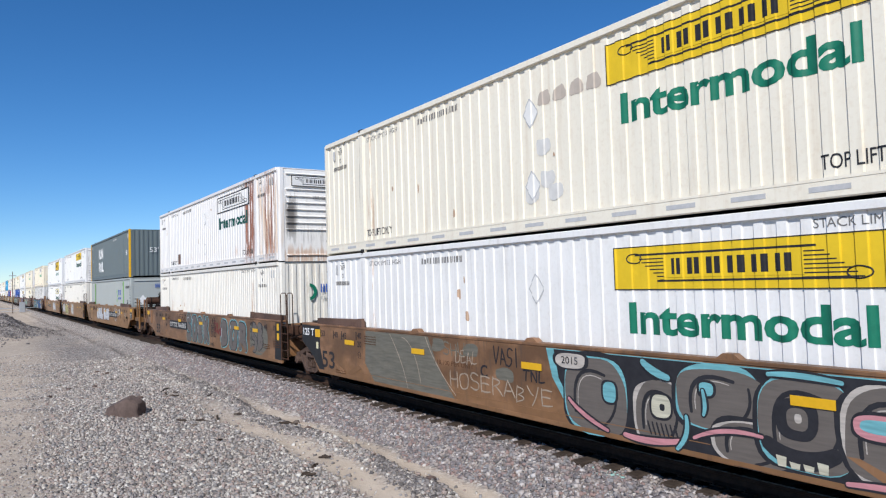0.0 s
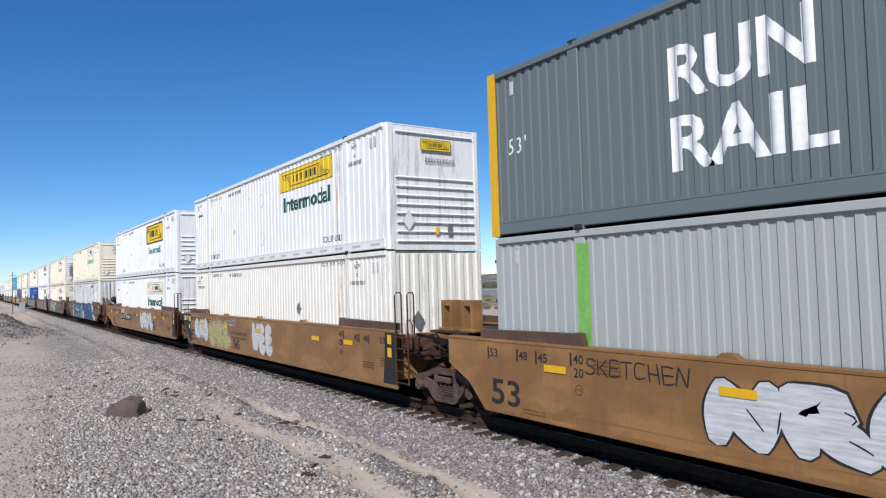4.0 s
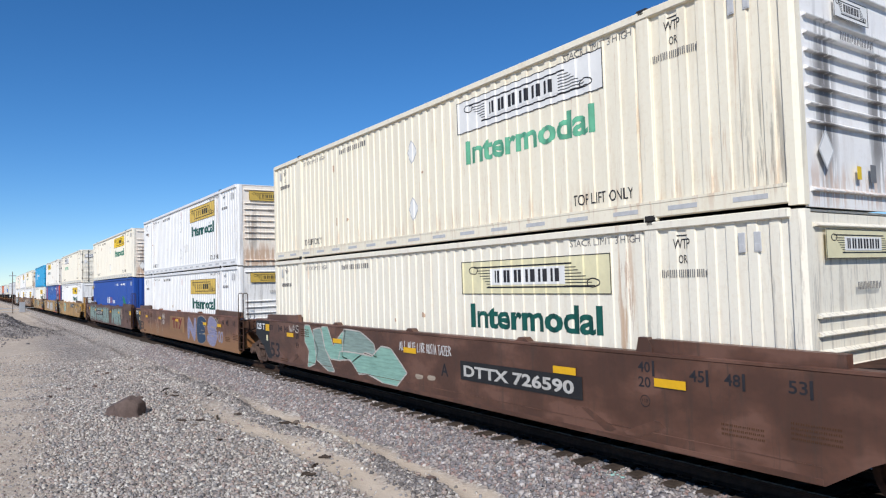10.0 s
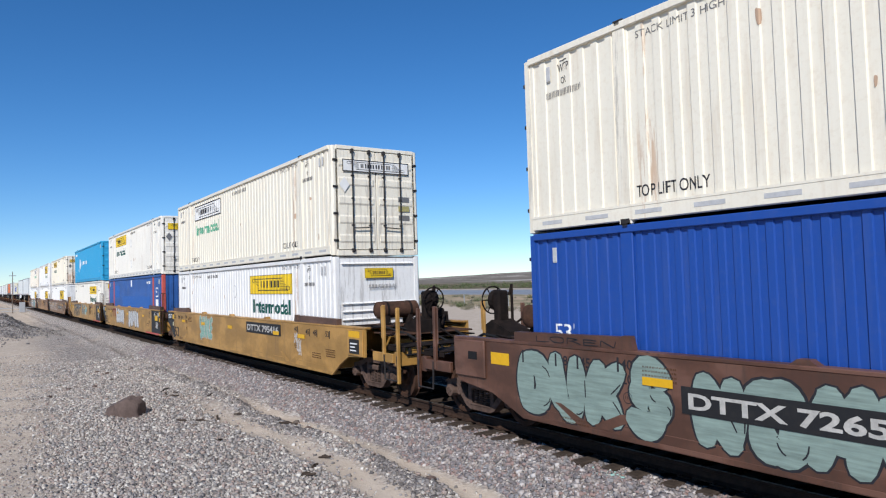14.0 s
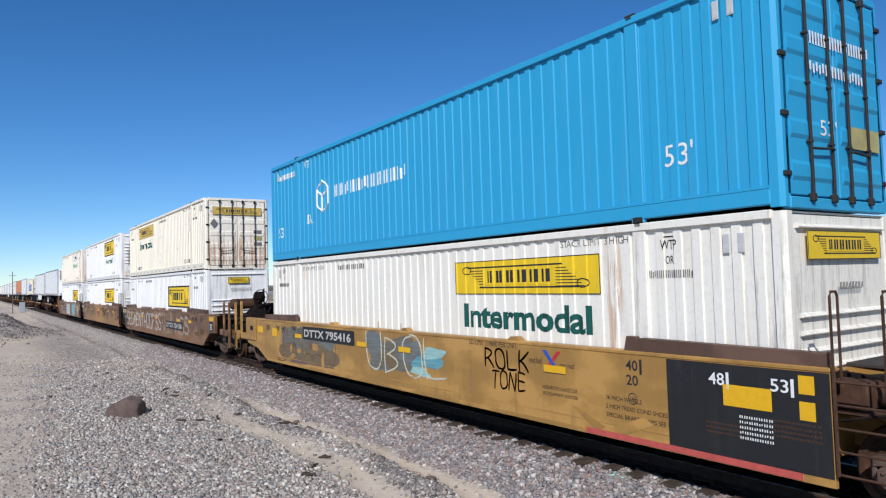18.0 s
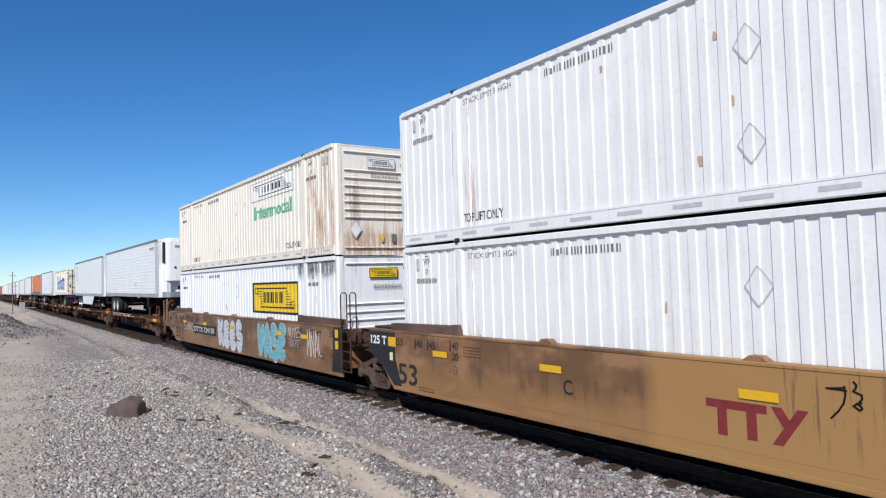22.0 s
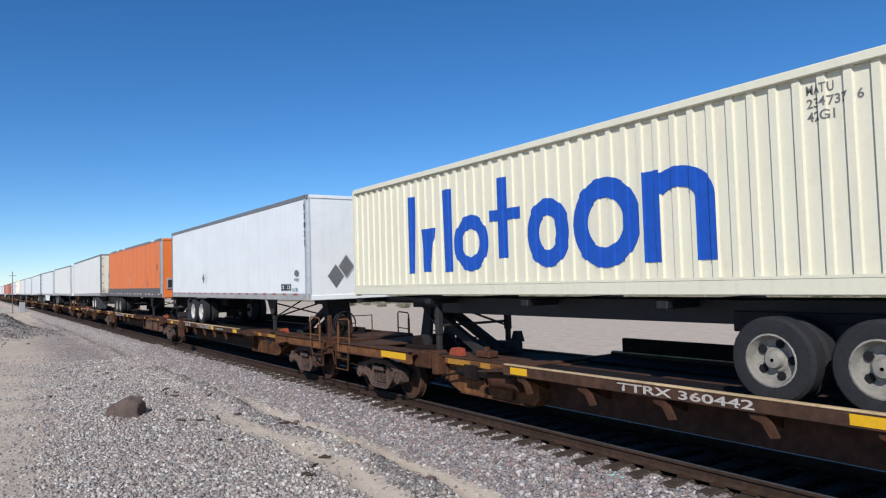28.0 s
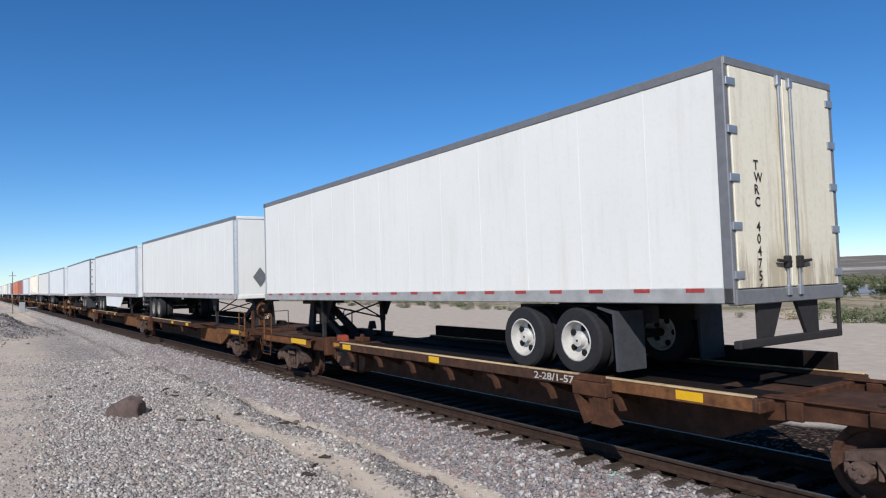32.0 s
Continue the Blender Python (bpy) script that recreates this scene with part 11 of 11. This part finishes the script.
def tree(x, y, h, seed, label):
    r = np.random.RandomState(seed)
    t = tagged(new("tree"), label, "tree", "trees by the river")
    t.matrix_basis = pose(x, y, float(ground_z(np.array(x), np.array(y))), 0, 0, r.uniform(0, 360))
    g = G().tube([(0, 0, -0.3), (0.1, 0, h * 0.25), (0.0, 0.15, h * 0.55), (0.1, 0.1, h * 0.8)], [h * 0.035, h * 0.028, h * 0.018, h * 0.006], 7)
    for k in range(6):
        a = k * 1.05 + r.rand()
        g.tube([(0, 0, h * (0.25 + 0.06 * k)), (h * 0.16 * math.cos(a), h * 0.16 * math.sin(a), h * (0.42 + 0.06 * k)), (h * 0.3 * math.cos(a), h * 0.3 * math.sin(a), h * (0.5 + 0.06 * k))], [h * 0.014, h * 0.009, h * 0.003], 5)
    part("trunk", g.mesh("trunk", "wood_pole"), t)
    cs = [(h * 0.34 * math.cos(a) * q, h * 0.34 * math.sin(a) * q, h * zz, h * rr) for a, q, zz, rr in [(r.uniform(0, 6.28), r.uniform(0.2, 1.1), r.uniform(0.25, 0.86), r.uniform(0.1, 0.2)) for _ in range(16)]]
    part("crown", foliage("crown", leaf_cloud(r, cs, 1.0, 2600, h * 0.03), "leaf"), t)
    return t


for k in range(9):
    tree(-57 + 2.6 * k + rng.uniform(-1, 1), 100 + 8 * rng.random(), rng.uniform(2.4, 4.0), 60 + k, "broad green tree beyond the scrub")


def far_woods():
    r = np.random.RandomState(8)
    vs = []
    for k in range(520):
        y = 470 + 260 * r.rand() ** 1.6
        x = -y * r.uniform(0.0, 2.4) - 10
        z = float(ground_z(np.array(x), np.array(y)))
        s = r.uniform(2.5, 6.0)
        cs = [(r.uniform(-1, 1) * s, r.uniform(-1, 1) * s, s * r.uniform(0.3, 0.9), s * r.uniform(0.4, 0.7)) for _ in range(4)]
        v = leaf_cloud(r, cs, 1.0, 60, s * 0.16)
        vs.append(v + np.array([x, y, z]))
    return np.concatenate(vs)


tagged(new("far_woods", foliage("far_woods", far_woods(), "leaf")), "dark green riverside woods in the distance", "woods", kind="stuff")


def pole(x, y, h, label):
    t = tagged(new("utility_pole"), label, "utility pole", "power line poles")
    t.matrix_basis = pose(x, y, float(ground_z(np.array(x), np.array(y))), 0, 0, 12)
    part("shaft", G().tube([(0, 0, -0.4), (0, 0, h)], [0.19, 0.12], 10).mesh("shaft", "wood_pole"), t)
    part("crossarm", G().cbox(-1.6, 1.6, -0.07, 0.07, h - 0.8, h - 0.62).mesh("crossarm", "wood_pole"), t)
    for dx in (-1.45, -0.7, 0.7, 1.45):
        part("insulator", shared(("insul",), lambda: G().lathe([(0, 0.05), (0.1, 0.07), (0.2, 0.04)], (0, 0, 0), "z", 8).mesh("insulator", "steel")), t, pose(dx, 0, h - 0.62))
    return t


for px, py, hh in ((-116, 142, 10.2), (-85, 142.5, 11.0), (-169, 200, 10.5), (-225, 260, 10.5), (-60, 150, 10.5)):
    pole(px, py, hh, "weathered wooden utility pole with one crossarm")
for k in range(16):
    x = -18 - 9 * k
    y = 43 + 0.12 * k
    ob = tagged(new("fence_post", shared(("fpost",), lambda: G().cbox(-0.05, 0.05, -0.05, 0.05, -0.2, 1.35, 0.012).mesh("fence_post", "alu")), ), "pale weathered fence post among scrub", "fence post", "fence posts beyond the road")
    ob.matrix_basis = pose(x, y, float(ground_z(np.array(x), np.array(y))), rng.uniform(-4, 4), rng.uniform(-4, 4), 0)


def house(x, y, w, d, h, label):
    t = tagged(new("house"), label, "house", "far houses")
    t.matrix_basis = pose(x, y, float(ground_z(np.array(x), np.array(y))), 0, 0, 20)
    part("wall", shared(("hw", w, d, h), lambda: G().box(-w / 2, w / 2, -d / 2, d / 2, -0.5, h).mesh("wall", "pale_sand")), t)
    part("roof", shared(("hr", w, d, h), lambda: G().prism([(-d / 2 - 0.4, h), (d / 2 + 0.4, h), (0, h + d * 0.25)], "x", -w / 2 - 0.3, w / 2 + 0.3).mesh("roof", "trim_grey")), t)
    for k in range(3):
        part("window", shared(("hwin",), lambda: G().box(-0.6, 0.6, -0.06, 0.0, 1.0, 2.2).mesh("window", "steel_dark")), t, pose(-w / 3 + k * w / 3, -d / 2, 0))


for k in range(9):
    y = 560 + 60 * k * rng.random()
    house(-y * rng.uniform(0.2, 1.6), y + 40 * k, rng.uniform(9, 16), 8, 3.2, "small pale house far across the valley")


# ---- the train runs ----
def motions():
    times = [0.0, 1 / 30] + [float(k) for k in range(1, 32)] + [CLIP - 1 / 30, CLIP]
    for ob, (x, y, z, rx, ry, rz) in MOVING:
        walk(ob, [(t, pose(x + SPEED * t, y, z, rx, ry, rz)) for t in times])
    turn = math.degrees(SPEED / WR)
    frames = [k / 30 for k in range(int(CLIP * 30) + 1)]
    for ws, x in WHEELS:
        walk(ws, [(t, pose(x, 0, WR, 0, (turn * t) % 360.0, 0)) for t in frames])


motions()
